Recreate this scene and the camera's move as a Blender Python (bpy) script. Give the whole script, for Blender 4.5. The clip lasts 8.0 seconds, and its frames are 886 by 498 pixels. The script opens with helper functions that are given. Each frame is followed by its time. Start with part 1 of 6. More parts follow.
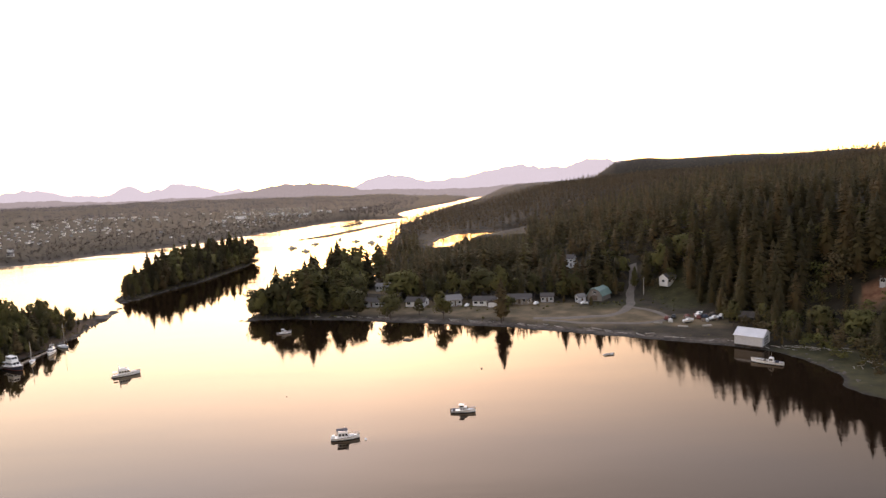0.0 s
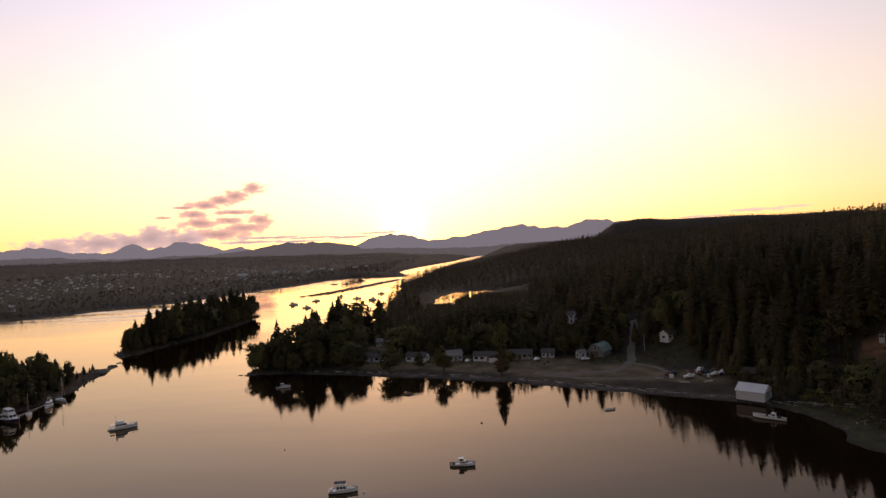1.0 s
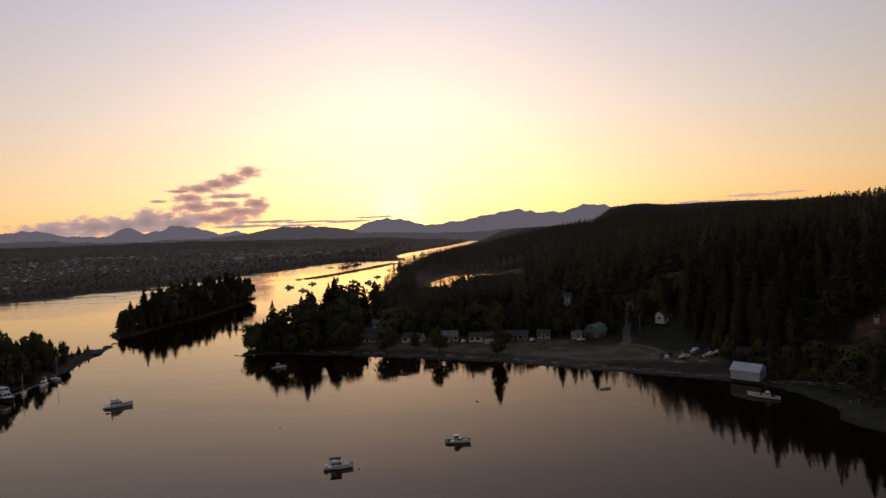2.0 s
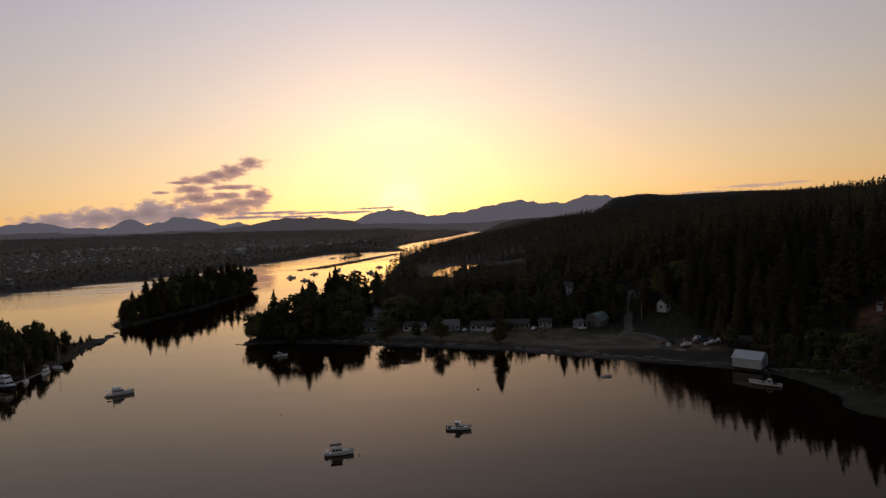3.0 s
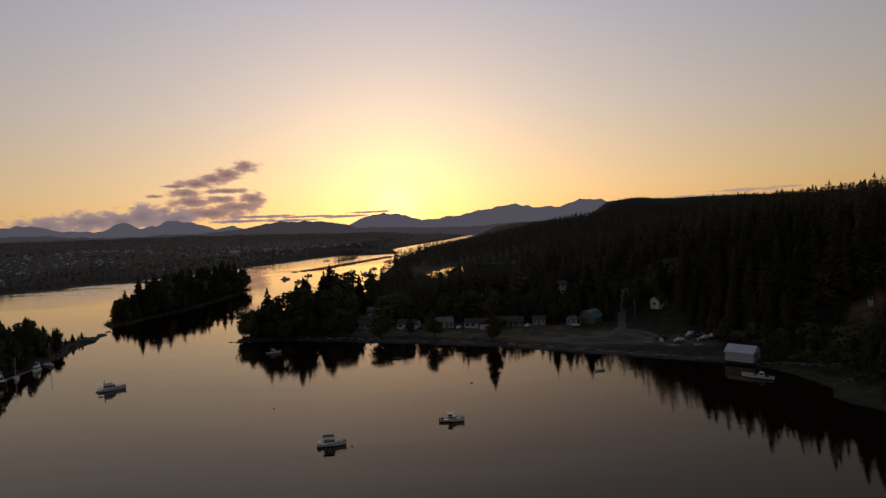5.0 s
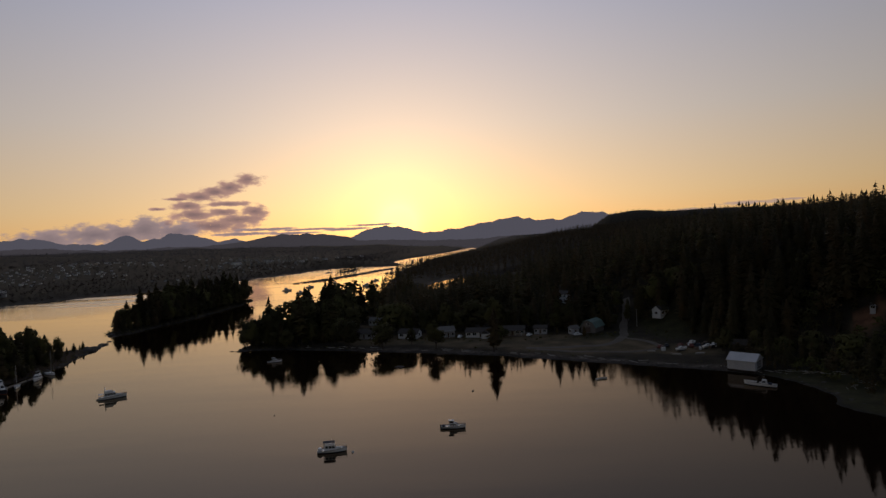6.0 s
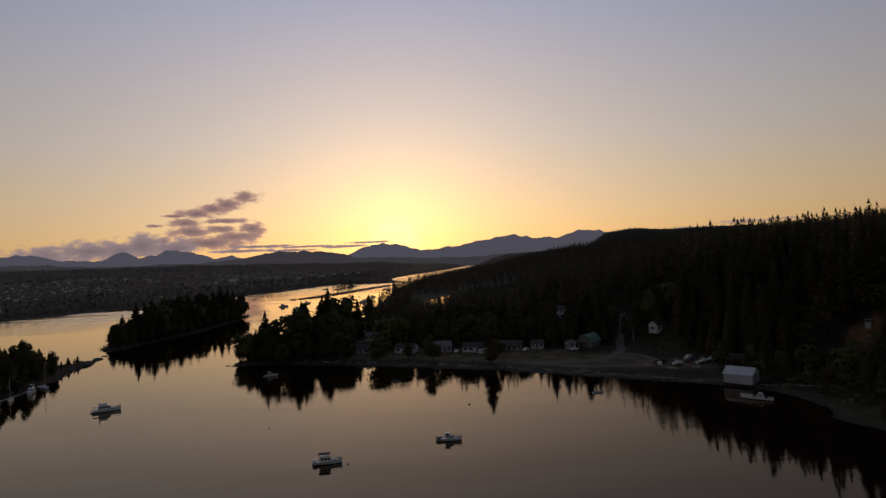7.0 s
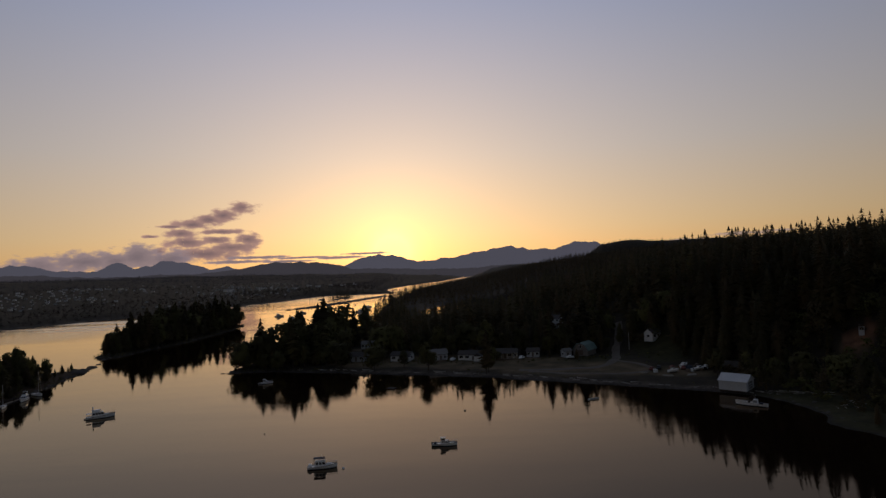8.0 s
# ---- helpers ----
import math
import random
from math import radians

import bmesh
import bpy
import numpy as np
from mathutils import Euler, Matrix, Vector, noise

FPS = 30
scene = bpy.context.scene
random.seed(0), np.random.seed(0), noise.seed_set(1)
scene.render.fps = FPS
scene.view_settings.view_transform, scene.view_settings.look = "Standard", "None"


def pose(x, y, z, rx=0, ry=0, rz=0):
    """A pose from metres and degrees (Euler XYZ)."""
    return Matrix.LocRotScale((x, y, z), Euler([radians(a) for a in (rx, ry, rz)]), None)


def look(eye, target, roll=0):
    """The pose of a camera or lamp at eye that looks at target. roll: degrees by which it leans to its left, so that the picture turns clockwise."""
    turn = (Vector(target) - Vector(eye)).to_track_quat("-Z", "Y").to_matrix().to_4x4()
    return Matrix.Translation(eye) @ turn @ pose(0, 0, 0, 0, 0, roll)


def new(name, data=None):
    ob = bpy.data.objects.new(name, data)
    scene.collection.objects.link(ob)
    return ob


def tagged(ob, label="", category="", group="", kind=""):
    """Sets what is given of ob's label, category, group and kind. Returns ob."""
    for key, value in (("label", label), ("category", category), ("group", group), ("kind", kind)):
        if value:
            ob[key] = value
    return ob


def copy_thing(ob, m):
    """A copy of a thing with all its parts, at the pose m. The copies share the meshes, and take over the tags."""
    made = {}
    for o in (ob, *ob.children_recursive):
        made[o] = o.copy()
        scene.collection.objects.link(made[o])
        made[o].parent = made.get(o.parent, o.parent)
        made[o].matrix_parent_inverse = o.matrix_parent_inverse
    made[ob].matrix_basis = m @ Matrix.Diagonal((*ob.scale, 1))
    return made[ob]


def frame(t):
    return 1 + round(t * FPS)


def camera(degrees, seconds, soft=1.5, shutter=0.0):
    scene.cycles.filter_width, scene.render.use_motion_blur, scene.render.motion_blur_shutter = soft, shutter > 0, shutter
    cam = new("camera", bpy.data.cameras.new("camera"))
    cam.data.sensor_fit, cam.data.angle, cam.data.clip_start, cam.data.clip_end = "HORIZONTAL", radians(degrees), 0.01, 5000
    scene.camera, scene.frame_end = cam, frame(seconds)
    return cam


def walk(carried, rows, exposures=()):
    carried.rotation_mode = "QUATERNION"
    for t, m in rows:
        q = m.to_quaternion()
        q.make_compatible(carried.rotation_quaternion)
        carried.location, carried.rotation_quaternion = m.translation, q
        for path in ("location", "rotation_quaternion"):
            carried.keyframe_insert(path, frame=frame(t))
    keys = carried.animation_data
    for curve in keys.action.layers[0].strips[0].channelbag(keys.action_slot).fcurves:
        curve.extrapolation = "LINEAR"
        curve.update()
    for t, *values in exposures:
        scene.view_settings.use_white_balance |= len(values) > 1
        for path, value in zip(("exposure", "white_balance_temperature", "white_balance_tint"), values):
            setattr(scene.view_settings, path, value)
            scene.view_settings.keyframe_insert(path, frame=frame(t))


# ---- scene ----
cam = camera(73.4, 8.0, soft=1.4)

# seconds, x, y, z, yaw, pitch, roll
PATH = [
    (0, -0.68, 1.47, 62.42, 0.11, -5.89, -3.03),
    (0.1, -0.59, 0.97, 62.35, 0.09, -4.89, -3.03),
    (0.2, -0.5, 0.47, 62.29, 0.08, -4.02, -3.04),
    (0.5, -0.23, -1.04, 62.09, 0.02, -1.57, -3.07),
    (0.7, -0.35, -1.4, 61.43, -0, -0.79, -2.93),
    (1, -0.54, -1.95, 60.43, -0.05, -0.18, -2.72),
    (1.5, -0.57, -1.78, 59.16, -0.18, -0.71, -2.52),
    (2, -0.46, -0.87, 58.32, -0.32, -1.65, -2.55),
    (3.5, 0.01, -0, 56.19, 0, -2.54, -2.64),
    (4, -0.02, -0.02, 55.1, -0.28, -2.48, -2.58),
    (4.5, 0.09, -0.14, 54.27, -0.62, -2.4, -2.58),
    (6, 0.36, -0.71, 51.61, -0.48, -0.85, -2.6),
    (6.5, 0.25, -0.95, 50.5, -0.5, 0, -2.41),
    (7, 0.46, -1.53, 49.88, -0.82, 0.86, -2.44),
    (7.5, 0.43, -1.93, 48.89, -1.15, 1.61, -2.37),
    (8, 0.48, -2.25, 48.01, -1.22, 1.96, -2.31),
]
EXPOSURE = [(0, 3.45, 6850, 12), (0.2, 3.1, 6900, 12), (0.5, 2.42, 6950, 13), (1, 1.53, 6600, 15), (1.5, 1.12, 6380, 12), (2, 0.89, 6180, 10), (3.5, 0.5, 6080, 8), (4.5, 0.37, 5980, 7), (6, 0.31, 5860, 7), (8, 0.14, 5700, 7)]


def aim(x, y, z, yaw, pitch, roll):
    return pose(x, y, z, 90 + pitch, 0, yaw) @ pose(0, 0, 0, 0, 0, roll)


walk(cam, [(r[0], aim(*r[1:])) for r in PATH], EXPOSURE)

# ---- light: sunset behind the western ridge ----
SUN_AZ, SUN_EL = -3.7, 0.6
world = bpy.data.worlds.new("evening_sky")
scene.world = world
world.use_nodes = True
wn, wl = world.node_tree.nodes, world.node_tree.links
wn.clear()
sky = wn.new("ShaderNodeTexSky")
sky.sky_type = "NISHITA"
sky.sun_disc = False
sky.sun_elevation = radians(2.0)
sky.sun_rotation = radians(SUN_AZ)
sky.air_density, sky.dust_density, sky.ozone_density = 1.0, 1.5, 1.5
wbg = wn.new("ShaderNodeBackground")
wbg.inputs["Strength"].default_value = 0.022
wl.new(sky.outputs[0], wbg.inputs["Color"])


def wmath(op, a, b=None):
    n = wn.new("ShaderNodeMath")
    n.operation = op
    for i, v in enumerate((a, b)):
        if isinstance(v, (int, float)):
            n.inputs[i].default_value = v
        elif v is not None:
            wl.new(v, n.inputs[i])
    return n.outputs[0]


def wscale(colour, k):
    n = wn.new("ShaderNodeVectorMath")
    n.operation = "SCALE"
    if isinstance(colour, tuple):
        n.inputs[0].default_value = colour
    else:
        wl.new(colour, n.inputs[0])
    wl.new(k, n.inputs["Scale"])
    return n.outputs[0]


def wadd(a, b):
    n = wn.new("ShaderNodeVectorMath")
    n.operation = "ADD"
    wl.new(a, n.inputs[0])
    wl.new(b, n.inputs[1])
    return n.outputs[0]


# high thin haze lit from below the horizon: by height above the horizon and by the angle from the sun
wtc = wn.new("ShaderNodeTexCoord")
wsep = wn.new("ShaderNodeSeparateXYZ")
wl.new(wtc.outputs["Generated"], wsep.inputs[0])
el = wmath("MULTIPLY", wmath("ARCSINE", wsep.outputs[2]), 2 / math.pi)
eramp = wn.new("ShaderNodeValToRGB")
STOPS = [(0.0, (0.57, 0.283, 0.075)), (0.04, (0.485, 0.31, 0.155)), (0.12, (0.362, 0.298, 0.26)), (0.27, (0.212, 0.238, 0.335)), (0.5, (0.165, 0.175, 0.22)), (1.0, (0.14, 0.145, 0.18))]
while len(eramp.color_ramp.elements) < len(STOPS):
    eramp.color_ramp.elements.new(0.5)
for e, (q, c) in zip(eramp.color_ramp.elements, STOPS):
    e.position, e.color = q, (*c, 1)
wl.new(wmath("MAXIMUM", el, 0.0), eramp.inputs[0])
wdot = wn.new("ShaderNodeVectorMath")
wdot.operation = "DOT_PRODUCT"
wl.new(wtc.outputs["Generated"], wdot.inputs[0])
wdot.inputs[1].default_value = (math.sin(radians(SUN_AZ)), math.cos(radians(SUN_AZ)), 0.03)
facing = wmath("ADD", wmath("MULTIPLY", wmath("POWER", wmath("MULTIPLY", wmath("ADD", wdot.outputs["Value"], 1.0), 0.5), 3.5), 0.73), 0.27)
away = wmath("ARCCOSINE", wmath("MINIMUM", wdot.outputs["Value"], 1.0))
glow_w = wmath("EXPONENT", wmath("MULTIPLY", away, -1 / radians(18.5)))
glow_n = wmath("EXPONENT", wmath("MULTIPLY", wmath("POWER", wmath("DIVIDE", away, radians(5)), 2.0), -1.0))
glow_c = wmath("EXPONENT", wmath("MULTIPLY", wmath("POWER", wmath("DIVIDE", away, radians(1.9)), 2.0), -1.0))
haze = wadd(wadd(wadd(wscale(eramp.outputs[0], facing), wscale((0.47, 0.3, 0.152), glow_w)), wscale((0.2, 0.1, 0.0), glow_n)), wscale((0.35, 0.25, 0.06), glow_c))
hbg = wn.new("ShaderNodeBackground")
wl.new(haze, hbg.inputs["Color"])
both = wn.new("ShaderNodeAddShader")
wl.new(wbg.outputs[0], both.inputs[0])
wl.new(hbg.outputs[0], both.inputs[1])
wout = wn.new("ShaderNodeOutputWorld")
wl.new(both.outputs[0], wout.inputs["Surface"])

sun = new("sun", bpy.data.lights.new("sun", "SUN"))
sun.data.energy, sun.data.angle, sun.data.color = 1.5, radians(0.5), (1.0, 0.62, 0.32)
sun_dir = Vector((math.sin(radians(SUN_AZ)), math.cos(radians(SUN_AZ)), math.tan(radians(SUN_EL)))).normalized()
sun.matrix_world = look((0, 0, 300), Vector((0, 0, 300)) - sun_dir)


# ---- materials ----
def material(name, rough=0.7, metal=0.0, spec=0.5):
    m = bpy.data.materials.new(name)
    m.use_nodes = True
    b = m.node_tree.nodes["Principled BSDF"]
    b.inputs["Roughness"].default_value = rough
    b.inputs["Metallic"].default_value = metal
    b.inputs["Specular IOR Level"].default_value = spec
    return m, m.node_tree.nodes, m.node_tree.links, b


def ramp(nodes, stops):
    r = nodes.new("ShaderNodeValToRGB")
    while len(r.color_ramp.elements) < len(stops):
        r.color_ramp.elements.new(0.5)
    for e, (p, c) in zip(r.color_ramp.elements, stops):
        e.position, e.color = p, (*c, 1)
    return r


def varied(name, dark, light, scale=3.0, rough=0.7, metal=0.0, bump=0.3, depth=0.02, spec=0.4, island=False, per_object=False):
    """A surface that varies between two colours at two scales, with fine relief."""
    m, n, l, b = material(name, rough, metal, spec)
    tc = n.new("ShaderNodeTexCoord")
    big, fine = n.new("ShaderNodeTexNoise"), n.new("ShaderNodeTexNoise")
    big.inputs["Scale"].default_value, big.inputs["Detail"].default_value = scale * 0.25, 3
    fine.inputs["Scale"].default_value, fine.inputs["Detail"].default_value = scale * 2.5, 5
    l.new(tc.outputs["Object"], big.inputs["Vector"])
    l.new(tc.outputs["Object"], fine.inputs["Vector"])
    mix = n.new("ShaderNodeMath")
    mix.operation = "ADD"
    l.new(big.outputs["Fac"], mix.inputs[0])
    l.new(fine.outputs["Fac"], mix.inputs[1])
    half = n.new("ShaderNodeMath")
    half.operation, half.inputs[1].default_value = "MULTIPLY_ADD", 0.5
    half.inputs[2].default_value = 0.0
    l.new(mix.outputs[0], half.inputs[0])
    fac = half.outputs[0]
    if island or per_object:
        src = n.new("ShaderNodeNewGeometry").outputs["Random Per Island"] if island else n.new("ShaderNodeObjectInfo").outputs["Random"]
        mx = n.new("ShaderNodeMath")
        mx.operation, mx.inputs[1].default_value = "MULTIPLY_ADD", 0.45
        l.new(src, mx.inputs[0])
        sc = n.new("ShaderNodeMath")
        sc.operation, sc.inputs[1].default_value = "MULTIPLY_ADD", 0.6
        l.new(fac, sc.inputs[0])
        l.new(mx.outputs[0], sc.inputs[2])
        fac = sc.outputs[0]
    r = ramp(n, [(0.3, dark), (0.7, light)])
    l.new(fac, r.inputs[0])
    l.new(r.outputs[0], b.inputs["Base Color"])
    if bump:
        bp = n.new("ShaderNodeBump")
        bp.inputs["Strength"].default_value, bp.inputs["Distance"].default_value = bump, depth
        l.new(fine.outputs["Fac"], bp.inputs["Height"])
        l.new(bp.outputs[0], b.inputs["Normal"])
    return m


def glass(name, tint):
    m, n, l, b = material(name, 0.06, 0.0, 0.5)
    b.inputs["Base Color"].default_value = (*tint, 1)
    return m


def foliage(name, stops, scale, single=False, thin=0.22):
    """Leaves and needles: each tree has a shade of its own, mottled by clumps; some light passes through."""
    m, n, l, b = material(name, 0.85, 0.0, 0.12)
    if single:
        src = n.new("ShaderNodeObjectInfo").outputs["Random"]
    else:
        at = n.new("ShaderNodeAttribute")
        at.attribute_name = "shade"
        src = at.outputs["Fac"]
    tc = n.new("ShaderNodeTexCoord")
    t = n.new("ShaderNodeTexNoise")
    t.inputs["Scale"].default_value, t.inputs["Detail"].default_value = scale, 3
    l.new(tc.outputs["Object"], t.inputs["Vector"])
    k = n.new("ShaderNodeMath")
    k.operation, k.inputs[1].default_value, k.inputs[2].default_value = "MULTIPLY_ADD", 0.5, -0.25
    l.new(t.outputs["Fac"], k.inputs[0])
    a = n.new("ShaderNodeMath")
    a.operation, a.use_clamp = "ADD", True
    l.new(src, a.inputs[0])
    l.new(k.outputs[0], a.inputs[1])
    r = ramp(n, stops)
    l.new(a.outputs[0], r.inputs[0])
    l.new(r.outputs[0], b.inputs["Base Color"])
    tr = n.new("ShaderNodeBsdfTranslucent")
    l.new(r.outputs[0], tr.inputs["Color"])
    mx = n.new("ShaderNodeMixShader")
    mx.inputs[0].default_value = thin
    l.new(b.outputs[0], mx.inputs[1])
    l.new(tr.outputs[0], mx.inputs[2])
    l.new(mx.outputs[0], n["Material Output"].inputs["Surface"])
    return m


NEEDLES = [(0.0, (0.058, 0.049, 0.025)), (0.35, (0.085, 0.071, 0.033)), (0.55, (0.115, 0.083, 0.041)), (0.75, (0.104, 0.096, 0.036)), (1.0, (0.14, 0.136, 0.043))]
M_NEEDLE = foliage("needle_foliage", NEEDLES[:4], 0.3, single=True)
M_WOODS = foliage("forest_foliage", NEEDLES, 0.12)
M_FAR_NEEDLE = foliage("far_woods_foliage", [(0.0, (0.065, 0.05, 0.028)), (0.5, (0.095, 0.072, 0.04)), (1.0, (0.115, 0.088, 0.048))], 0.02)
# greyer than the near woods: distance haze is put into this foliage colour
M_FAR_SHORE = foliage("haze_tinted_far_shore_foliage", [(0.0, (0.05, 0.041, 0.036)), (1.0, (0.076, 0.063, 0.054))], 0.02)
M_LEAF = foliage("broad_leaves", [(0.0, (0.066, 0.06, 0.026)), (0.5, (0.1, 0.09, 0.034)), (1.0, (0.14, 0.13, 0.045))], 0.4, single=True)
M_SCRUB = foliage("scrub_foliage", [(0.0, (0.055, 0.053, 0.024)), (0.6, (0.085, 0.08, 0.034)), (1.0, (0.12, 0.11, 0.045))], 0.2)
M_BARK = varied("bark", (0.04, 0.03, 0.022), (0.11, 0.085, 0.065), 2.0, 0.9)
M_WHITE = varied("white_gelcoat", (0.66, 0.66, 0.64), (0.82, 0.82, 0.8), 1.0, 0.3, bump=0.05, per_object=True)
M_NAVY = varied("dark_blue_hull_paint", (0.012, 0.016, 0.03), (0.03, 0.035, 0.05), 1.0, 0.3, bump=0.05)
M_RED = varied("antifouling_red", (0.10, 0.03, 0.025), (0.2, 0.06, 0.045), 1.0, 0.6)
M_GLASS = glass("dark_window_glass", (0.012, 0.014, 0.016))
M_ALU = varied("aluminium", (0.45, 0.45, 0.46), (0.62, 0.62, 0.62), 2.0, 0.35, 0.9, bump=0.05)
M_CANVAS = varied("navy_canvas", (0.02, 0.025, 0.045), (0.05, 0.06, 0.09), 3.0, 0.85)
M_TEAK = varied("weathered_wood", (0.13, 0.095, 0.07), (0.3, 0.24, 0.18), 2.0, 0.8)
M_DRIFT = varied("bleached_driftwood", (0.16, 0.14, 0.12), (0.36, 0.33, 0.29), 2.0, 0.85, per_object=True)
M_WALL_W = varied("white_siding", (0.45, 0.44, 0.42), (0.68, 0.67, 0.64), 0.7, 0.7, per_object=True)
M_TOWN_W = varied("bright_white_siding", (0.62, 0.61, 0.58), (0.8, 0.79, 0.76), 0.7, 0.7, per_object=True)
M_TOWN_T = varied("cream_siding", (0.5, 0.46, 0.38), (0.68, 0.63, 0.54), 0.7, 0.7, per_object=True)
M_WALL_D = varied("weathered_dark_board_wall", (0.09, 0.08, 0.07), (0.19, 0.17, 0.15), 0.8, 0.85, per_object=True)
M_WALL_T = varied("tan_siding", (0.19, 0.16, 0.12), (0.32, 0.28, 0.22), 0.7, 0.75, per_object=True)
M_WALL_G = varied("grey_siding", (0.27, 0.27, 0.27), (0.44, 0.44, 0.44), 0.7, 0.75, per_object=True)
M_WALL_B = varied("brown_board_wall", (0.06, 0.045, 0.035), (0.16, 0.12, 0.09), 0.8, 0.85)
M_ROOF_D = varied("dark_shingles", (0.035, 0.03, 0.028), (0.075, 0.066, 0.06), 1.5, 0.9, per_object=True)
M_ROOF_L = varied("pale_grey_roofing", (0.085, 0.08, 0.075), (0.16, 0.15, 0.14), 1.0, 0.7, per_object=True)
M_ROOF_G = varied("green_metal_roofing", (0.13, 0.2, 0.175), (0.21, 0.29, 0.26), 1.0, 0.5)
M_ROOF_M = varied("galvanised_metal_roofing", (0.5, 0.5, 0.51), (0.66, 0.66, 0.67), 1.0, 0.5, bump=0.1)
M_SHEET = varied("pale_sheet_metal_wall", (0.42, 0.42, 0.42), (0.58, 0.58, 0.57), 0.8, 0.6, bump=0.1)
M_TIMBER = varied("creosoted_timber", (0.03, 0.025, 0.02), (0.09, 0.075, 0.06), 2.0, 0.9)
M_STONE = varied("shore_rock", (0.022, 0.019, 0.016), (0.062, 0.053, 0.045), 0.6, 0.9, bump=0.8, depth=0.2, per_object=True)
M_GRAVEL = varied("gravel_track", (0.09, 0.075, 0.06), (0.17, 0.145, 0.118), 1.0, 0.95, bump=0.5)
M_RUBBER = varied("black_rubber", (0.01, 0.01, 0.01), (0.03, 0.03, 0.03), 3.0, 0.8)
M_PAINT_RED = varied("faded_red_paint", (0.12, 0.035, 0.025), (0.2, 0.06, 0.045), 1.0, 0.4, bump=0.05)
M_PAINT_DARK = varied("dark_car_paint", (0.02, 0.022, 0.028), (0.05, 0.055, 0.06), 1.0, 0.3, bump=0.05)
M_BUOY = varied("orange_buoy_plastic", (0.5, 0.14, 0.04), (0.7, 0.25, 0.08), 3.0, 0.5)
M_TARP = varied("blue_tarpaulin", (0.022, 0.03, 0.042), (0.05, 0.065, 0.09), 1.0, 0.6)


def water_material():
    m, n, l, b = material("sheltered_sea_water", 0.02, 0.0, 0.5)
    tc = n.new("ShaderNodeTexCoord")
    heights = []
    for scale, amp, stretch in ((0.4, 0.012, 0.35), (1.6, 0.008, 0.3), (0.02, 0.07, 1.0)):
        mp = n.new("ShaderNodeMapping")
        mp.inputs["Scale"].default_value = (stretch, 1, 1)
        mp.inputs["Rotation"].default_value = (0, 0, 0.12)
        l.new(tc.outputs["Object"], mp.inputs["Vector"])
        t = n.new("ShaderNodeTexNoise")
        t.inputs["Scale"].default_value, t.inputs["Detail"].default_value = scale, 2
        l.new(mp.outputs[0], t.inputs["Vector"])
        k = n.new("ShaderNodeMath")
        k.operation, k.inputs[1].default_value = "MULTIPLY", amp
        l.new(t.outputs["Fac"], k.inputs[0])
        heights.append(k.outputs[0])
    a = n.new("ShaderNodeMath")
    a.operation = "ADD"
    l.new(heights[0], a.inputs[0])
    l.new(heights[1], a.inputs[1])
    a2 = n.new("ShaderNodeMath")
    a2.operation = "ADD"
    l.new(a.outputs[0], a2.inputs[0])
    l.new(heights[2], a2.inputs[1])
    # wind-ruffled lanes: stronger ripples in long patches
    mp = n.new("ShaderNodeMapping")
    mp.inputs["Scale"].default_value = (0.004, 0.016, 1)
    l.new(tc.outputs["Object"], mp.inputs["Vector"])
    lane = n.new("ShaderNodeTexNoise")
    lane.inputs["Scale"].default_value, lane.inputs["Detail"].default_value = 1.0, 3
    l.new(mp.outputs[0], lane.inputs["Vector"])
    r = ramp(n, [(0.42, (0.5, 0.5, 0.5)), (0.68, (2.2, 2.2, 2.2))])
    l.new(lane.outputs["Fac"], r.inputs[0])
    # the breeze in the open channel roughens long streaks
    sp = n.new("ShaderNodeSeparateXYZ")
    l.new(tc.outputs["Object"], sp.inputs[0])
    outer = n.new("ShaderNodeMapRange")
    outer.inputs["From Min"].default_value, outer.inputs["From Max"].default_value = 420, 640
    l.new(sp.outputs[1], outer.inputs["Value"])
    mp2 = n.new("ShaderNodeMapping")
    mp2.inputs["Scale"].default_value = (0.004, 0.022, 1)
    mp2.inputs["Rotation"].default_value = (0, 0, -0.75)
    l.new(tc.outputs["Object"], mp2.inputs["Vector"])
    streak = n.new("ShaderNodeTexNoise")
    streak.inputs["Scale"].default_value, streak.inputs["Detail"].default_value = 1.0, 4
    l.new(mp2.outputs[0], streak.inputs["Vector"])
    sr = ramp(n, [(0.5, (0.0, 0.0, 0.0)), (0.62, (0.004, 0.004, 0.004))])
    l.new(streak.outputs["Fac"], sr.inputs[0])
    rough = n.new("ShaderNodeMath")
    rough.operation = "MULTIPLY_ADD"
    l.new(sr.outputs[0], rough.inputs[0])
    l.new(outer.outputs[0], rough.inputs[1])
    # a breeze off the far shore ruffles a band of water along it
    west = n.new("ShaderNodeMapRange")
    west.inputs["From Min"].default_value, west.inputs["From Max"].default_value = -250, -340
    l.new(sp.outputs[0], west.inputs["Value"])
    band = n.new("ShaderNodeMath")
    band.operation = "MULTIPLY"
    l.new(west.outputs[0], band.inputs[0])
    l.new(outer.outputs[0], band.inputs[1])
    gust = n.new("ShaderNodeMapRange")
    gust.inputs["From Min"].default_value, gust.inputs["From Max"].default_value = 0.38, 0.6
    gust.inputs["To Min"].default_value, gust.inputs["To Max"].default_value = 0.05, 0.34
    l.new(streak.outputs["Fac"], gust.inputs["Value"])
    ruffle = n.new("ShaderNodeMath")
    ruffle.operation, ruffle.inputs[2].default_value = "MULTIPLY_ADD", 0.02
    l.new(band.outputs[0], ruffle.inputs[0])
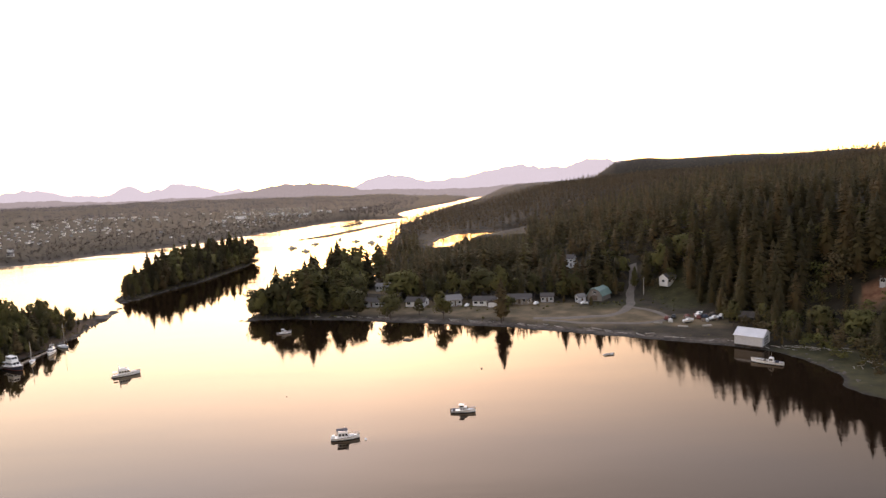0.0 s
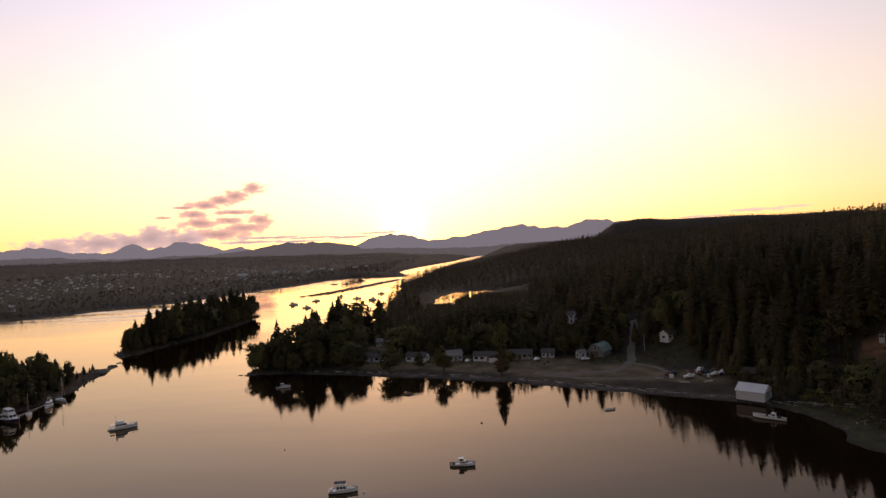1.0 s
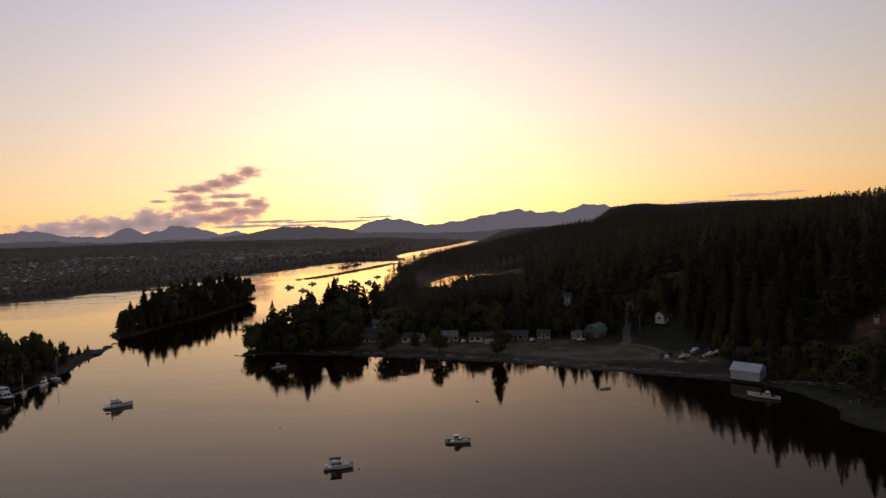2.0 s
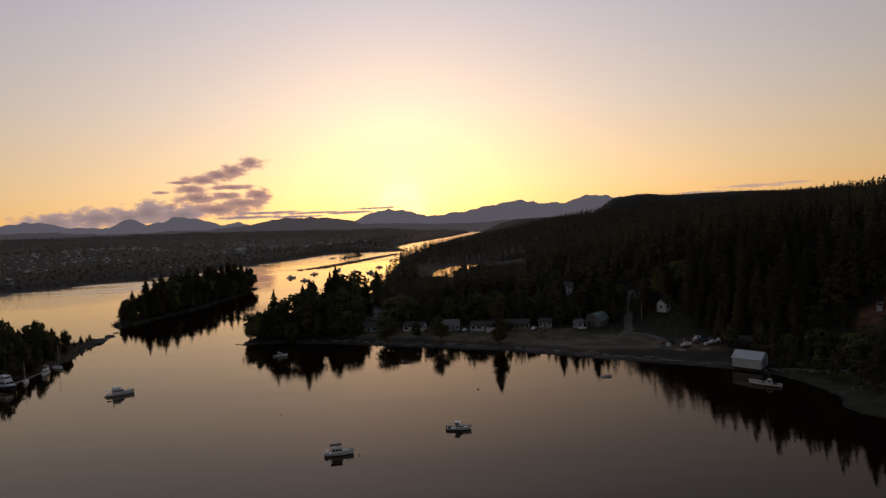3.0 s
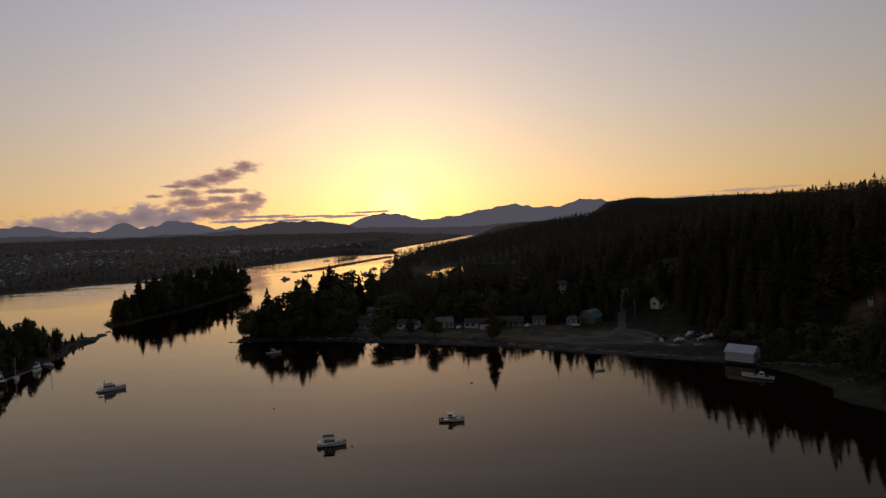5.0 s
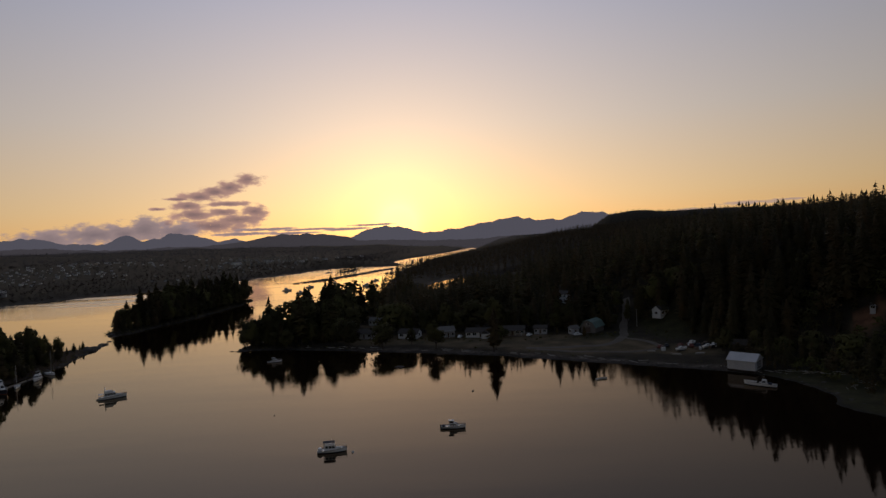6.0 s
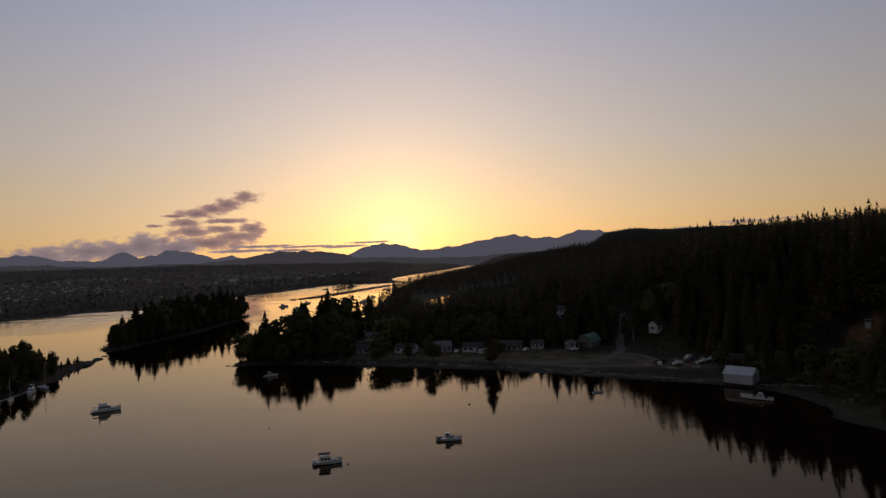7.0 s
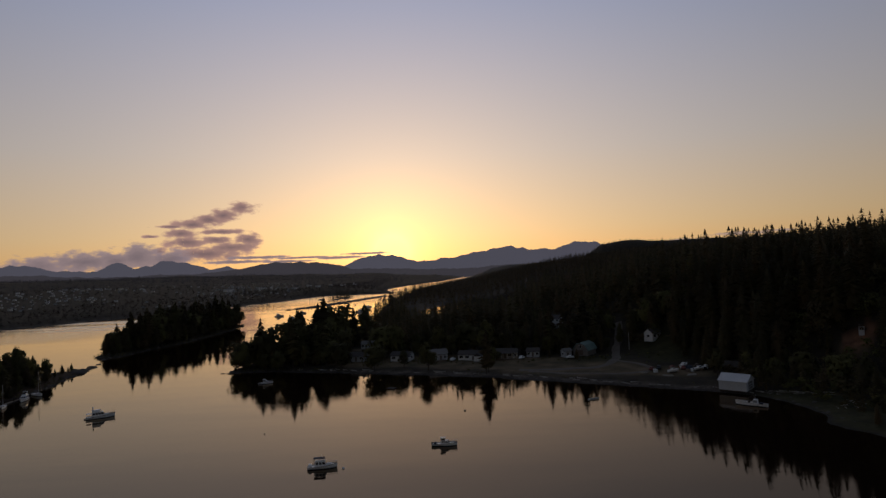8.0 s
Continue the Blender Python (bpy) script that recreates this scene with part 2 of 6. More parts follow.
    l.new(gust.outputs[0], ruffle.inputs[1])
    inlet = n.new("ShaderNodeMapRange")
    inlet.inputs["From Min"].default_value, inlet.inputs["From Max"].default_value = 880, 1080
    inlet.inputs["To Max"].default_value = 0.18
    l.new(sp.outputs[1], inlet.inputs["Value"])
    far = n.new("ShaderNodeMath")
    far.operation = "MAXIMUM"
    l.new(ruffle.outputs[0], far.inputs[0])
    l.new(inlet.outputs[0], far.inputs[1])
    l.new(far.outputs[0], rough.inputs[2])
    bp = n.new("ShaderNodeBump")
    bp.inputs["Distance"].default_value = 1.0
    bp.inputs["Strength"].default_value = 1.0
    mul = n.new("ShaderNodeMath")
    mul.operation = "MULTIPLY"
    calm = n.new("ShaderNodeMath")
    calm.operation, calm.inputs[1].default_value, calm.inputs[2].default_value = "MULTIPLY_ADD", 0.3, 1.0
    l.new(outer.outputs[0], calm.inputs[0])
    flat = n.new("ShaderNodeMath")
    flat.operation = "MULTIPLY"
    l.new(a2.outputs[0], flat.inputs[0])
    l.new(calm.outputs[0], flat.inputs[1])
    l.new(flat.outputs[0], mul.inputs[0])
    l.new(r.outputs[0], mul.inputs[1])
    l.new(mul.outputs[0], bp.inputs["Height"])
    # brown water: a dark body; the warm cast of reflections is tinted into the gloss
    n.remove(b)
    body = n.new("ShaderNodeBsdfDiffuse")
    body.inputs["Color"].default_value = (0.011, 0.0068, 0.004, 1)
    gloss = n.new("ShaderNodeBsdfGlossy")
    l.new(rough.outputs[0], gloss.inputs["Roughness"])
    l.new(bp.outputs[0], gloss.inputs["Normal"])
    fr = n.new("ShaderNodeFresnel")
    # dimmer reflections on the +x side are set by hand: IOR falls with x
    reflection_fade = n.new("ShaderNodeMapRange")
    reflection_fade.inputs["From Min"].default_value, reflection_fade.inputs["From Max"].default_value = -30, 105
    reflection_fade.inputs["To Min"].default_value, reflection_fade.inputs["To Max"].default_value = 1.38, 1.14
    l.new(sp.outputs[0], reflection_fade.inputs["Value"])
    l.new(reflection_fade.outputs[0], fr.inputs["IOR"])
    # gloss tint deepens with x, painting a warmer cast into reflections there
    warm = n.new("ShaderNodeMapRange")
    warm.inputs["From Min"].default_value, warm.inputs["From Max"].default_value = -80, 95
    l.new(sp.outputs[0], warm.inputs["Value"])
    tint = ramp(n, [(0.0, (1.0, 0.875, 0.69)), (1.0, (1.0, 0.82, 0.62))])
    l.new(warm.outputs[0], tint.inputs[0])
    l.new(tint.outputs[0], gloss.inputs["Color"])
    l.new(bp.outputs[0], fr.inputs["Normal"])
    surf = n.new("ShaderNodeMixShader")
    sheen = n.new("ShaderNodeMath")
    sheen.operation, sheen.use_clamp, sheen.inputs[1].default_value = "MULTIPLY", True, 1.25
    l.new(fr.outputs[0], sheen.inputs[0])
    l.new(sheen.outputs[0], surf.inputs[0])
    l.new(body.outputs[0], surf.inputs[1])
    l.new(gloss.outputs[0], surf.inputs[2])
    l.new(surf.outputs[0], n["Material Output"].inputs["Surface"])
    return m


def ground_material():
    """Beach pebbles, dry grass and forest floor, by a zone attribute of the ground's vertices."""
    m, n, l, b = material("coastal_ground", 0.95, 0.0, 0.2)
    at = n.new("ShaderNodeAttribute")
    at.attribute_name = "zone"
    sep = n.new("ShaderNodeSeparateColor")
    l.new(at.outputs["Color"], sep.inputs[0])
    tc = n.new("ShaderNodeTexCoord")

    def noise_ramp(scale, stops, detail=5):
        t = n.new("ShaderNodeTexNoise")
        t.inputs["Scale"].default_value, t.inputs["Detail"].default_value = scale, detail
        l.new(tc.outputs["Object"], t.inputs["Vector"])
        r = ramp(n, stops)
        l.new(t.outputs["Fac"], r.inputs[0])
        return r, t

    floor, _ = noise_ramp(0.15, [(0.3, (0.02, 0.017, 0.011)), (0.7, (0.05, 0.04, 0.025))])
    grass, gt = noise_ramp(0.12, [(0.3, (0.055, 0.048, 0.026)), (0.52, (0.12, 0.09, 0.05)), (0.75, (0.2, 0.145, 0.085))], 8)
    beach, bt = noise_ramp(0.7, [(0.3, (0.05, 0.041, 0.033)), (0.52, (0.11, 0.09, 0.072)), (0.75, (0.19, 0.16, 0.13))], 8)
    wet, _ = noise_ramp(0.5, [(0.3, (0.016, 0.015, 0.012)), (0.7, (0.042, 0.038, 0.031))])

    def mix(a, c, fac):
        x = n.new("ShaderNodeMix")
        x.data_type = "RGBA"
        l.new(fac, x.inputs["Factor"])
        l.new(a, x.inputs[6])
        l.new(c, x.inputs[7])
        return x.outputs[2]

    c = mix(floor.outputs[0], grass.outputs[0], sep.outputs[1])
    c = mix(c, beach.outputs[0], sep.outputs[0])
    meadow, _ = noise_ramp(0.2, [(0.3, (0.026, 0.026, 0.012)), (0.55, (0.046, 0.043, 0.018)), (0.75, (0.07, 0.06, 0.029))], 8)
    soil, _ = noise_ramp(0.4, [(0.3, (0.12, 0.06, 0.035)), (0.7, (0.24, 0.125, 0.07))], 6)
    c = mix(c, wet.outputs[0], sep.outputs[2])
    c = mix(c, meadow.outputs[0], at.outputs["Alpha"])
    bare = n.new("ShaderNodeAttribute")
    bare.attribute_name = "bare_soil"
    c = mix(c, soil.outputs[0], bare.outputs["Fac"])
    l.new(c, b.inputs["Base Color"])
    bp = n.new("ShaderNodeBump")
    bp.inputs["Strength"].default_value, bp.inputs["Distance"].default_value = 0.6, 0.3
    l.new(bt.outputs["Fac"], bp.inputs["Height"])
    l.new(bp.outputs[0], b.inputs["Normal"])
    return m


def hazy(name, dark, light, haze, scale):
    """A distant wooded range; faint emission on its own surface imitates the haze before it."""
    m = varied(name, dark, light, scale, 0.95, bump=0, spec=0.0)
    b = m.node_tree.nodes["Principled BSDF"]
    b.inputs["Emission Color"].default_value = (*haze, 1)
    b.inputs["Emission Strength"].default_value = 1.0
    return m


M_WATER = water_material()
M_GROUND = ground_material()
# far trees, hills and mountains glow faintly: airlight is put into their emission
M_FAR_HILL = hazy("far_slope_foliage_haze_glow", (0.05, 0.046, 0.045), (0.078, 0.072, 0.07), (0.0085, 0.007, 0.0075), 0.01)
M_HILLS_A = hazy("wooded_hills_haze_glow", (0.02, 0.022, 0.02), (0.04, 0.042, 0.04), (0.036, 0.0295, 0.0315), 0.004)
M_HILLS_B = hazy("blue_mountains_haze_glow", (0.03, 0.03, 0.04), (0.05, 0.05, 0.06), (0.064, 0.056, 0.064), 0.002)


# ---- mesh helpers ----
def mesh_ob(name, verts, faces, mat, parent=None, label="", smooth=False):
    me = bpy.data.meshes.new(name)
    me.from_pydata([tuple(v) for v in verts], [], [tuple(f) for f in faces])
    me.materials.append(mat)
    if smooth:
        me.polygons.foreach_set("use_smooth", [True] * len(me.polygons))
    me.update()
    ob = new(name, me)
    if parent:
        ob.parent = parent
    if label:
        ob["label"] = label
    return ob


def part(name, bm, mat, parent=None, label="", smooth=False):
    """Links a bmesh as one mesh object under a thing or a part."""
    me = bpy.data.meshes.new(name)
    bmesh.ops.recalc_face_normals(bm, faces=bm.faces)
    bm.to_mesh(me)
    bm.free()
    me.materials.append(mat)
    if smooth:
        me.polygons.foreach_set("use_smooth", [True] * len(me.polygons))
    ob = new(name, me)
    if parent:
        ob.parent = parent
    if label:
        ob["label"] = label
    return ob


def thing(name, m, label, category, group="", kind=""):
    ob = new(name)
    ob.empty_display_size = 0.3
    ob.matrix_basis = m
    return tagged(ob, label, category, group, kind)


def box(bm, x0, x1, y0, y1, z0, z1, bevel=0.0):
    r = bmesh.ops.create_cube(bm, size=1.0)
    for v in r["verts"]:
        v.co = Vector((x0 + (v.co.x + 0.5) * (x1 - x0), y0 + (v.co.y + 0.5) * (y1 - y0), z0 + (v.co.z + 0.5) * (z1 - z0)))
    if bevel:
        es = {e for v in r["verts"] for e in v.link_edges}
        bmesh.ops.bevel(bm, geom=list(es), offset=bevel, segments=2, affect="EDGES", profile=0.5)
    return bm


def boxed(x0, x1, y0, y1, z0, z1, bevel=0.0):
    return box(bmesh.new(), x0, x1, y0, y1, z0, z1, bevel)


def rod(bm, a, b, r0, r1=None, sides=6):
    a, b = Vector(a), Vector(b)
    r1 = r0 if r1 is None else r1
    m = Matrix.Translation((a + b) / 2) @ (b - a).to_track_quat("Z", "Y").to_matrix().to_4x4()
    bmesh.ops.create_cone(bm, cap_ends=True, segments=sides, radius1=r0, radius2=r1, depth=(b - a).length, matrix=m)
    return bm


def prism(bm, profile, x0, x1):
    """A profile of (y, z) swept along x."""
    a = [bm.verts.new((x0, y, z)) for y, z in profile]
    b = [bm.verts.new((x1, y, z)) for y, z in profile]
    k = len(profile)
    for i in range(k):
        bm.faces.new((a[i], a[(i + 1) % k], b[(i + 1) % k], b[i]))
    bm.faces.new(a[::-1])
    bm.faces.new(b)
    return bm


# ---- the lie of the land ----
SPIT = [(-192, 336), (-186, 306), (-180, 284), (-178, 262), (-181, 243), (-177, 222), (-172, 205), (-176, 175), (-230, 120), (-330, 110), (-330, 225), (-262, 262), (-228, 290), (-205, 325)]
ISLAND = [(-210, 378), (-201, 386), (-197, 415), (-189.5, 441), (-185.5, 489), (-183, 551), (-189, 600), (-205, 600), (-222, 540), (-230, 480), (-228, 420), (-219, 388)]
MAINLAND = [(-104.4, 301), (-95, 299.5), (-77.1, 296.9), (-47.2, 287.2), (-24.4, 278), (2.1, 267.6), (26.5, 256.3), (48.3, 242.8), (64.4, 233.8), (77.4, 225.9), (86.1, 220.5), (94.2, 214.9), (101.4, 210.5), (111, 203), (115, 192), (117, 183), (116.5, 173.5), (111.5, 165.5), (112.8, 159.7), (118, 145), (150, 100), (300, 40), (900, -200), (4900, -300), (4900, 4900), (560, 4900), (300, 3500), (92, 2400), (14, 1900), (-16, 1700), (-46, 1300), (-62, 1130), (-80, 1056), (-66, 900), (-64, 720), (-60, 640), (-55, 520), (-52, 440), (-58, 402), (-76, 384), (-92, 354), (-104, 318)]
LAGOON = [(-14, 638), (8, 618), (30, 698), (48, 760), (95, 772), (98, 805), (40, 795), (14, 782), (-5, 722)]
WEST = [(-4900, -300), (-1600, 60), (-900, 380), (-487, 656), (-453, 700), (-425, 770), (-376, 811), (-357, 872), (-324, 987), (-299, 1050), (-270, 1138), (-253, 1247), (-231, 1286), (-207, 1327), (-148, 1300), (-96, 1286), (-74, 1330), (-92, 1400), (-116, 1550), (-104, 1726), (-53, 1958), (44, 2451), (300, 4200), (420, 4900), (-4900, 4900)]
BAR = [(-207, 824), (-190, 838), (-168, 872), (-134, 978), (-104, 1090), (-88, 1150), (-84, 1180), (-96, 1180), (-120, 1110), (-146, 1010), (-176, 900), (-196, 850)]
ISLET = [(-190, 1080), (-178, 1078), (-160, 1150), (-158, 1205), (-172, 1225), (-186, 1140)]
SKERRY = [(-214, 1096), (-200, 1094), (-199, 1120), (-208, 1140)]



def inside_distance(poly, x, y):
    """Signed distance to a shoreline, positive on land."""
    p = np.array(poly, float)
    q = np.roll(p, -1, axis=0)
    best = np.full(x.shape, 1e9)
    odd = np.zeros(x.shape, bool)
    for (ax, ay), (bx, by) in zip(p, q):
        dx, dy = bx - ax, by - ay
        t = np.clip(((x - ax) * dx + (y - ay) * dy) / (dx * dx + dy * dy), 0, 1)
        best = np.minimum(best, np.hypot(x - ax - t * dx, y - ay - t * dy))
        if ay != by:
            odd ^= ((ay > y) != (by > y)) & (x < (bx - ax) * (y - ay) / (by - ay) + ax)
    return np.where(odd, best, -best)


def ease(a, b, v):
    t = np.clip((v - a) / (b - a), 0, 1)
    return t * t * (3 - 2 * t)


def wave(x, y, size, seed):
    """Smooth rolling variation in -1..1."""
    r = np.random.RandomState(seed)
    out = 0
    for k in range(5):
        a, ph, s = r.uniform(0, 6.283), r.uniform(0, 6.283), size * r.uniform(0.6, 1.6)
        out = out + np.sin((x * np.cos(a) + y * np.sin(a)) * 6.283 / s + ph)
    return out / 5 * 1.4


FOOT_Y = [100, 165, 235, 300, 360, 450, 700, 1100, 1500, 2300]
FOOT_X = [180, 160, 127, 84, 42, 22, 22, 10, -5, 60]
FOOT_W = [60, 65, 74, 92, 145, 200, 300, 330, 380, 500]
FOOT_H = [39, 39.5, 40.5, 41, 40, 39.5, 40, 45, 50, 55]


def land(x, y):
    """Height of the ground and its zones at x, y."""
    x, y = np.asarray(x, float), np.asarray(y, float)
    jag = wave(x, y, 23, 3) * 0.9 + wave(x, y, 9, 4) * 0.5
    far = np.hypot(x, y)
    jag = jag * np.where(far > 600, 4, 1)
    main = np.minimum(inside_distance(MAINLAND, x, y), -inside_distance(LAGOON, x, y)) + jag
    isl = inside_distance(ISLAND, x, y) + jag
    spit = inside_distance(SPIT, x, y) + jag
    west = inside_distance(WEST, x, y) + jag
    bar = np.maximum(inside_distance(BAR, x, y), inside_distance(SKERRY, x, y)) + jag * 0.3
    islet = inside_distance(ISLET, x, y) + jag

    def shore(s, k=0.13):
        return np.where(s < 0, np.maximum(s * 0.2, -5), np.minimum(s * k, 1.3) + np.clip(s - 10, 0, 60) * 0.03)

    u = (x - np.interp(y, FOOT_Y, FOOT_X)) / np.interp(y, FOOT_Y, FOOT_W)
    hill = np.interp(y, FOOT_Y, FOOT_H) * ease(0, 1.0, u) + np.clip(u - 0.7, 0, 6) * 7
    hill = hill * (1 + 0.06 * wave(x, y, 140, 5)) * ease(0, 30, main)
    hill = hill + 22 * np.exp(-((x - 700) ** 2 + (y - 800) ** 2) / 260 ** 2)
    az = np.degrees(np.arctan2(x, y))
    plateau = np.interp(az, [11.4, 13.7, 14.8, 16.2, 19, 24, 28, 33, 45], [0, 30, 84, 124, 131, 127, 124, 119, 106]) * ease(2200, 2600, far) * (1 + 0.04 * wave(x, y, 300, 8))
    z_main = shore(main) + np.maximum(hill, plateau)
    z_isl = shore(isl, 0.35) + 5 * ease(5, 25, isl)
    z_spit = shore(spit, 0.3) + 4 * ease(4, 30, spit)
    z_west = shore(west, 0.2) + 62 * (1 - np.exp(-np.clip(west, 0, None) / 700)) * (1 + 0.18 * wave(x, y, 420, 9)) * ease(0, 60, west)
    z_bar = np.where(bar < 0, np.maximum(bar * 0.2, -5), np.minimum(bar * 0.3 + 0.2, 1.6))
    z_islet = shore(islet, 0.2) + 2 * ease(5, 30, islet)
    z = np.maximum.reduce([z_main, z_isl, z_spit, z_west, z_bar, z_islet])
    z = z + np.where(z > 0.8, 0.25 * wave(x, y, 17, 6) + 0.8 * wave(x, y, 60, 7) * ease(8, 40, np.maximum.reduce([main, west])) * ease(500, 700, far), 0)
    return z, dict(main=main, isl=isl, spit=spit, west=west, bar=bar, islet=islet, u=u)


def height(x, y):
    return float(land(np.array([x]), np.array([y]))[0][0])


CLEAR = [(-30, 308, 34, 16), (20, 292, 48, 20), (58, 270, 38, 22), (95, 246, 24, 10), (-36, 352, 14, 8), (158.5, 219, 6, 4), (121, 176, 12, 14), (124, 194, 10, 8)]


def cleared(x, y):
    """1 where the ground is open grass among the cottages."""
    out = np.zeros(np.shape(x))
    for cx, cy, rx, ry in CLEAR:
        a = -0.42
        dx, dy = x - cx, y - cy
        p, q = dx * math.cos(a) + dy * math.sin(a), -dx * math.sin(a) + dy * math.cos(a)
        out = np.maximum(out, 1 - ease(0.8, 1.15, np.hypot(p / rx, q / ry)))
    return out


def build_ground():
    az = np.concatenate([np.linspace(-180, -46, 40, endpoint=False), np.linspace(-46, 46, 500, endpoint=False), np.linspace(46, 180, 40, endpoint=False)])
    rad = np.concatenate([[20, 60, 95], np.geomspace(120, 4930, 260)])
    A, R = np.meshgrid(np.radians(az), rad)
    X, Y = R * np.sin(A), R * np.cos(A)
    Z, s = land(X, Y)
    na, nr = len(az), len(rad)
    verts = np.stack([X, Y, Z], -1).reshape(-1, 3)
    i = np.arange(nr - 1)[:, None] * na
    j = np.arange(na)[None, :]
    k = (j + 1) % na
    f = np.stack([i + j, i + k, i + na + k, i + na + j], -1).reshape(-1, 4)
    me = bpy.data.meshes.new("ground")
    me.from_pydata(verts.tolist() + [(0, 0, -5)], [], f[:, ::-1].tolist() + [(len(verts), q, (q + 1) % na) for q in range(na)])
    me.materials.append(M_GROUND)
    me.polygons.foreach_set("use_smooth", [True] * len(me.polygons))
    bw = np.where((X > 108) & (Y < 207), 0.6, np.where(X < -40, 2.5, 4.5))
    beach = np.maximum.reduce([(1 - ease(bw, bw * 1.5, s["main"])) * (s["main"] > -25), (1 - ease(0.3, 1.0, s["spit"])) * (s["spit"] > -20)])
    beach = np.where(np.hypot(X, Y) > 620, np.maximum((1 - ease(4, 10, np.maximum.reduce([s["main"], s["west"], s["islet"] * 3]))), s["bar"] > -3), beach)
    beach = beach * np.where((X < -150) & (Y < 360), 0.15, np.where((X > 108) & (Y < 203), 0.4, 1.0))
    grass = np.maximum(cleared(X, Y), 0.4 * ease(20, 60, s["west"]) * (np.hypot(X, Y) > 600))
    wet = 1 - ease(0.15, 0.5, Z)
    # green turf on the low eastern bank and beside the climbing track
    meadow = ease(105, 110, X) * (1 - ease(200, 208, Y)) * ease(0.8, 2.2, s["main"]) * (1 - ease(15, 22, s["main"]))
    meadow = np.maximum(meadow, ease(96, 103, X) * (1 - ease(118, 128, X)) * ease(262, 268, Y) * (1 - ease(296, 306, Y)))
    meadow = np.maximum(meadow, 0.8 * ease(62, 68, X) * (1 - ease(88, 94, X)) * ease(272, 276, Y) * (1 - ease(286, 292, Y)))
    meadow = np.maximum(meadow, 0.7 * np.exp(-((X - 75) / 9) ** 2 - ((Y - 358) / 8) ** 2))
    bare = 1 - ease(0.6, 1.1, np.hypot((X - 161) / 7.5, (Y - 221) / 5.5) + 0.25 * wave(X, Y, 6, 31))
    bare = np.maximum(bare, 0.16 * ease(0.8, 2.0, s["spit"]) * (1 - ease(5, 9, s["spit"])))
    col = np.ones((len(verts) + 1, 4), np.float32)
    col[:-1, 0], col[:-1, 1], col[:-1, 2], col[:-1, 3] = beach.ravel(), grass.ravel(), wet.ravel(), meadow.ravel()
    me.attributes.new("bare_soil", "FLOAT", "POINT").data.foreach_set("value", np.append(bare.ravel(), 0).astype(np.float32))
    at = me.color_attributes.new("zone", "FLOAT_COLOR", "POINT")
    at.data.foreach_set("color", col.ravel())
    me.update()
    return tagged(new("ground", me), "wooded coastal ground with pebble beach and dry grass", "ground", kind="structure")


build_ground()
WS = 4950
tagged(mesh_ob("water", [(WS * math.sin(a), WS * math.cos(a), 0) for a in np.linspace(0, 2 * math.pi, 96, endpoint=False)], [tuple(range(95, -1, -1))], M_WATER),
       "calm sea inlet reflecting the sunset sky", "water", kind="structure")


# ---- distant ranges ----
def mountain_range(name, radius, depth, skyline, mat, rough, label, seed):
    """A range of hills along an arc, its crest at the given bearings and heights."""
    az = np.linspace(skyline[0][0] - 2, skyline[-1][0] + 2, 620)
    crest = np.interp(az, [a for a, _ in skyline], [h for _, h in skyline])
    crest = np.convolve(np.pad(crest, 2, mode="edge"), [0.1, 0.2, 0.4, 0.2, 0.1], "valid")
    r = np.random.RandomState(seed)
    crest = crest + 0.06 * (crest - crest.min()) * wave(az, az * 0, 1.3, seed + 40)
    fine = np.zeros(len(az))
    for step, amp in ((1, 0.5), (4, 1.0), (11, 1.6), (27, 2.2)):
        knots = r.uniform(-1, 1, len(az) // step + 3)
        fine += amp * rough * np.interp(np.arange(len(az)) / step, np.arange(len(knots)), knots)
    verts, faces = [], []
    rows = 9
    for j in range(rows):
        t = j / (rows - 1)
        rr = radius - depth * (1 - t)
        prof = t ** 0.8
        spur = 1 + 0.22 * wave(az + 0 * t, az * 0 + t * 2.5, 1.6, seed + 60) * math.sin(math.pi * t) + 0.08 * np.sin(az * 5 + 2.1 * np.sin(az * 1.7 + seed)) * math.sin(math.pi * t)
        for a, c, q in zip(az, crest * spur, fine):
            verts.append((rr * math.sin(radians(a)), rr * math.cos(radians(a)), -5 + (c + q + 5) * prof))
    n = len(az)
    for a, c in zip(az, crest):
        verts.append(((radius + 120) * math.sin(radians(a)), (radius + 120) * math.cos(radians(a)), -5))
    for j in range(rows):
        for i in range(n - 1):
            faces.append((j * n + i, j * n + i + 1, (j + 1) * n + i + 1, (j + 1) * n + i))
    return tagged(mesh_ob(name, verts, faces, mat, smooth=True), label, "mountains", kind="structure")


HILLS = [(-50, 110), (-36.6, 108), (-31, 95), (-25.5, 84), (-21, 90), (-18, 102), (-15.6, 128), (-14.4, 148), (-11.9, 136), (-8.7, 112), (-7.5, 75), (-1.2, 56), (3.7, 50), (9.1, 62), (14, 80), (20, 70), (50, 70)]
PEAKS = [(-40, 130), (-36.6, 162), (-34.8, 188), (-33.6, 176), (-32, 124), (-30.3, 134), (-29, 124), (-27.6, 188), (-26.3, 140), (-25, 154), (-24, 198), (-22.3, 174), (-20.2, 112), (-18.7, 138), (-17.7, 102), (-11.9, 100), (-8.2, 96), (-7.2, 150), (-4.7, 178), (-2.8, 150), (-1.3, 112), (1.8, 132), (3.8, 174), (7, 216), (9.1, 186), (11.7, 178), (13.8, 232), (16.1, 200), (21.7, 165), (34, 140)]
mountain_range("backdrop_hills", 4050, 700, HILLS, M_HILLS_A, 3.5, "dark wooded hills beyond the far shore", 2)
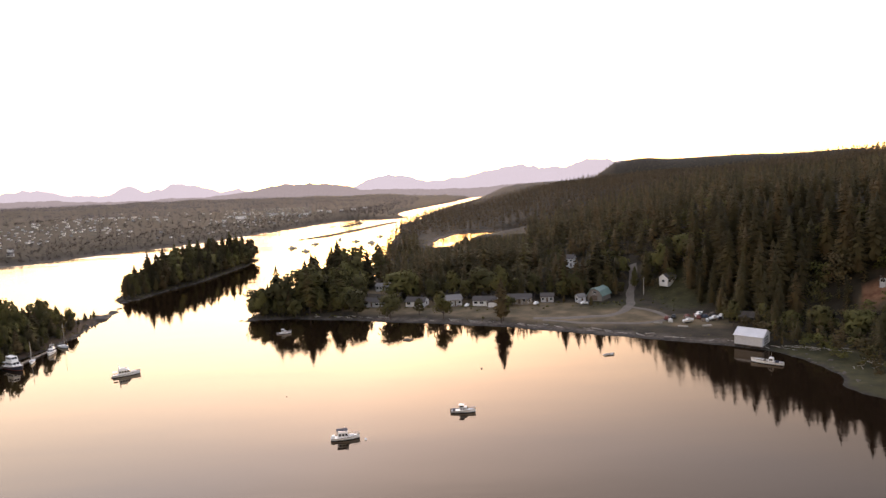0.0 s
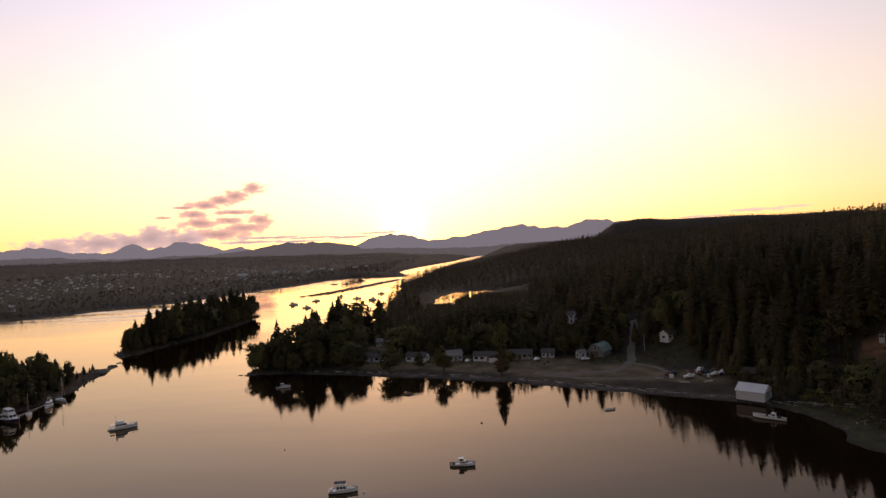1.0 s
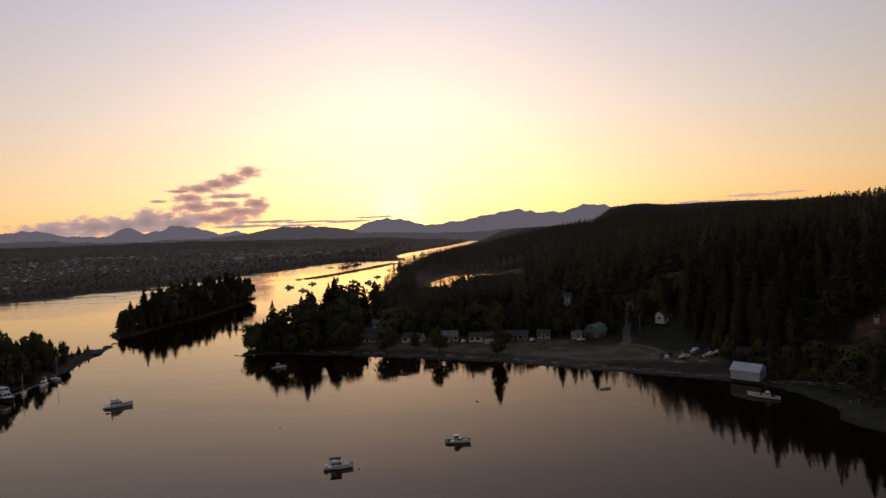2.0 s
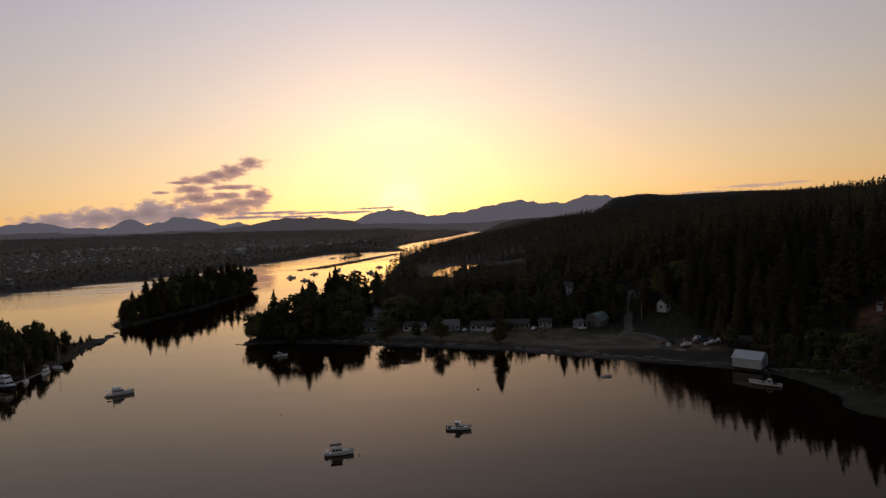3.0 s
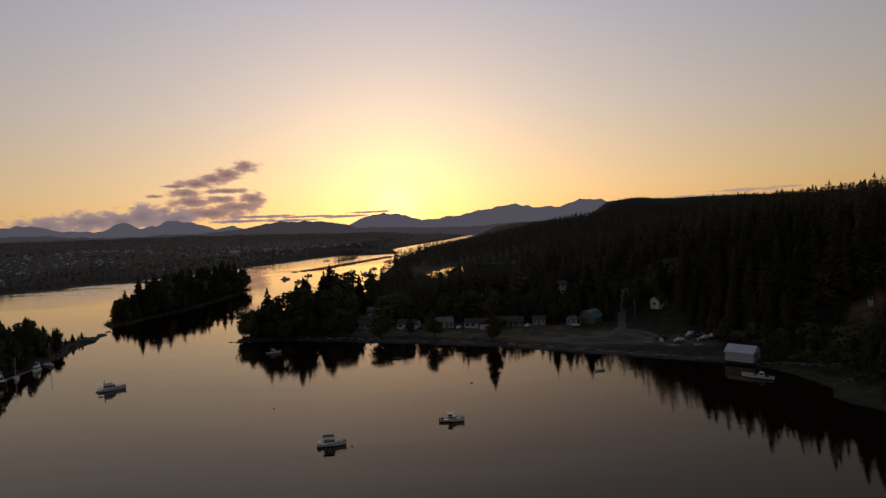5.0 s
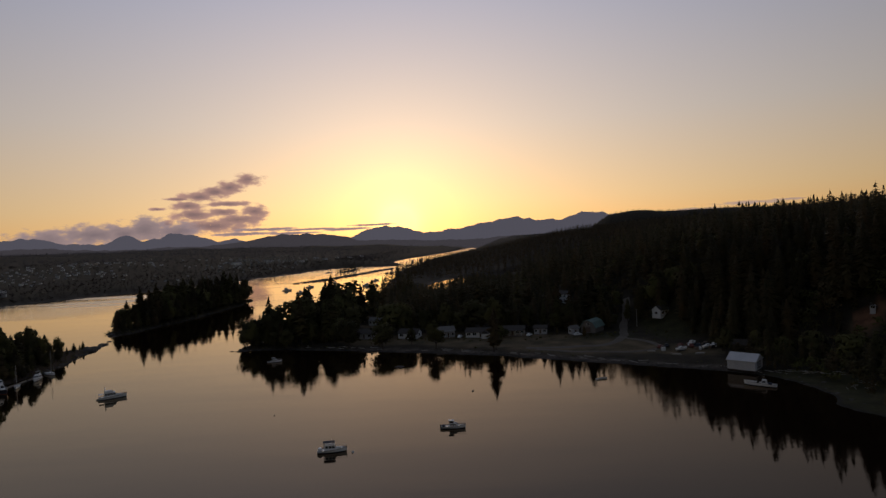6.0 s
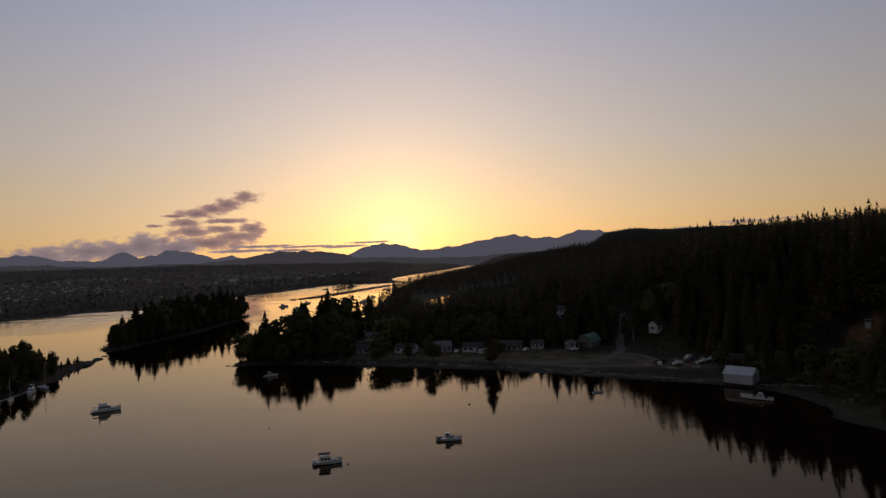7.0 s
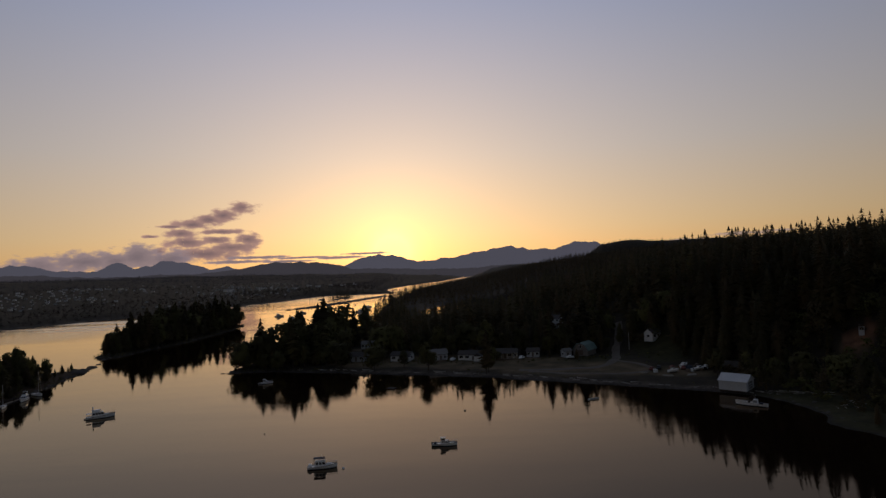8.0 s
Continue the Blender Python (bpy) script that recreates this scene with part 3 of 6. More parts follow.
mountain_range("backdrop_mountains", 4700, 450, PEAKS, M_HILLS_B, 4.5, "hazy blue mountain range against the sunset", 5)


# ---- trees ----
def conifer_crown(rng, h, width, whorls, spokes, detail, fine=1.0):
    """A ragged conifer crown: whorls of drooping, uneven boughs. Returns vertices and triangles."""
    V, F = [], []
    bare = rng.uniform(0.06, 0.2)
    lean = rng.uniform(-0.02, 0.02, 2)
    for w in range(whorls):
        t = w / (whorls - 1)
        z = h * (bare + (1 - bare) * t ** 0.92)
        taper = (1 - t) ** 0.72
        fat = 1 - 0.45 * max(0.0, 0.18 - t) / 0.18
        if rng.rand() < 0.14:
            fat *= rng.uniform(0.45, 0.75)
        r = width * taper * fat + 0.02 * h * (1 - t) + 0.12
        turn = rng.uniform(0, 6.283)
        step = h * (1 - bare) / whorls
        n = max(4, int(spokes * (0.55 + 0.45 * taper)))
        for s in range(n):
            if rng.rand() < 0.08:
                continue
            a = turn + (s + rng.uniform(-0.3, 0.3)) * 6.283 / n
            L = r * rng.uniform(0.55, 1.2)
            droop = L * rng.uniform(0.15, 0.42) - step * 0.3
            ca, sa = math.cos(a), math.sin(a)
            ox, oy = lean[0] * z, lean[1] * z
            wdt = (L * rng.uniform(0.17, 0.3) + 0.08) * fine
            thick = step * rng.uniform(0.8, 1.5)
            zb, z = z, z + step * rng.uniform(-0.55, 0.55)
            k = len(V)
            mid = 0.55
            V += [(ox, oy, z + thick * 0.45),
                  (ox + ca * L * mid - sa * wdt, oy + sa * L * mid + ca * wdt, z - droop * 0.45),
                  (ox + ca * L * mid + sa * wdt, oy + sa * L * mid - ca * wdt, z - droop * 0.5),
                  (ox + ca * L, oy + sa * L, z - droop)]
            F += [(k + 3, k + 1, k), (k + 2, k + 3, k)]
            if detail:
                V += [(ox + ca * L * 0.5, oy + sa * L * 0.5, z - droop * 0.5 - thick * 0.75)]
                F += [(k + 1, k + 4, k + 3), (k + 4, k + 2, k + 3), (k, k + 4, k + 1), (k, k + 2, k + 4)]
            z = zb
    k = len(V)
    tip = 0.1 * h
    tb = 0.075 * h if whorls > 10 else 3.2
    V += [(lean[0] * h, lean[1] * h, h * 1.03), (lean[0] * h + 0.35 * tb, lean[1] * h, h - tip), (lean[0] * h - 0.2 * tb, lean[1] * h + 0.3 * tb, h - tip), (lean[0] * h - 0.2 * tb, lean[1] * h - 0.3 * tb, h - tip)]
    F += [(k, k + 1, k + 2), (k, k + 2, k + 3), (k, k + 3, k + 1)]
    return V, F


def soft_normals(V, middle, up, bough=1):
    """Outward normals of a crown, one for each bough, so that its many small sprays shade as one soft mass."""
    P = np.array(V, float)
    if bough > 1:
        k = (len(P) - 4) // bough * bough
        P[:k] = np.repeat(P[3:k:bough], bough, axis=0)
    N = np.stack([P[:, 0], P[:, 1], (P[:, 2] - middle) * up[0]], -1)
    N /= np.linalg.norm(N, axis=1, keepdims=True) + 1e-6
    N[:, 2] += up[1]
    return N / (np.linalg.norm(N, axis=1, keepdims=True) + 1e-6)


def shade_soft(me, N):
    me.polygons.foreach_set("use_smooth", [True] * len(me.polygons))
    me.normals_split_custom_set_from_vertices(N.tolist())
    me.update()


def leafy_crown(rng, h, width, lobes, leaves):
    """A broad crown: uneven lobes of many small leaf clumps with gaps between them."""
    V, F = [], []
    cs = []
    for i in range(lobes):
        a, rr = rng.uniform(0, 6.283), width * math.sqrt(rng.rand()) * 0.7
        z = h * rng.uniform(0.32, 0.86)
        squeeze = 1 - 0.55 * abs(z / h - 0.5)
        cs.append((rr * math.cos(a) * squeeze, rr * math.sin(a) * squeeze, z, width * rng.uniform(0.3, 0.52)))
    for i in range(leaves):
        cx, cy, cz, cr = cs[rng.randint(lobes)]
        d = rng.normal(size=3)
        d /= np.linalg.norm(d)
        p = np.array((cx, cy, cz)) + d * cr * rng.uniform(0.55, 1.12) * np.array((1, 1, 0.85))
        s = rng.uniform(0.05, 0.1) * (width + 1.5) * (0.8 if leaves < 500 and h > 20 and leaves > 200 else 1.0 if leaves > 200 else 1.4 if leaves > 100 else 2.4)
        u = np.cross(d, rng.normal(size=3))
        u /= np.linalg.norm(u) + 1e-6
        w = np.cross(d, u) + d * rng.uniform(-0.4, 0.4)
        k = len(V)
        V += [tuple(p + u * s), tuple(p + w * s * 0.9), tuple(p - u * s * 0.9), tuple(p - w * s), tuple(p + d * s * 0.55)]
        F += [(k, k + 1, k + 4), (k + 1, k + 2, k + 4), (k + 2, k + 3, k + 4), (k + 3, k, k + 4)]
    return V, F, cs


def limb_mesh(rng, h, r, tops=()):
    bm = bmesh.new()
    rod(bm, (0, 0, -0.8), (0, 0, h * 0.35), r, r * 0.75, 7)
    rod(bm, (0, 0, h * 0.34), (0.01 * h, 0, h * 0.93), r * 0.75, r * 0.12, 6)
    for x, y, z, c in tops:
        rod(bm, (0, 0, z * rng.uniform(0.4, 0.6)), (x, y, z), r * 0.35, r * 0.1, 5)
    return bm


def make_conifer(seed, h, width):
    rng = np.random.RandomState(seed)
    t = thing("conifer_tree", pose(0, 0, -200), "tall dark green conifer with ragged drooping boughs", "tree")
    V, F = conifer_crown(rng, h, width, 28, 12, True)
    part("trunk", limb_mesh(rng, h, 0.014 * h), M_BARK, t)
    shade_soft(mesh_ob("crown", V, F, M_NEEDLE, t).data, soft_normals(V, h * 0.4, (0.25, 0.45), 5))
    return t


def make_leafy(seed, h, width):
    rng = np.random.RandomState(seed)
    t = thing("leafy_tree", pose(0, 0, -200), "rounded broadleaf tree with open uneven crown", "tree")
    V, F, cs = leafy_crown(rng, h, width, 18, 760)
    part("trunk", limb_mesh(rng, h * 0.8, 0.018 * h + 0.08, cs[:9]), M_BARK, t)
    shade_soft(mesh_ob("crown", V, F, M_LEAF, t).data, soft_normals(V, h * 0.5, (1.0, 0.35)))
    return t


CONIFERS = [make_conifer(s, 25, w) for s, w in ((11, 4.8), (12, 5.6), (13, 4.2), (14, 6.2), (15, 5.0), (16, 5.4))]
LEAFY = [make_leafy(s, 11, w) for s, w in ((31, 4.6), (32, 4.0), (33, 5.0), (34, 3.6))]


def make_shrub(seed):
    rng = np.random.RandomState(seed)
    t = thing("shrub", pose(0, 0, -200), "low dark green shrub", "shrub")
    V, F, cs = leafy_crown(rng, 3, 1.9, 9, 170)
    V = [(x, y, z * 1.05 - 0.75) for x, y, z in V]
    part("stem", limb_mesh(rng, 2.0, 0.07, cs[:5]), M_BARK, t)
    shade_soft(mesh_ob("foliage", V, F, M_LEAF, t).data, soft_normals(V, 0.8, (1.0, 0.35)))
    return t


SHRUBS = [make_shrub(s) for s in (51, 52, 53)]
tree_rng = np.random.RandomState(77)
USED = set()


def plant(kind, x, y, h, label="", group="", wide=1.0):
    """Plants a tree of height h on the ground; the first planting takes the model itself."""
    i = tree_rng.randint(len(kind))
    src = kind[i]
    k = h / (25 if kind is CONIFERS else 3 if kind is SHRUBS else 11)
    m = pose(x, y, height(x, y) - 0.1, 0, 0, tree_rng.uniform(0, 360)) @ Matrix.Diagonal((k * wide * tree_rng.uniform(0.88, 1.12), k * wide * tree_rng.uniform(0.88, 1.12), k, 1))
    if src.name in USED:
        ob = copy_thing(src, m)
    else:
        USED.add(src.name)
        src.matrix_basis = m
        ob = src
    return tagged(ob, label, group=group)


# trees that stand apart on the beach and the point: x, y, height, kind, breadth
LONE = [(23.3, 264, 20, 0, 1.2), (-2.6, 276, 14, 1, 0.95), (-28.6, 285, 12, 1, 1.25), (-14.4, 286, 9, 1, 0.95), (-46, 295, 12, 1, 0.9), (24.6, 266.5, 12, 1, 0.8),
        (-71.5, 303.5, 28, 0, 0.9), (-66, 304, 16, 0, 1.4), (-82, 304, 18, 0, 1.2), (-90, 307, 17, 0, 1.2), (-97, 311, 15, 0, 1.2), (-59, 307, 16, 0, 1.4), (-52, 309, 14, 1, 1.1),
        (-86, 318, 18, 0, 1.4), (-77, 320, 18, 1, 1.1), (-80, 334, 20, 0, 1.4), (-66, 361, 29, 0, 0.95), (-62, 366, 26, 0, 1.0), (-70, 368, 25, 0, 1.0), (-74, 358, 22, 0, 1.1), (-57, 378, 18, 0, 1.0), (-80, 350, 20, 0, 1.0), (-87, 343, 18, 0, 1.0),
        (-49.5, 374, 22, 0, 0.9), (-47.5, 373, 20, 0, 0.9), (-60, 352, 18, 0, 1.1), (-58, 344, 16, 0, 1.2), (-92, 322, 15, 0, 1.4),
        (-99, 318, 12, 0, 1.3), (-98, 307, 10, 1, 0.9), (-95, 313, 18, 0, 1.1), (-91, 316, 20, 0, 1.1), (-88, 311, 16, 1, 1.0), (-54, 300, 8, 1, 0.8), (-94, 303, 9, 1, 0.8), (-85, 302, 10, 1, 0.9), (-78, 300, 8, 1, 0.9),
        (-101, 309, 8, 1, 1.0), (-99, 313, 12, 1, 1.0), (-96, 309, 12, 0, 1.4), (-101, 316, 11, 1, 1.1), (-103, 312, 6, 1, 1.0),
        (-54, 392, 15, 0, 1.2), (-51.5, 400, 17, 0, 1.1), (-48, 424, 22, 0, 1.5), (-50, 381, 17, 0, 1.2), (-47, 440, 20, 0, 1.5), (-50, 456, 18, 0, 1.5), (-52, 474, 19, 0, 1.5), (-53, 492, 18, 0, 1.5)]
for x, y, h, k, w in LONE:
    if y > 297:
        h *= 1.12 if k else 0.75 if y < 314 and x < -78 else 1.1 if y < 314 else 1.22 if y < 340 else 1.15
    plant((CONIFERS, LEAFY)[k], x, y, h, group="trees on the point", wide=w)


def scatter(rng, count, x0, x1, y0, y1, keep, gap):
    """Random places at least gap apart for which keep(x, y) holds."""
    pts, cells = [], {}
    X, Y = rng.uniform(x0, x1, count), rng.uniform(y0, y1, count)
    ok = keep(X, Y)
    for x, y in zip(X[ok], Y[ok]):
        c = (int(x // gap), int(y // gap))
        near = (q for i in (-1, 0, 1) for j in (-1, 0, 1) for q in cells.get((c[0] + i, c[1] + j), ()))
        if all((x - a) ** 2 + (y - b) ** 2 > gap * gap for a, b in near):
            cells.setdefault(c, []).append((x, y))
            pts.append((x, y))
    return pts


# more of the grove on the point, closely grown
grove = lambda x, y: (inside_distance(MAINLAND, x, y) > 3.2) & (np.hypot(x + 84, y - 320) > 6) & (y > 304 - (x + 100) * 0.02) & (x + (y - 300) * 0.2 < -42)
for x, y in scatter(tree_rng, 1600, -108, -40, 300, 396, grove, 5.4)[:110]:
    edge = float(inside_distance(MAINLAND, np.array([x]), np.array([y]))[0])
    tall = (9 + min(edge, 16) * 0.7 + 8 * ease(325, 365, y)) * (0.8 + 0.2 * ease(-104, -92, x))
    # gaps between the clumps of the grove, and lower growth along its shore
    side = x / y
    tall *= (1 - 0.35 * math.exp(-((side + 0.25) / 0.009) ** 2) - 0.35 * math.exp(-((side + 0.203) / 0.008) ** 2)) * (0.66 if y < 312 else 1.0)
    tall *= 0.68 if side < -0.318 else 1.0
    if (-0.167 < x / y < -0.150 and y < 340) or x / y > -0.126:
        tall = min(tall, 8.5)
    leafy = tree_rng.rand() < 0.28
    plant(LEAFY if leafy else CONIFERS, x, y, tall * tree_rng.uniform(0.85, 1.15) * (0.9 if leafy else 1.0), group="trees on the point", wide=1.0 if leafy else tree_rng.uniform(1.0, 1.45))

# the wooded island and the spit
for x, y in scatter(tree_rng, 4200, -235, -170, 375, 605, lambda x, y: inside_distance(ISLAND, x, y) > np.where(y < 405, 4.6, 2.4), 4.6)[:300]:
    d = float(inside_distance(ISLAND, np.array([x]), np.array([y]))[0])
    leafy = tree_rng.rand() < (0.25 if d < 6 else 0.06)
    plant(LEAFY if leafy else CONIFERS, x, y, (tree_rng.uniform(8.5, 11.5) + min(d, 16) * 0.55 + 4 * min(1, (y - 378) / 60) + 4.5 * ease(450, 540, y)) * (0.75 if leafy else 0.95), group="trees of the island", wide=0.95 if leafy else tree_rng.uniform(1.0, 1.35))
for x, y, h in ((-193, 588, 19), (-192, 574, 19), (-190, 558, 18), (-196, 592, 18), (-201, 591, 18), (-190, 540, 18)):
    plant(CONIFERS, x, y, h, group="trees of the island", wide=1.2)
spit_rng = np.random.RandomState(21)
for x, y in scatter(spit_rng, 7000, -262, -165, 185, 334, lambda x, y: (inside_distance(SPIT, x, y) > np.where(y > 262, 5.0, 2.4)) & (x / y > -0.80) & ((y < 306) | (np.hypot(x + 191, y - 323) < 8)), 3.5)[:330]:
    d = float(inside_distance(SPIT, np.array([x]), np.array([y]))[0])
    tall = (7.5 + min(d, 25) * 0.44) * (0.6 if y > 306 else 1.1 - 0.3 * ease(245, 285, y))
    leafy = spit_rng.rand() < 0.16
    plant(LEAFY if leafy else CONIFERS, x, y, tall * spit_rng.uniform(0.72, 1.12), group="trees of the spit", wide=0.8 if leafy else 1.3)


# ---- woods: trees beyond counting ----
def woods(name, rng, pts, heights, whorls, spokes, mat, label, leaf_share=0.0, spread=1.0, fine=1.0):
    kinds = []
    for i in range(14):
        V, F = conifer_crown(rng, 25, rng.uniform(3.4, 5.8), whorls, spokes, False, fine)
        kinds.append((np.array(V), np.array(F), soft_normals(V, 10, (0.25, 0.45), 4)))
    soft = []
    for i in range(6):
        V, F, _ = leafy_crown(rng, 25, 8.5, 13, 26 if fine == 1.0 else 130 if fine > 0.85 else 380)
        soft.append((np.array(V), np.array(F), soft_normals(V, 12, (1.0, 0.35))))
    xy = np.array(pts)
    z = land(xy[:, 0], xy[:, 1])[0]
    VV, FF, NN, SS, k = [], [], [], [], 0
    stands = wave(xy[:, 0], xy[:, 1], 70, 15) * 0.12
    share = np.broadcast_to(leaf_share, len(pts))
    for (x, y), g, h, stand, broad in zip(pts, z, heights, stands, share):
        leafy = rng.rand() < broad
        V, F, N = soft[rng.randint(6)] if leafy else kinds[rng.randint(14)]
        a, s = rng.uniform(0, 6.283), h / 25 * (0.62 if leafy else 1.0)
        w = s * rng.uniform(0.85, 1.3) * spread
        c, d = math.cos(a) * w, math.sin(a) * w
        P = np.empty_like(V)
        P[:, 0], P[:, 1], P[:, 2] = V[:, 0] * c - V[:, 1] * d + x, V[:, 0] * d + V[:, 1] * c + y, V[:, 2] * s + g - 0.4
        ca, sa = math.cos(a), math.sin(a)
        VV.append(P)
        FF.append(F + k)
        NN.append(np.stack([N[:, 0] * ca - N[:, 1] * sa, N[:, 0] * sa + N[:, 1] * ca, N[:, 2]], -1))
        SS.append(np.full(len(V), np.clip((rng.uniform(0.5, 1.0) if leafy else rng.uniform(0.0, 0.62)) + stand, 0, 1)))
        k += len(V)
    VV, FF, NN, SS = np.concatenate(VV), np.concatenate(FF), np.concatenate(NN), np.concatenate(SS)
    me = bpy.data.meshes.new(name)
    me.vertices.add(len(VV))
    me.vertices.foreach_set("co", VV.astype(np.float32).ravel())
    me.loops.add(len(FF) * 3)
    me.loops.foreach_set("vertex_index", FF.astype(np.int32).ravel())
    me.polygons.add(len(FF))
    me.polygons.foreach_set("loop_start", np.arange(0, len(FF) * 3, 3, dtype=np.int32))
    me.update(calc_edges=True)
    me.attributes.new("shade", "FLOAT", "POINT").data.foreach_set("value", SS.astype(np.float32))
    me.materials.append(mat)
    shade_soft(me, NN)
    return tagged(new(name, me), label, "woods", kind="stuff")


ROAD = [(38, 266), (62, 262), (76, 265), (86, 279), (92, 298), (97, 309), (100, 318), (104, 330)]
LOOP = [(85, 275), (91, 267), (94, 259), (93, 251), (84, 246), (70, 249), (58, 253), (42, 262)]


def off_road(x, y, w):
    best = np.full(np.shape(x), 1e9)
    for line in (ROAD, LOOP):
        for (ax, ay), (bx, by) in zip(line, line[1:]):
            dx, dy = bx - ax, by - ay
            t = np.clip(((x - ax) * dx + (y - ay) * dy) / (dx * dx + dy * dy), 0, 1)
            best = np.minimum(best, np.hypot(x - ax - t * dx, y - ay - t * dy))
    return best > w


# house plots that stay open: x, y, radius
PLOTS = [(98, 276, 13), (103, 268, 9), (78, 366, 10), (75, 352, 8), (93, 285, 8), (-37, 354, 9), (-39, 312, 9), (-17, 307, 9), (2, 304, 9), (19, 299, 9), (36, 297, 9), (50, 297, 8), (65, 288, 6), (76, 290, 10), (70, 334, 9), (104, 281, 8), (160, 220.5, 8), (118, 236, 8), (110, 213, 9), (100, 244, 14)]


def open_plot(x, y):
    out = np.ones(np.shape(x), bool)
    for a, b, r in PLOTS:
        # the plots are cut open towards the bay
        out &= (np.hypot(x - a, y - b) > r) & (np.hypot(x - a * 0.955, y - b * 0.955) > r * 0.8)
    return out


def near_wood(x, y):
    _, s = land(x, y)
    edge = np.where(y < 222, 6.0, np.where(y > 335, 2.5, 14.0))
    return (s["main"] > edge) & (cleared(x, y) < 0.25) & off_road(x, y, 4.5) & open_plot(x, y) & (np.abs(x / y) < 0.92) & ((y < 330) | (y > 440) | (x / y > -0.112)) & ~((x < 113) & (y < 264))


def broad_share(pts):
    """More broadleaf trees round the plots, the track and the low bank than up the slope."""
    xy = np.array(pts)
    near = np.min([np.hypot(xy[:, 0] - a, xy[:, 1] - b) for a, b in ((112, 305), (100, 320), (76, 360), (150, 205), (140, 190), (165, 222), (95, 330))], axis=0)
    return 0.03 + 0.5 * (1 - ease(12, 30, near))


def wood_height(rng, pts):
    xy = np.array(pts)
    s = land(xy[:, 0], xy[:, 1])[1]
    up = ease(-0.1, 0.5, s["u"])
    low = (xy[:, 1] < 312) & (xy[:, 0] < 60)
    tall = 9 + 11 * rng.uniform(0, 1, len(pts)) ** 1.3 + 5 * up * rng.uniform(0.5, 1.2, len(pts)) - np.where(low, 4, 0) - 8 * (1 - ease(212, 245, xy[:, 1])) * (1 - ease(150, 190, xy[:, 0]))
    # stands of taller firs among lower growth
    low_slope = 1 - ease(0.3, 0.75, s["u"])
    tall = tall * (1 + (0.06 + 0.28 * low_slope) * wave(xy[:, 0], xy[:, 1], 34, 12)) * np.where(rng.rand(len(pts)) < 0.07 * low_slope, 1.2, 1.0)
    # the tall old firs of the eastern slope
    old = ease(104, 122, xy[:, 0]) * (1 - ease(268, 315, xy[:, 1])) * (1 - ease(0.55, 0.95, s["u"])) * ease(214, 236, xy[:, 1] + (xy[:, 0] - 120) * 0.25)
    tall = tall * (1 - 0.2 * ease(0.6, 1.0, s["u"])) + old * rng.uniform(3, 11, len(pts))
    tall = tall + 2.2 * ease(330, 400, np.hypot(xy[:, 0], xy[:, 1])) * ease(0.3, 0.5, xy[:, 0] / xy[:, 1])
    return np.clip(tall, 4.5, 32)


def lagoon_edge(xy):
    """Trees grow lower and lower towards the marshy ground before the lagoon."""
    side = xy[:, 0] / xy[:, 1]
    near = (side > -0.045) & (side < 0.14) & (xy[:, 1] > 360) & (xy[:, 1] < 758)
    rim = np.interp(side, [-0.045, 0.008, 0.035, 0.14], [636, 640, 735, 758])
    return np.where(near, np.maximum(1.5, 62.4 * (1 - xy[:, 1] / rim) - land(xy[:, 0], xy[:, 1])[0]), 99)


def inlet_height(rng, pts):
    xy = np.array(pts)
    tall = rng.uniform(14, 19, len(pts)) + 2.5 * ease(0.2, 0.35, xy[:, 0] / xy[:, 1]) - 1.5 * ease(780, 960, xy[:, 1]) * (1 - ease(0.06, 0.14, xy[:, 0] / xy[:, 1]))
    return np.minimum(tall, lagoon_edge(np.array(pts)) * rng.uniform(0.8, 1.05, len(pts)))


wood_rng = np.random.RandomState(5)
pts = scatter(wood_rng, 60000, -62, 420, 135, 600, near_wood, 5.7)
front = [p for p in pts if math.hypot(*p) < 340]
woods("shore_woods", wood_rng, front, wood_height(wood_rng, front), 36, 15, M_WOODS, "dense dark conifer wood rising from the shore", broad_share(front), 1.12, fine=0.6)
back = [p for p in pts if math.hypot(*p) >= 340]
edge = lagoon_edge(np.array(back))
tall = wood_height(wood_rng, back)
tall = np.where((edge < 90) & (np.array(back)[:, 1] < 560), np.maximum(tall, np.minimum(edge, 29) * wood_rng.uniform(0.9, 1.02, len(back))), tall)
woods("hillside_woods", wood_rng, back, np.minimum(tall, edge), 17, 9, M_WOODS, "dense dark conifer forest covering the hillside", broad_share(back), 1.3, fine=0.75)
pts = scatter(wood_rng, 9000, -60, 130, 430, 700, lambda x, y: (lagoon_edge(np.stack([x, y], -1)) < 12) & (land(x, y)[1]["main"] > 1), 4.5)
woods("marsh_thicket", wood_rng, pts, wood_rng.uniform(1.5, 3.0, len(pts)), 5, 6, M_WOODS, "low thicket on marshy ground before the lagoon", 0.5, 3.6)
pts = scatter(wood_rng, 50000, -70, 1100, 600, 1500, lambda x, y: (land(x, y)[1]["main"] > 2.5) & (x / y < 0.8), 9.5)
woods("inlet_woods", wood_rng, pts, inlet_height(wood_rng, pts), 7, 5, M_FAR_NEEDLE, "dark forest along the inlet", 0.15, 1.5)
pts = scatter(wood_rng, 16000, -20, 1900, 1500, 2750, lambda x, y: (land(x, y)[1]["main"] > 4) & (x / y < 0.75), 17)
up = np.array(pts)
woods("upland_woods", wood_rng, pts, wood_rng.uniform(9, 13, len(pts)) - 3 * (1 - ease(0.08, 0.16, up[:, 0] / up[:, 1])) - 4 * ease(2150, 2500, np.hypot(up[:, 0], up[:, 1])), 4, 6, M_FAR_NEEDLE, "distant forest on the rising upland", 0.1, 3.0)
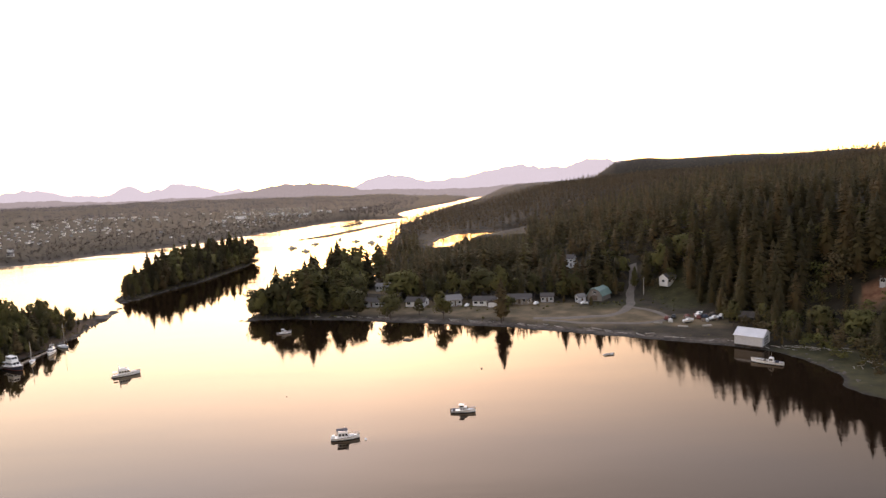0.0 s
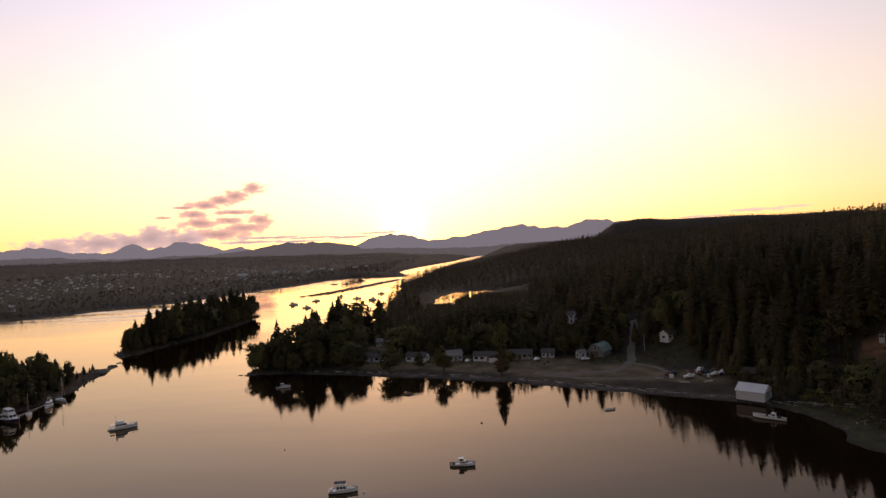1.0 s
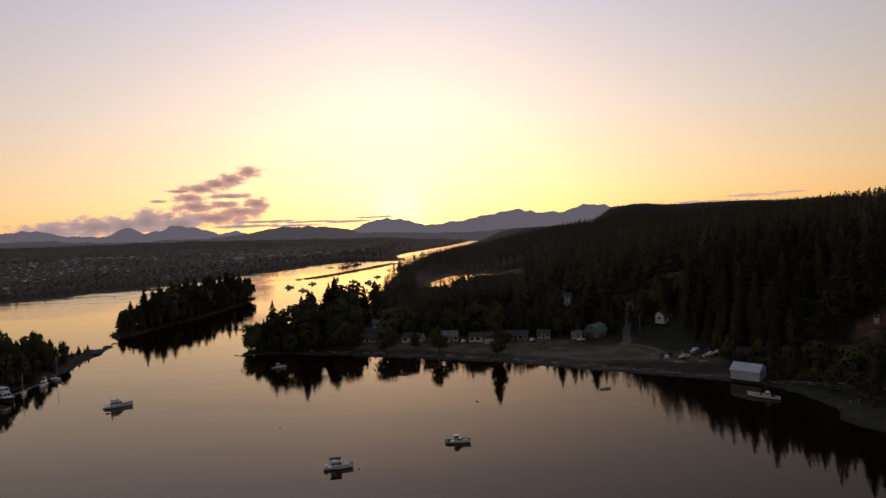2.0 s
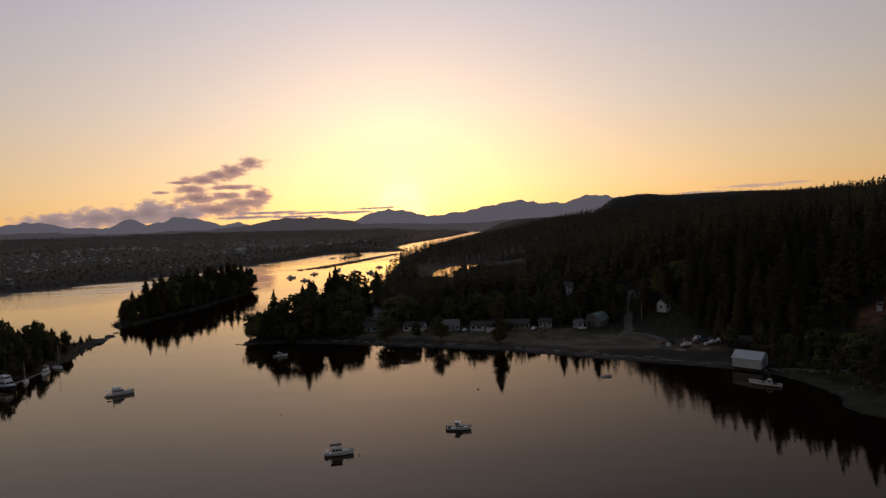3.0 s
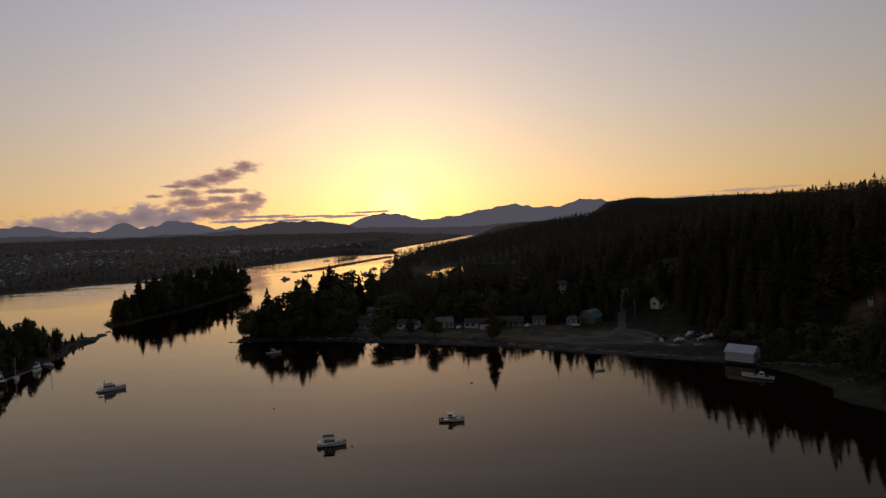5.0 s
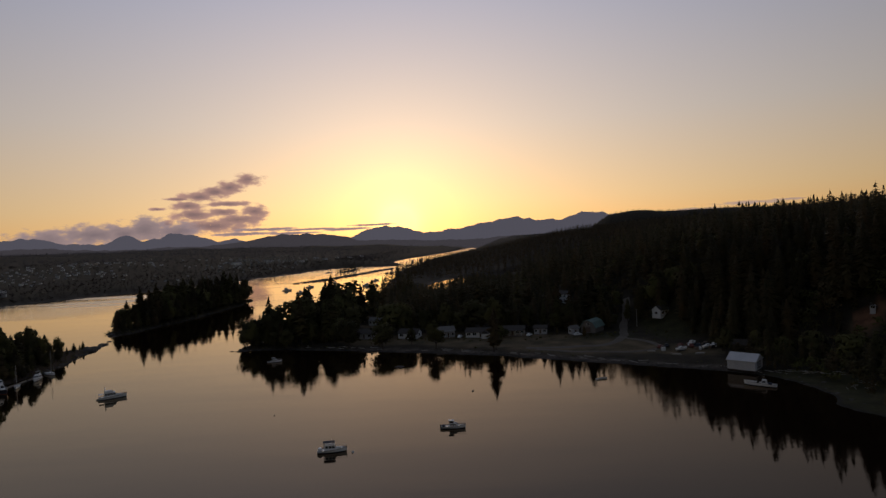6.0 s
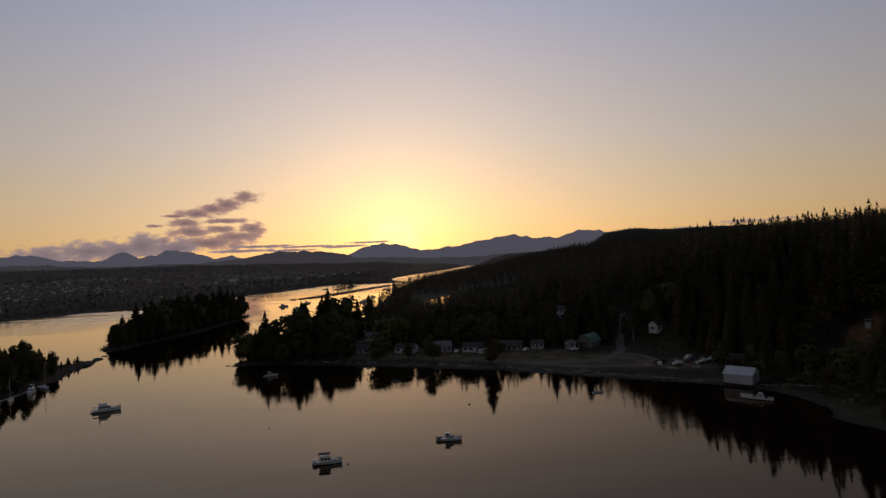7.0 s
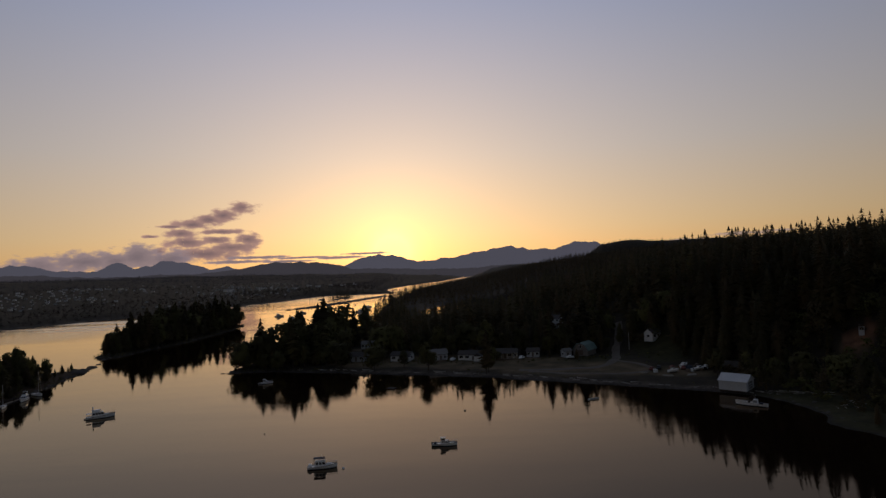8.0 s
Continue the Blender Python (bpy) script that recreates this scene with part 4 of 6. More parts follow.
slope = lambda x, y: (land(x, y)[1]["main"] > 8) & (np.hypot((x - 161) / 8.5, (y - 221) / 6.5) > 1.0) & (np.hypot(x - 118.6, y - 238.5) > 8) & (y + (x - 116) * 0.55 < 262) & (x / y < 0.9)
pts = scatter(wood_rng, 7000, 114, 190, 168, 252, slope, 3.6)
woods("slope_thicket", wood_rng, pts, wood_rng.uniform(5, 12, len(pts)), 12, 8, M_WOODS, "tangled green thicket on the slope behind the boathouse", 0.75, 1.15, fine=0.9)
# plots of the far town: open ground and low growth before each house
town_rng = np.random.RandomState(9)
TOWN_SPOTS = []
for x, y in scatter(town_rng, 26000, -1100, -240, 660, 1700, lambda x, y: (land(x, y)[1]["west"] > 50) & (land(x, y)[1]["west"] < 620) & (x / y > -0.78) & (x / y < -0.22), 15):
    deep = float(land(np.array([x]), np.array([y]))[1]["west"][0])
    share = math.exp(-((deep - 260) / 160) ** 2) * (0.55 + 1.1 * float(wave(np.array([x]), np.array([y]), 260, 14)[0]))
    if len(TOWN_SPOTS) < 400 and town_rng.rand() < share:
        TOWN_SPOTS.append((x, y))


def off_town(x, y):
    """False on the plots and just before them, towards the bay."""
    out = np.ones(np.shape(x), bool)
    for a, b in TOWN_SPOTS:
        k = 1 / math.hypot(a, b)
        dx, dy = a - x, b - y
        fwd, side = (dx * a + dy * b) * k, np.abs(dx * b - dy * a) * k
        out &= ~((fwd > -7) & (fwd < 32) & (side < 6))
    return out


pts = scatter(wood_rng, 60000, -2000, -100, 600, 2900, lambda x, y: (land(x, y)[1]["west"] > 6) & (x / y > -0.85), 16.5)
keep = off_town(np.array([p[0] for p in pts]), np.array([p[1] for p in pts]))
pts = [p for p, k in zip(pts, keep) if k]
close = [p for p in pts if math.hypot(*p) < 1500]
woods("far_shore_woods", wood_rng, close, wood_rng.uniform(5, 10, len(close)), 5, 5, M_FAR_SHORE, "dark trees among the houses of the far shore", 0.45, 2.4)
far = [p for p in pts if math.hypot(*p) >= 1500 and wood_rng.rand() < 0.6]
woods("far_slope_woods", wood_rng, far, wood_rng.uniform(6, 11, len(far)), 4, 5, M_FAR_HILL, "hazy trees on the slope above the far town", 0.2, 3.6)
pts = scatter(wood_rng, 40000, -900, -150, 560, 2300, lambda x, y: (land(x, y)[1]["west"] > 3) & (land(x, y)[1]["west"] < 150) & (x / y > -0.85), 9)
woods("far_bank_woods", wood_rng, pts, wood_rng.uniform(5, 11, len(pts)), 5, 5, M_FAR_SHORE, "belt of dark trees along the far shore", 0.5, 1.5)
pts = scatter(wood_rng, 5000, -250, -20, 1030, 1340, lambda x, y: land(x, y)[1]["islet"] > 1, 5)
woods("islet_woods", wood_rng, pts, wood_rng.uniform(5, 13, len(pts)), 7, 6, M_FAR_NEEDLE, "low trees on a small wooded islet", 0.3, 1.7)
pts = scatter(wood_rng, 9000, -245, -55, 815, 1190, lambda x, y: land(x, y)[1]["bar"] > 0.5, 3.5)
woods("bar_scrub", wood_rng, pts, wood_rng.uniform(1.2, 3.2, len(pts)), 5, 5, M_FAR_NEEDLE, "low dark scrub along a narrow tidal bar", 0.8, 2.2)


# low growth along the banks, beyond counting
def bank(zone, a, b):
    return lambda x, y: (land(x, y)[1][zone] > a) & (land(x, y)[1][zone] < b)


pts = scatter(wood_rng, 30000, -240, -165, 370, 610, bank("isl", 0.0, 2.8), 1.7)
woods("island_scrub", wood_rng, pts, wood_rng.uniform(1.6, 4.0, len(pts)), 5, 5, M_SCRUB, "dense dark scrub along the island's bank", 1.0, 1.2)
pts = scatter(wood_rng, 30000, -262, -165, 185, 345, lambda x, y: bank("spit", 0.2, 6.5)(x, y) & (x / y > -0.85), 2.1)
woods("spit_scrub", wood_rng, pts, wood_rng.uniform(1.0, 2.8, len(pts)), 5, 5, M_SCRUB, "dark scrub along the spit's bank", 1.0, 1.2)
pts = scatter(wood_rng, 4000, 106, 140, 138, 206, bank("main", 4.0, 16), 2.6)
woods("low_bank_scrub", wood_rng, pts, wood_rng.uniform(0.4, 1.1, len(pts)), 5, 5, M_SCRUB, "dark green scrub and coarse grass on the low bank", 1.0, 2.6)
pts = scatter(wood_rng, 900, 100, 124, 264, 298, lambda x, y: off_road(x, y, 3.6) & (np.hypot(x - 108.5, y - 293) > 5.5), 2.6)
woods("clearing_scrub", wood_rng, pts, wood_rng.uniform(0.8, 2.2, len(pts)), 5, 5, M_SCRUB, "low green scrub on the sloping clearing", 1.0, 1.4)


# ---- clouds low over the western range ----
def cloud_bank(name, puffs, label, low, high, density, scale, fill=0.0):
    """A thin far sheet of evening cloud; each puff is (bearing, elevation, half width, half height) in degrees."""
    R = 4860
    a0, a1 = min(p[0] - 1.6 * p[2] for p in puffs), max(p[0] + 1.6 * p[2] for p in puffs)
    e0, e1 = min(p[1] - 1.8 * p[3] for p in puffs), max(p[1] + 1.8 * p[3] for p in puffs)
    na, ne = 40, 8
    V, F, U = [], [], []
    for j in range(ne + 1):
        for i in range(na + 1):
            a, e = a0 + (a1 - a0) * i / na, e0 + (e1 - e0) * j / ne
            V.append((R * math.sin(radians(a)), R * math.cos(radians(a)), 55 + R * math.tan(radians(e))))
            U.append((a, e))
    for j in range(ne):
        for i in range(na):
            k = j * (na + 1) + i
            F.append((k, k + 1, k + na + 2, k + na + 1))
    m = bpy.data.materials.new(name)
    m.use_nodes = True
    n, l = m.node_tree.nodes, m.node_tree.links
    n.clear()
    uv = n.new("ShaderNodeUVMap")
    uv.uv_map = "bearing"

    def mth(op, a, b=None, c=None):
        x = n.new("ShaderNodeMath")
        x.operation = op
        for i, v in enumerate((a, b, c)):
            if isinstance(v, (int, float)):
                x.inputs[i].default_value = v
            elif v is not None:
                l.new(v, x.inputs[i])
        return x.outputs[0]

    best = None
    for pa, pe, pw, ph in puffs:
        mp = n.new("ShaderNodeMapping")
        mp.inputs["Location"].default_value = (-pa / pw, -pe / ph, 0)
        mp.inputs["Scale"].default_value = (1 / pw, 1 / ph, 1)
        l.new(uv.outputs[0], mp.inputs["Vector"])
        ln = n.new("ShaderNodeVectorMath")
        ln.operation = "LENGTH"
        l.new(mp.outputs[0], ln.inputs[0])
        d = mth("SUBTRACT", 1.0, ln.outputs["Value"])
        best = d if best is None else mth("SMOOTH_MAX", best, d, 0.25)
    mp = n.new("ShaderNodeMapping")
    mp.inputs["Scale"].default_value = (0.75, 1.5, 1)
    l.new(uv.outputs[0], mp.inputs["Vector"])
    ns = n.new("ShaderNodeTexNoise")
    ns.inputs["Scale"].default_value, ns.inputs["Detail"].default_value, ns.inputs["Roughness"].default_value = scale, 6, 0.6
    l.new(mp.outputs[0], ns.inputs["Vector"])
    dens = mth("MULTIPLY_ADD", mth("SUBTRACT", ns.outputs["Fac"], 0.5), 2.6, best)
    soft = n.new("ShaderNodeMapRange")
    soft.interpolation_type = "SMOOTHSTEP"
    soft.inputs["From Min"].default_value, soft.inputs["From Max"].default_value = -0.05 - fill, 0.7 - fill
    soft.inputs["To Max"].default_value = density
    l.new(dens, soft.inputs["Value"])
    r = ramp(n, [(0.0, low), (1.0, high)])
    core = mth("MINIMUM", mth("MAXIMUM", dens, 0.0), 1.0)
    l.new(mth("MULTIPLY_ADD", mth("SUBTRACT", ns.outputs["Fac"], 0.5), 1.1, mth("MULTIPLY_ADD", core, -0.75, 0.85)), r.inputs[0])
    em = n.new("ShaderNodeEmission")
    l.new(r.outputs[0], em.inputs["Color"])
    tr = n.new("ShaderNodeBsdfTransparent")
    mx = n.new("ShaderNodeMixShader")
    l.new(soft.outputs[0], mx.inputs[0])
    l.new(tr.outputs[0], mx.inputs[1])
    l.new(em.outputs[0], mx.inputs[2])
    out = n.new("ShaderNodeOutputMaterial")
    l.new(mx.outputs[0], out.inputs["Surface"])
    ob = mesh_ob(name, V, F, m)
    layer = ob.data.uv_layers.new(name="bearing")
    for lp, d in zip(ob.data.loops, layer.data):
        d.uv = U[lp.vertex_index]
    return tagged(ob, label, "cloud", kind="structure")


cloud_bank("backdrop_clouds", [(-17.3, 6.3, 1.25, 0.5), (-19.0, 5.6, 1.3, 0.55), (-20.2, 5.2, 1.3, 0.5), (-21.6, 4.75, 1.5, 0.45), (-23.4, 4.6, 1.3, 0.14), (-22.6, 4.0, 1.3, 0.4), (-19.2, 4.1, 1.9, 0.22), (-22.2, 3.2, 1.7, 0.55), (-19.6, 3.4, 1.4, 0.38), (-16.9, 3.4, 1.2, 0.55), (-18.3, 2.7, 2.2, 0.5), (-20.6, 2.15, 3.4, 0.65), (-25.0, 3.75, 0.6, 0.16), (-24.3, 2.45, 0.7, 0.35)],
           "scattered mauve evening clouds edged with pink", (0.128, 0.082, 0.088), (0.45, 0.245, 0.18), 0.97, 1.0, 0.3)
cloud_bank("backdrop_cloud_bank", [(-26.0, 2.0, 1.6, 0.95), (-27.6, 1.7, 1.6, 0.7), (-29.9, 1.65, 2.6, 0.75), (-33.3, 1.3, 2.0, 0.75), (-23.6, 1.7, 1.8, 0.75), (-16.0, 1.7, 2.4, 0.12), (-17.9, 1.35, 2.2, 0.14), (-12.0, 1.55, 2.6, 0.1), (-8.7, 1.45, 2.4, 0.12), (-6.2, 1.75, 1.8, 0.1), (-13.4, 1.25, 2.2, 0.1)],
           "grey mauve cloud bank low over the mountains", (0.13, 0.098, 0.11), (0.3, 0.205, 0.19), 0.95, 1.2, 0.42)
cloud_bank("backdrop_cloud_streak", [(28.0, 2.0, 3.4, 0.22), (23.6, 1.7, 2.8, 0.14), (30.6, 2.1, 1.6, 0.12)], "thin grey cloud streak over the upland", (0.26, 0.18, 0.165), (0.42, 0.28, 0.2), 0.8, 1.0)


# ---- boats ----
def hull_mesh(L, B, D, draft, flare=0.75, bluff=0.55):
    """A boat's hull: bow at +x, transom at -x, sheer rising to the bow; z 0 is the waterline."""
    bm = bmesh.new()
    st = []
    n = 11
    for i in range(n):
        t = i / (n - 1)
        x = -L / 2 + L * t
        b = B / 2 * (0.86 + 0.14 * math.sin(min(t / 0.5, 1) * math.pi / 2)) * (1 - max(0.0, (t - bluff) / (1 - bluff)) ** 2.2)
        b = max(b, 0.03)
        sheer = D * (0.8 + 0.62 * t ** 2.2)
        keel = -draft * (1 - max(0.0, (t - 0.7) / 0.3) ** 2)
        pts = [(x, 0, keel), (x, b * flare * 0.7, keel * 0.55), (x, b * flare, 0.05), (x + 0.02 * L * t, b, sheer)]
        st.append(pts)
    rows = [[bm.verts.new(p) for p in s] for s in st]
    mir = [[r[0]] + [bm.verts.new((v.co.x, -v.co.y, v.co.z)) for v in r[1:]] for r in rows]
    for a, b in zip(rows, rows[1:]):
        for k in range(3):
            bm.faces.new((a[k], a[k + 1], b[k + 1], b[k]))
    for a, b in zip(mir, mir[1:]):
        for k in range(3):
            bm.faces.new((a[k], b[k], b[k + 1], a[k + 1]))
    bm.faces.new([rows[0][k] for k in (0, 1, 2, 3)] + [mir[0][k] for k in (3, 2, 1)])
    bm.faces.new([rows[-1][k] for k in (0, 1, 2, 3)] + [mir[-1][k] for k in (3, 2, 1)])
    return bm, st


def deck_mesh(st, drop):
    bm = bmesh.new()
    a = [bm.verts.new((s[3][0], s[3][1] * 0.97, s[3][2] - drop)) for s in st]
    b = [bm.verts.new((s[3][0], -s[3][1] * 0.97, s[3][2] - drop)) for s in st]
    for i in range(len(st) - 1):
        bm.faces.new((a[i], a[i + 1], b[i + 1], b[i]))
    return bm


def rail_strip(st, h0, h1, out):
    """A thin band round the hull between two heights relative to the sheer."""
    bm = bmesh.new()
    for sgn in (1, -1):
        p = [(bm.verts.new((s[3][0], sgn * (s[3][1] + out), s[3][2] + h0)), bm.verts.new((s[3][0], sgn * (s[3][1] + out), s[3][2] + h1)),
              bm.verts.new((s[3][0], sgn * (s[3][1] - 0.05), s[3][2] + h1)), bm.verts.new((s[3][0], sgn * (s[3][1] - 0.05), s[3][2] + h0))) for s in st]
        for u, v in zip(p, p[1:]):
            for k in range(4):
                bm.faces.new((u[k], u[(k + 1) % 4], v[(k + 1) % 4], v[k]))
    return bm


def waterline_band(st, h, flare=0.75):
    bm = bmesh.new()
    for sgn in (1, -1):
        lo = [(s[2][0], s[2][1] + 0.012, -0.04) for s in st]
        hi = [(s[2][0] + (s[3][0] - s[2][0]) * h / max(s[3][2], 0.1), s[2][1] + (s[3][1] - s[2][1]) * h / max(s[3][2], 0.1) + 0.014, h) for s in st]
        a = [bm.verts.new((x, sgn * y, z)) for x, y, z in lo]
        b = [bm.verts.new((x, sgn * y, z)) for x, y, z in hi]
        for i in range(len(a) - 1):
            bm.faces.new((a[i], a[i + 1], b[i + 1], b[i]))
    return bm


def cabin_mesh(x0, x1, hw, z0, z1, front=0.5, back=0.1, side=0.1, crown=0.06):
    """A tapered deckhouse with raked front and a slightly crowned top."""
    bm = bmesh.new()
    lo = [bm.verts.new(p) for p in ((x0, -hw, z0), (x1, -hw, z0), (x1, hw, z0), (x0, hw, z0))]
    hi = [bm.verts.new(p) for p in ((x0 + back, -hw + side, z1), (x1 - front, -hw + side, z1), (x1 - front, hw - side, z1), (x0 + back, hw - side, z1))]
    c = [bm.verts.new((x0 + back + 0.05, 0, z1 + crown)), bm.verts.new((x1 - front - 0.05, 0, z1 + crown))]
    for i in range(4):
        j = (i + 1) % 4
        if i == 1:
            bm.faces.new((lo[1], lo[2], hi[2], c[1], hi[1]))
        elif i == 3:
            bm.faces.new((lo[3], lo[0], hi[0], c[0], hi[3]))
        else:
            bm.faces.new((lo[i], lo[j], hi[j], hi[i]))
    bm.faces.new((hi[0], hi[1], c[1], c[0]))
    bm.faces.new((hi[2], hi[3], c[0], c[1]))
    bm.faces.new(lo[::-1])
    return bm


def cabin_panes(parent, x0, x1, hw, z0, z1, front, back, side, count):
    """Window panes set just proud of a deckhouse's sides and front."""
    u0, u1 = 0.42, 0.86
    for sgn in (-1, 1):
        for k in range(count):
            q = []
            for f, u in ((k + 0.12, u0), (k + 0.88, u0), (k + 0.88, u1), (k + 0.12, u1)):
                xa, xb = x0 + back * u + 0.15, x1 - front * u - 0.15
                q.append((xa + (xb - xa) * f / count, sgn * (hw - side * u + 0.012), z0 + (z1 - z0) * u))
            mesh_ob("window", q + [(x, y - sgn * 0.03, z) for x, y, z in q], [(0, 1, 2, 3), (0, 1, 5, 4), (1, 2, 6, 5), (2, 3, 7, 6), (3, 0, 4, 7)], M_GLASS, parent)
    for k in range(2):
        q = []
        for f, u in ((k + 0.08, u0), (k + 0.92, u0), (k + 0.92, u1), (k + 0.08, u1)):
            w = hw - side * u - 0.1
            q.append((x1 - front * u + 0.015, -w + 2 * w * f / 2, z0 + (z1 - z0) * u))
        mesh_ob("windscreen", q + [(x - 0.03, y, z) for x, y, z in q], [(0, 1, 2, 3), (0, 1, 5, 4), (1, 2, 6, 5), (2, 3, 7, 6), (3, 0, 4, 7)], M_GLASS, parent)


def railing(st, i0, i1, h, parent):
    for sgn in (1, -1):
        pts = [Vector((s[3][0] - 0.05, sgn * s[3][1] * 0.94, s[3][2])) for s in st[i0:i1]]
        for p in pts:
            part("rail_post", rod(bmesh.new(), p, p + Vector((0, 0, h)), 0.025, sides=5), M_ALU, parent)
        V, F = [], []
        for p in pts:
            V += [p + Vector((0, 0.025 * c, h + 0.025 * d)) for c, d in ((1, 0), (0, 1), (-1, 0), (0, -1))]
        for k in range(0, len(V) - 4, 4):
            F += [(k + e, k + (e + 1) % 4, k + 4 + (e + 1) % 4, k + 4 + e) for e in range(4)]
        mesh_ob("bow_rail", V, F, M_ALU, parent, "thin metal bow rail")


def cruiser(name, m, L, style, label, hull_mat=None, group=""):
    """A cabin cruiser. style 0: trawler with a canopy, 1: low cabin and hard top, 2: larger with a flybridge."""
    B, D = L * 0.34, L * 0.115
    t = thing(name, m, label, "boat", group)
    bm, st = hull_mesh(L, B, D, L * 0.06)
    hull = part("hull", bm, hull_mat or M_WHITE, t, smooth=False)
    part("waterline_stripe", waterline_band(st, 0.2), M_NAVY if not hull_mat else M_RED, hull, "dark painted waterline stripe")
    part("rub_rail", rail_strip(st, -0.12, 0.0, 0.03), M_TEAK, hull, "wooden rub rail")
    part("deck", deck_mesh(st, 0.14), M_WHITE, t)
    zd = D * 0.88
    hw = B * 0.36
    if style == 0:
        c = (-0.26 * L, 0.18 * L, hw, zd - 0.2, zd + 0.165 * L, 0.08 * L, 0.02 * L, 0.1)
        cab = part("cabin", cabin_mesh(*c), M_WHITE, t)
        cabin_panes(cab, *c, 3)
        part("foredeck_trunk", cabin_mesh(0.14 * L, 0.36 * L, hw * 0.62, zd, zd + 0.06 * L, 0.06 * L, 0.0, 0.12), M_WHITE, t)
        top = zd + 0.165 * L
        part("canopy", boxed(-0.3 * L, 0.1 * L, -hw * 0.9, hw * 0.9, top + 0.075 * L, top + 0.09 * L, 0.03), M_CANVAS, t, "dark canvas canopy")
        for sx in (-0.28, 0.06):
            for sy in (-0.85, 0.85):
                part("canopy_post", rod(bmesh.new(), (sx * L, sy * hw * 0.9, zd), (sx * L, sy * hw * 0.9, top + 0.085 * L), 0.035), M_ALU, t)
        part("mast", rod(bmesh.new(), (0.02 * L, 0, top), (-0.01 * L, 0, top + 0.2 * L), 0.045, 0.02), M_ALU, t)
        part("stern_box", boxed(-0.47 * L, -0.36 * L, -hw * 0.7, hw * 0.7, zd - 0.15, zd + 0.06 * L, 0.05), M_WHITE, t)
    elif style == 1:
        c = (-0.16 * L, 0.26 * L, hw, zd - 0.2, zd + 0.12 * L, 0.14 * L, 0.03 * L, 0.14)
        cab = part("cabin", cabin_mesh(*c), M_WHITE, t)
        cabin_panes(cab, *c, 3)
        top = zd + 0.12 * L
        part("hard_top", boxed(-0.18 * L, 0.04 * L, -hw * 0.8, hw * 0.8, top + 0.085 * L, top + 0.1 * L, 0.03), M_WHITE, t)
        part("helm_screen", cabin_mesh(-0.14 * L, 0.03 * L, hw * 0.76, top, top + 0.083 * L, 0.03 * L, 0.01 * L, 0.05), M_GLASS, t, "dark glazed helm enclosure")
        for sx in (-0.16, 0.02):
            for sy in (-0.75, 0.75):
                part("top_post", rod(bmesh.new(), (sx * L, sy * hw, zd), (sx * L, sy * hw, top + 0.08 * L), 0.03), M_ALU, t)
        part("seat", boxed(-0.44 * L, -0.34 * L, -hw * 0.8, hw * 0.8, zd - 0.2, zd + 0.03 * L, 0.05), M_CANVAS, t)
        part("outboard_motor", boxed(-0.54 * L, -0.49 * L, -0.22, 0.22, -0.2, zd + 0.28, 0.06), M_RUBBER, t, "dark outboard motor")
    else:
        c = (-0.30 * L, 0.20 * L, hw, zd - 0.2, zd + 0.155 * L, 0.10 * L, 0.02 * L, 0.14)
        cab = part("cabin", cabin_mesh(*c), M_WHITE, t)
        cabin_panes(cab, *c, 4)
        top = zd + 0.155 * L
        part("foredeck_trunk", cabin_mesh(0.16 * L, 0.36 * L, hw * 0.6, zd, zd + 0.055 * L, 0.06 * L, 0.0, 0.12), M_WHITE, t)
        f = (-0.26 * L, 0.04 * L, hw * 0.8, top, top + 0.075 * L, 0.05 * L, -0.02 * L, 0.05)
        fly = part("flybridge", cabin_mesh(*f), M_WHITE, t)
        part("flybridge_screen", boxed(0.0, 0.012 * L, -hw * 0.7, hw * 0.7, top + 0.07 * L, top + 0.12 * L), M_GLASS, fly, "dark tinted screen")
        part("arch", boxed(-0.27 * L, -0.22 * L, -hw * 0.82, hw * 0.82, top + 0.16 * L, top + 0.175 * L, 0.03), M_WHITE, t)
        for sy in (-0.78, 0.78):
            part("arch_leg", rod(bmesh.new(), (-0.28 * L, sy * hw, top), (-0.24 * L, sy * hw, top + 0.165 * L), 0.06), M_WHITE, t)
        part("mast", rod(bmesh.new(), (-0.24 * L, 0, top + 0.17 * L), (-0.27 * L, 0, top + 0.32 * L), 0.04, 0.015), M_ALU, t)
        part("cockpit_cover", boxed(-0.48 * L, -0.31 * L, -hw * 0.9, hw * 0.9, zd + 0.1 * L, zd + 0.115 * L, 0.03), M_WHITE, t)
        part("swim_platform", boxed(-0.56 * L, -0.5 * L, -hw, hw, 0.15, 0.24, 0.03), M_TEAK, t)
    railing(st, 6, 11, 0.06 * L, t)
    return t


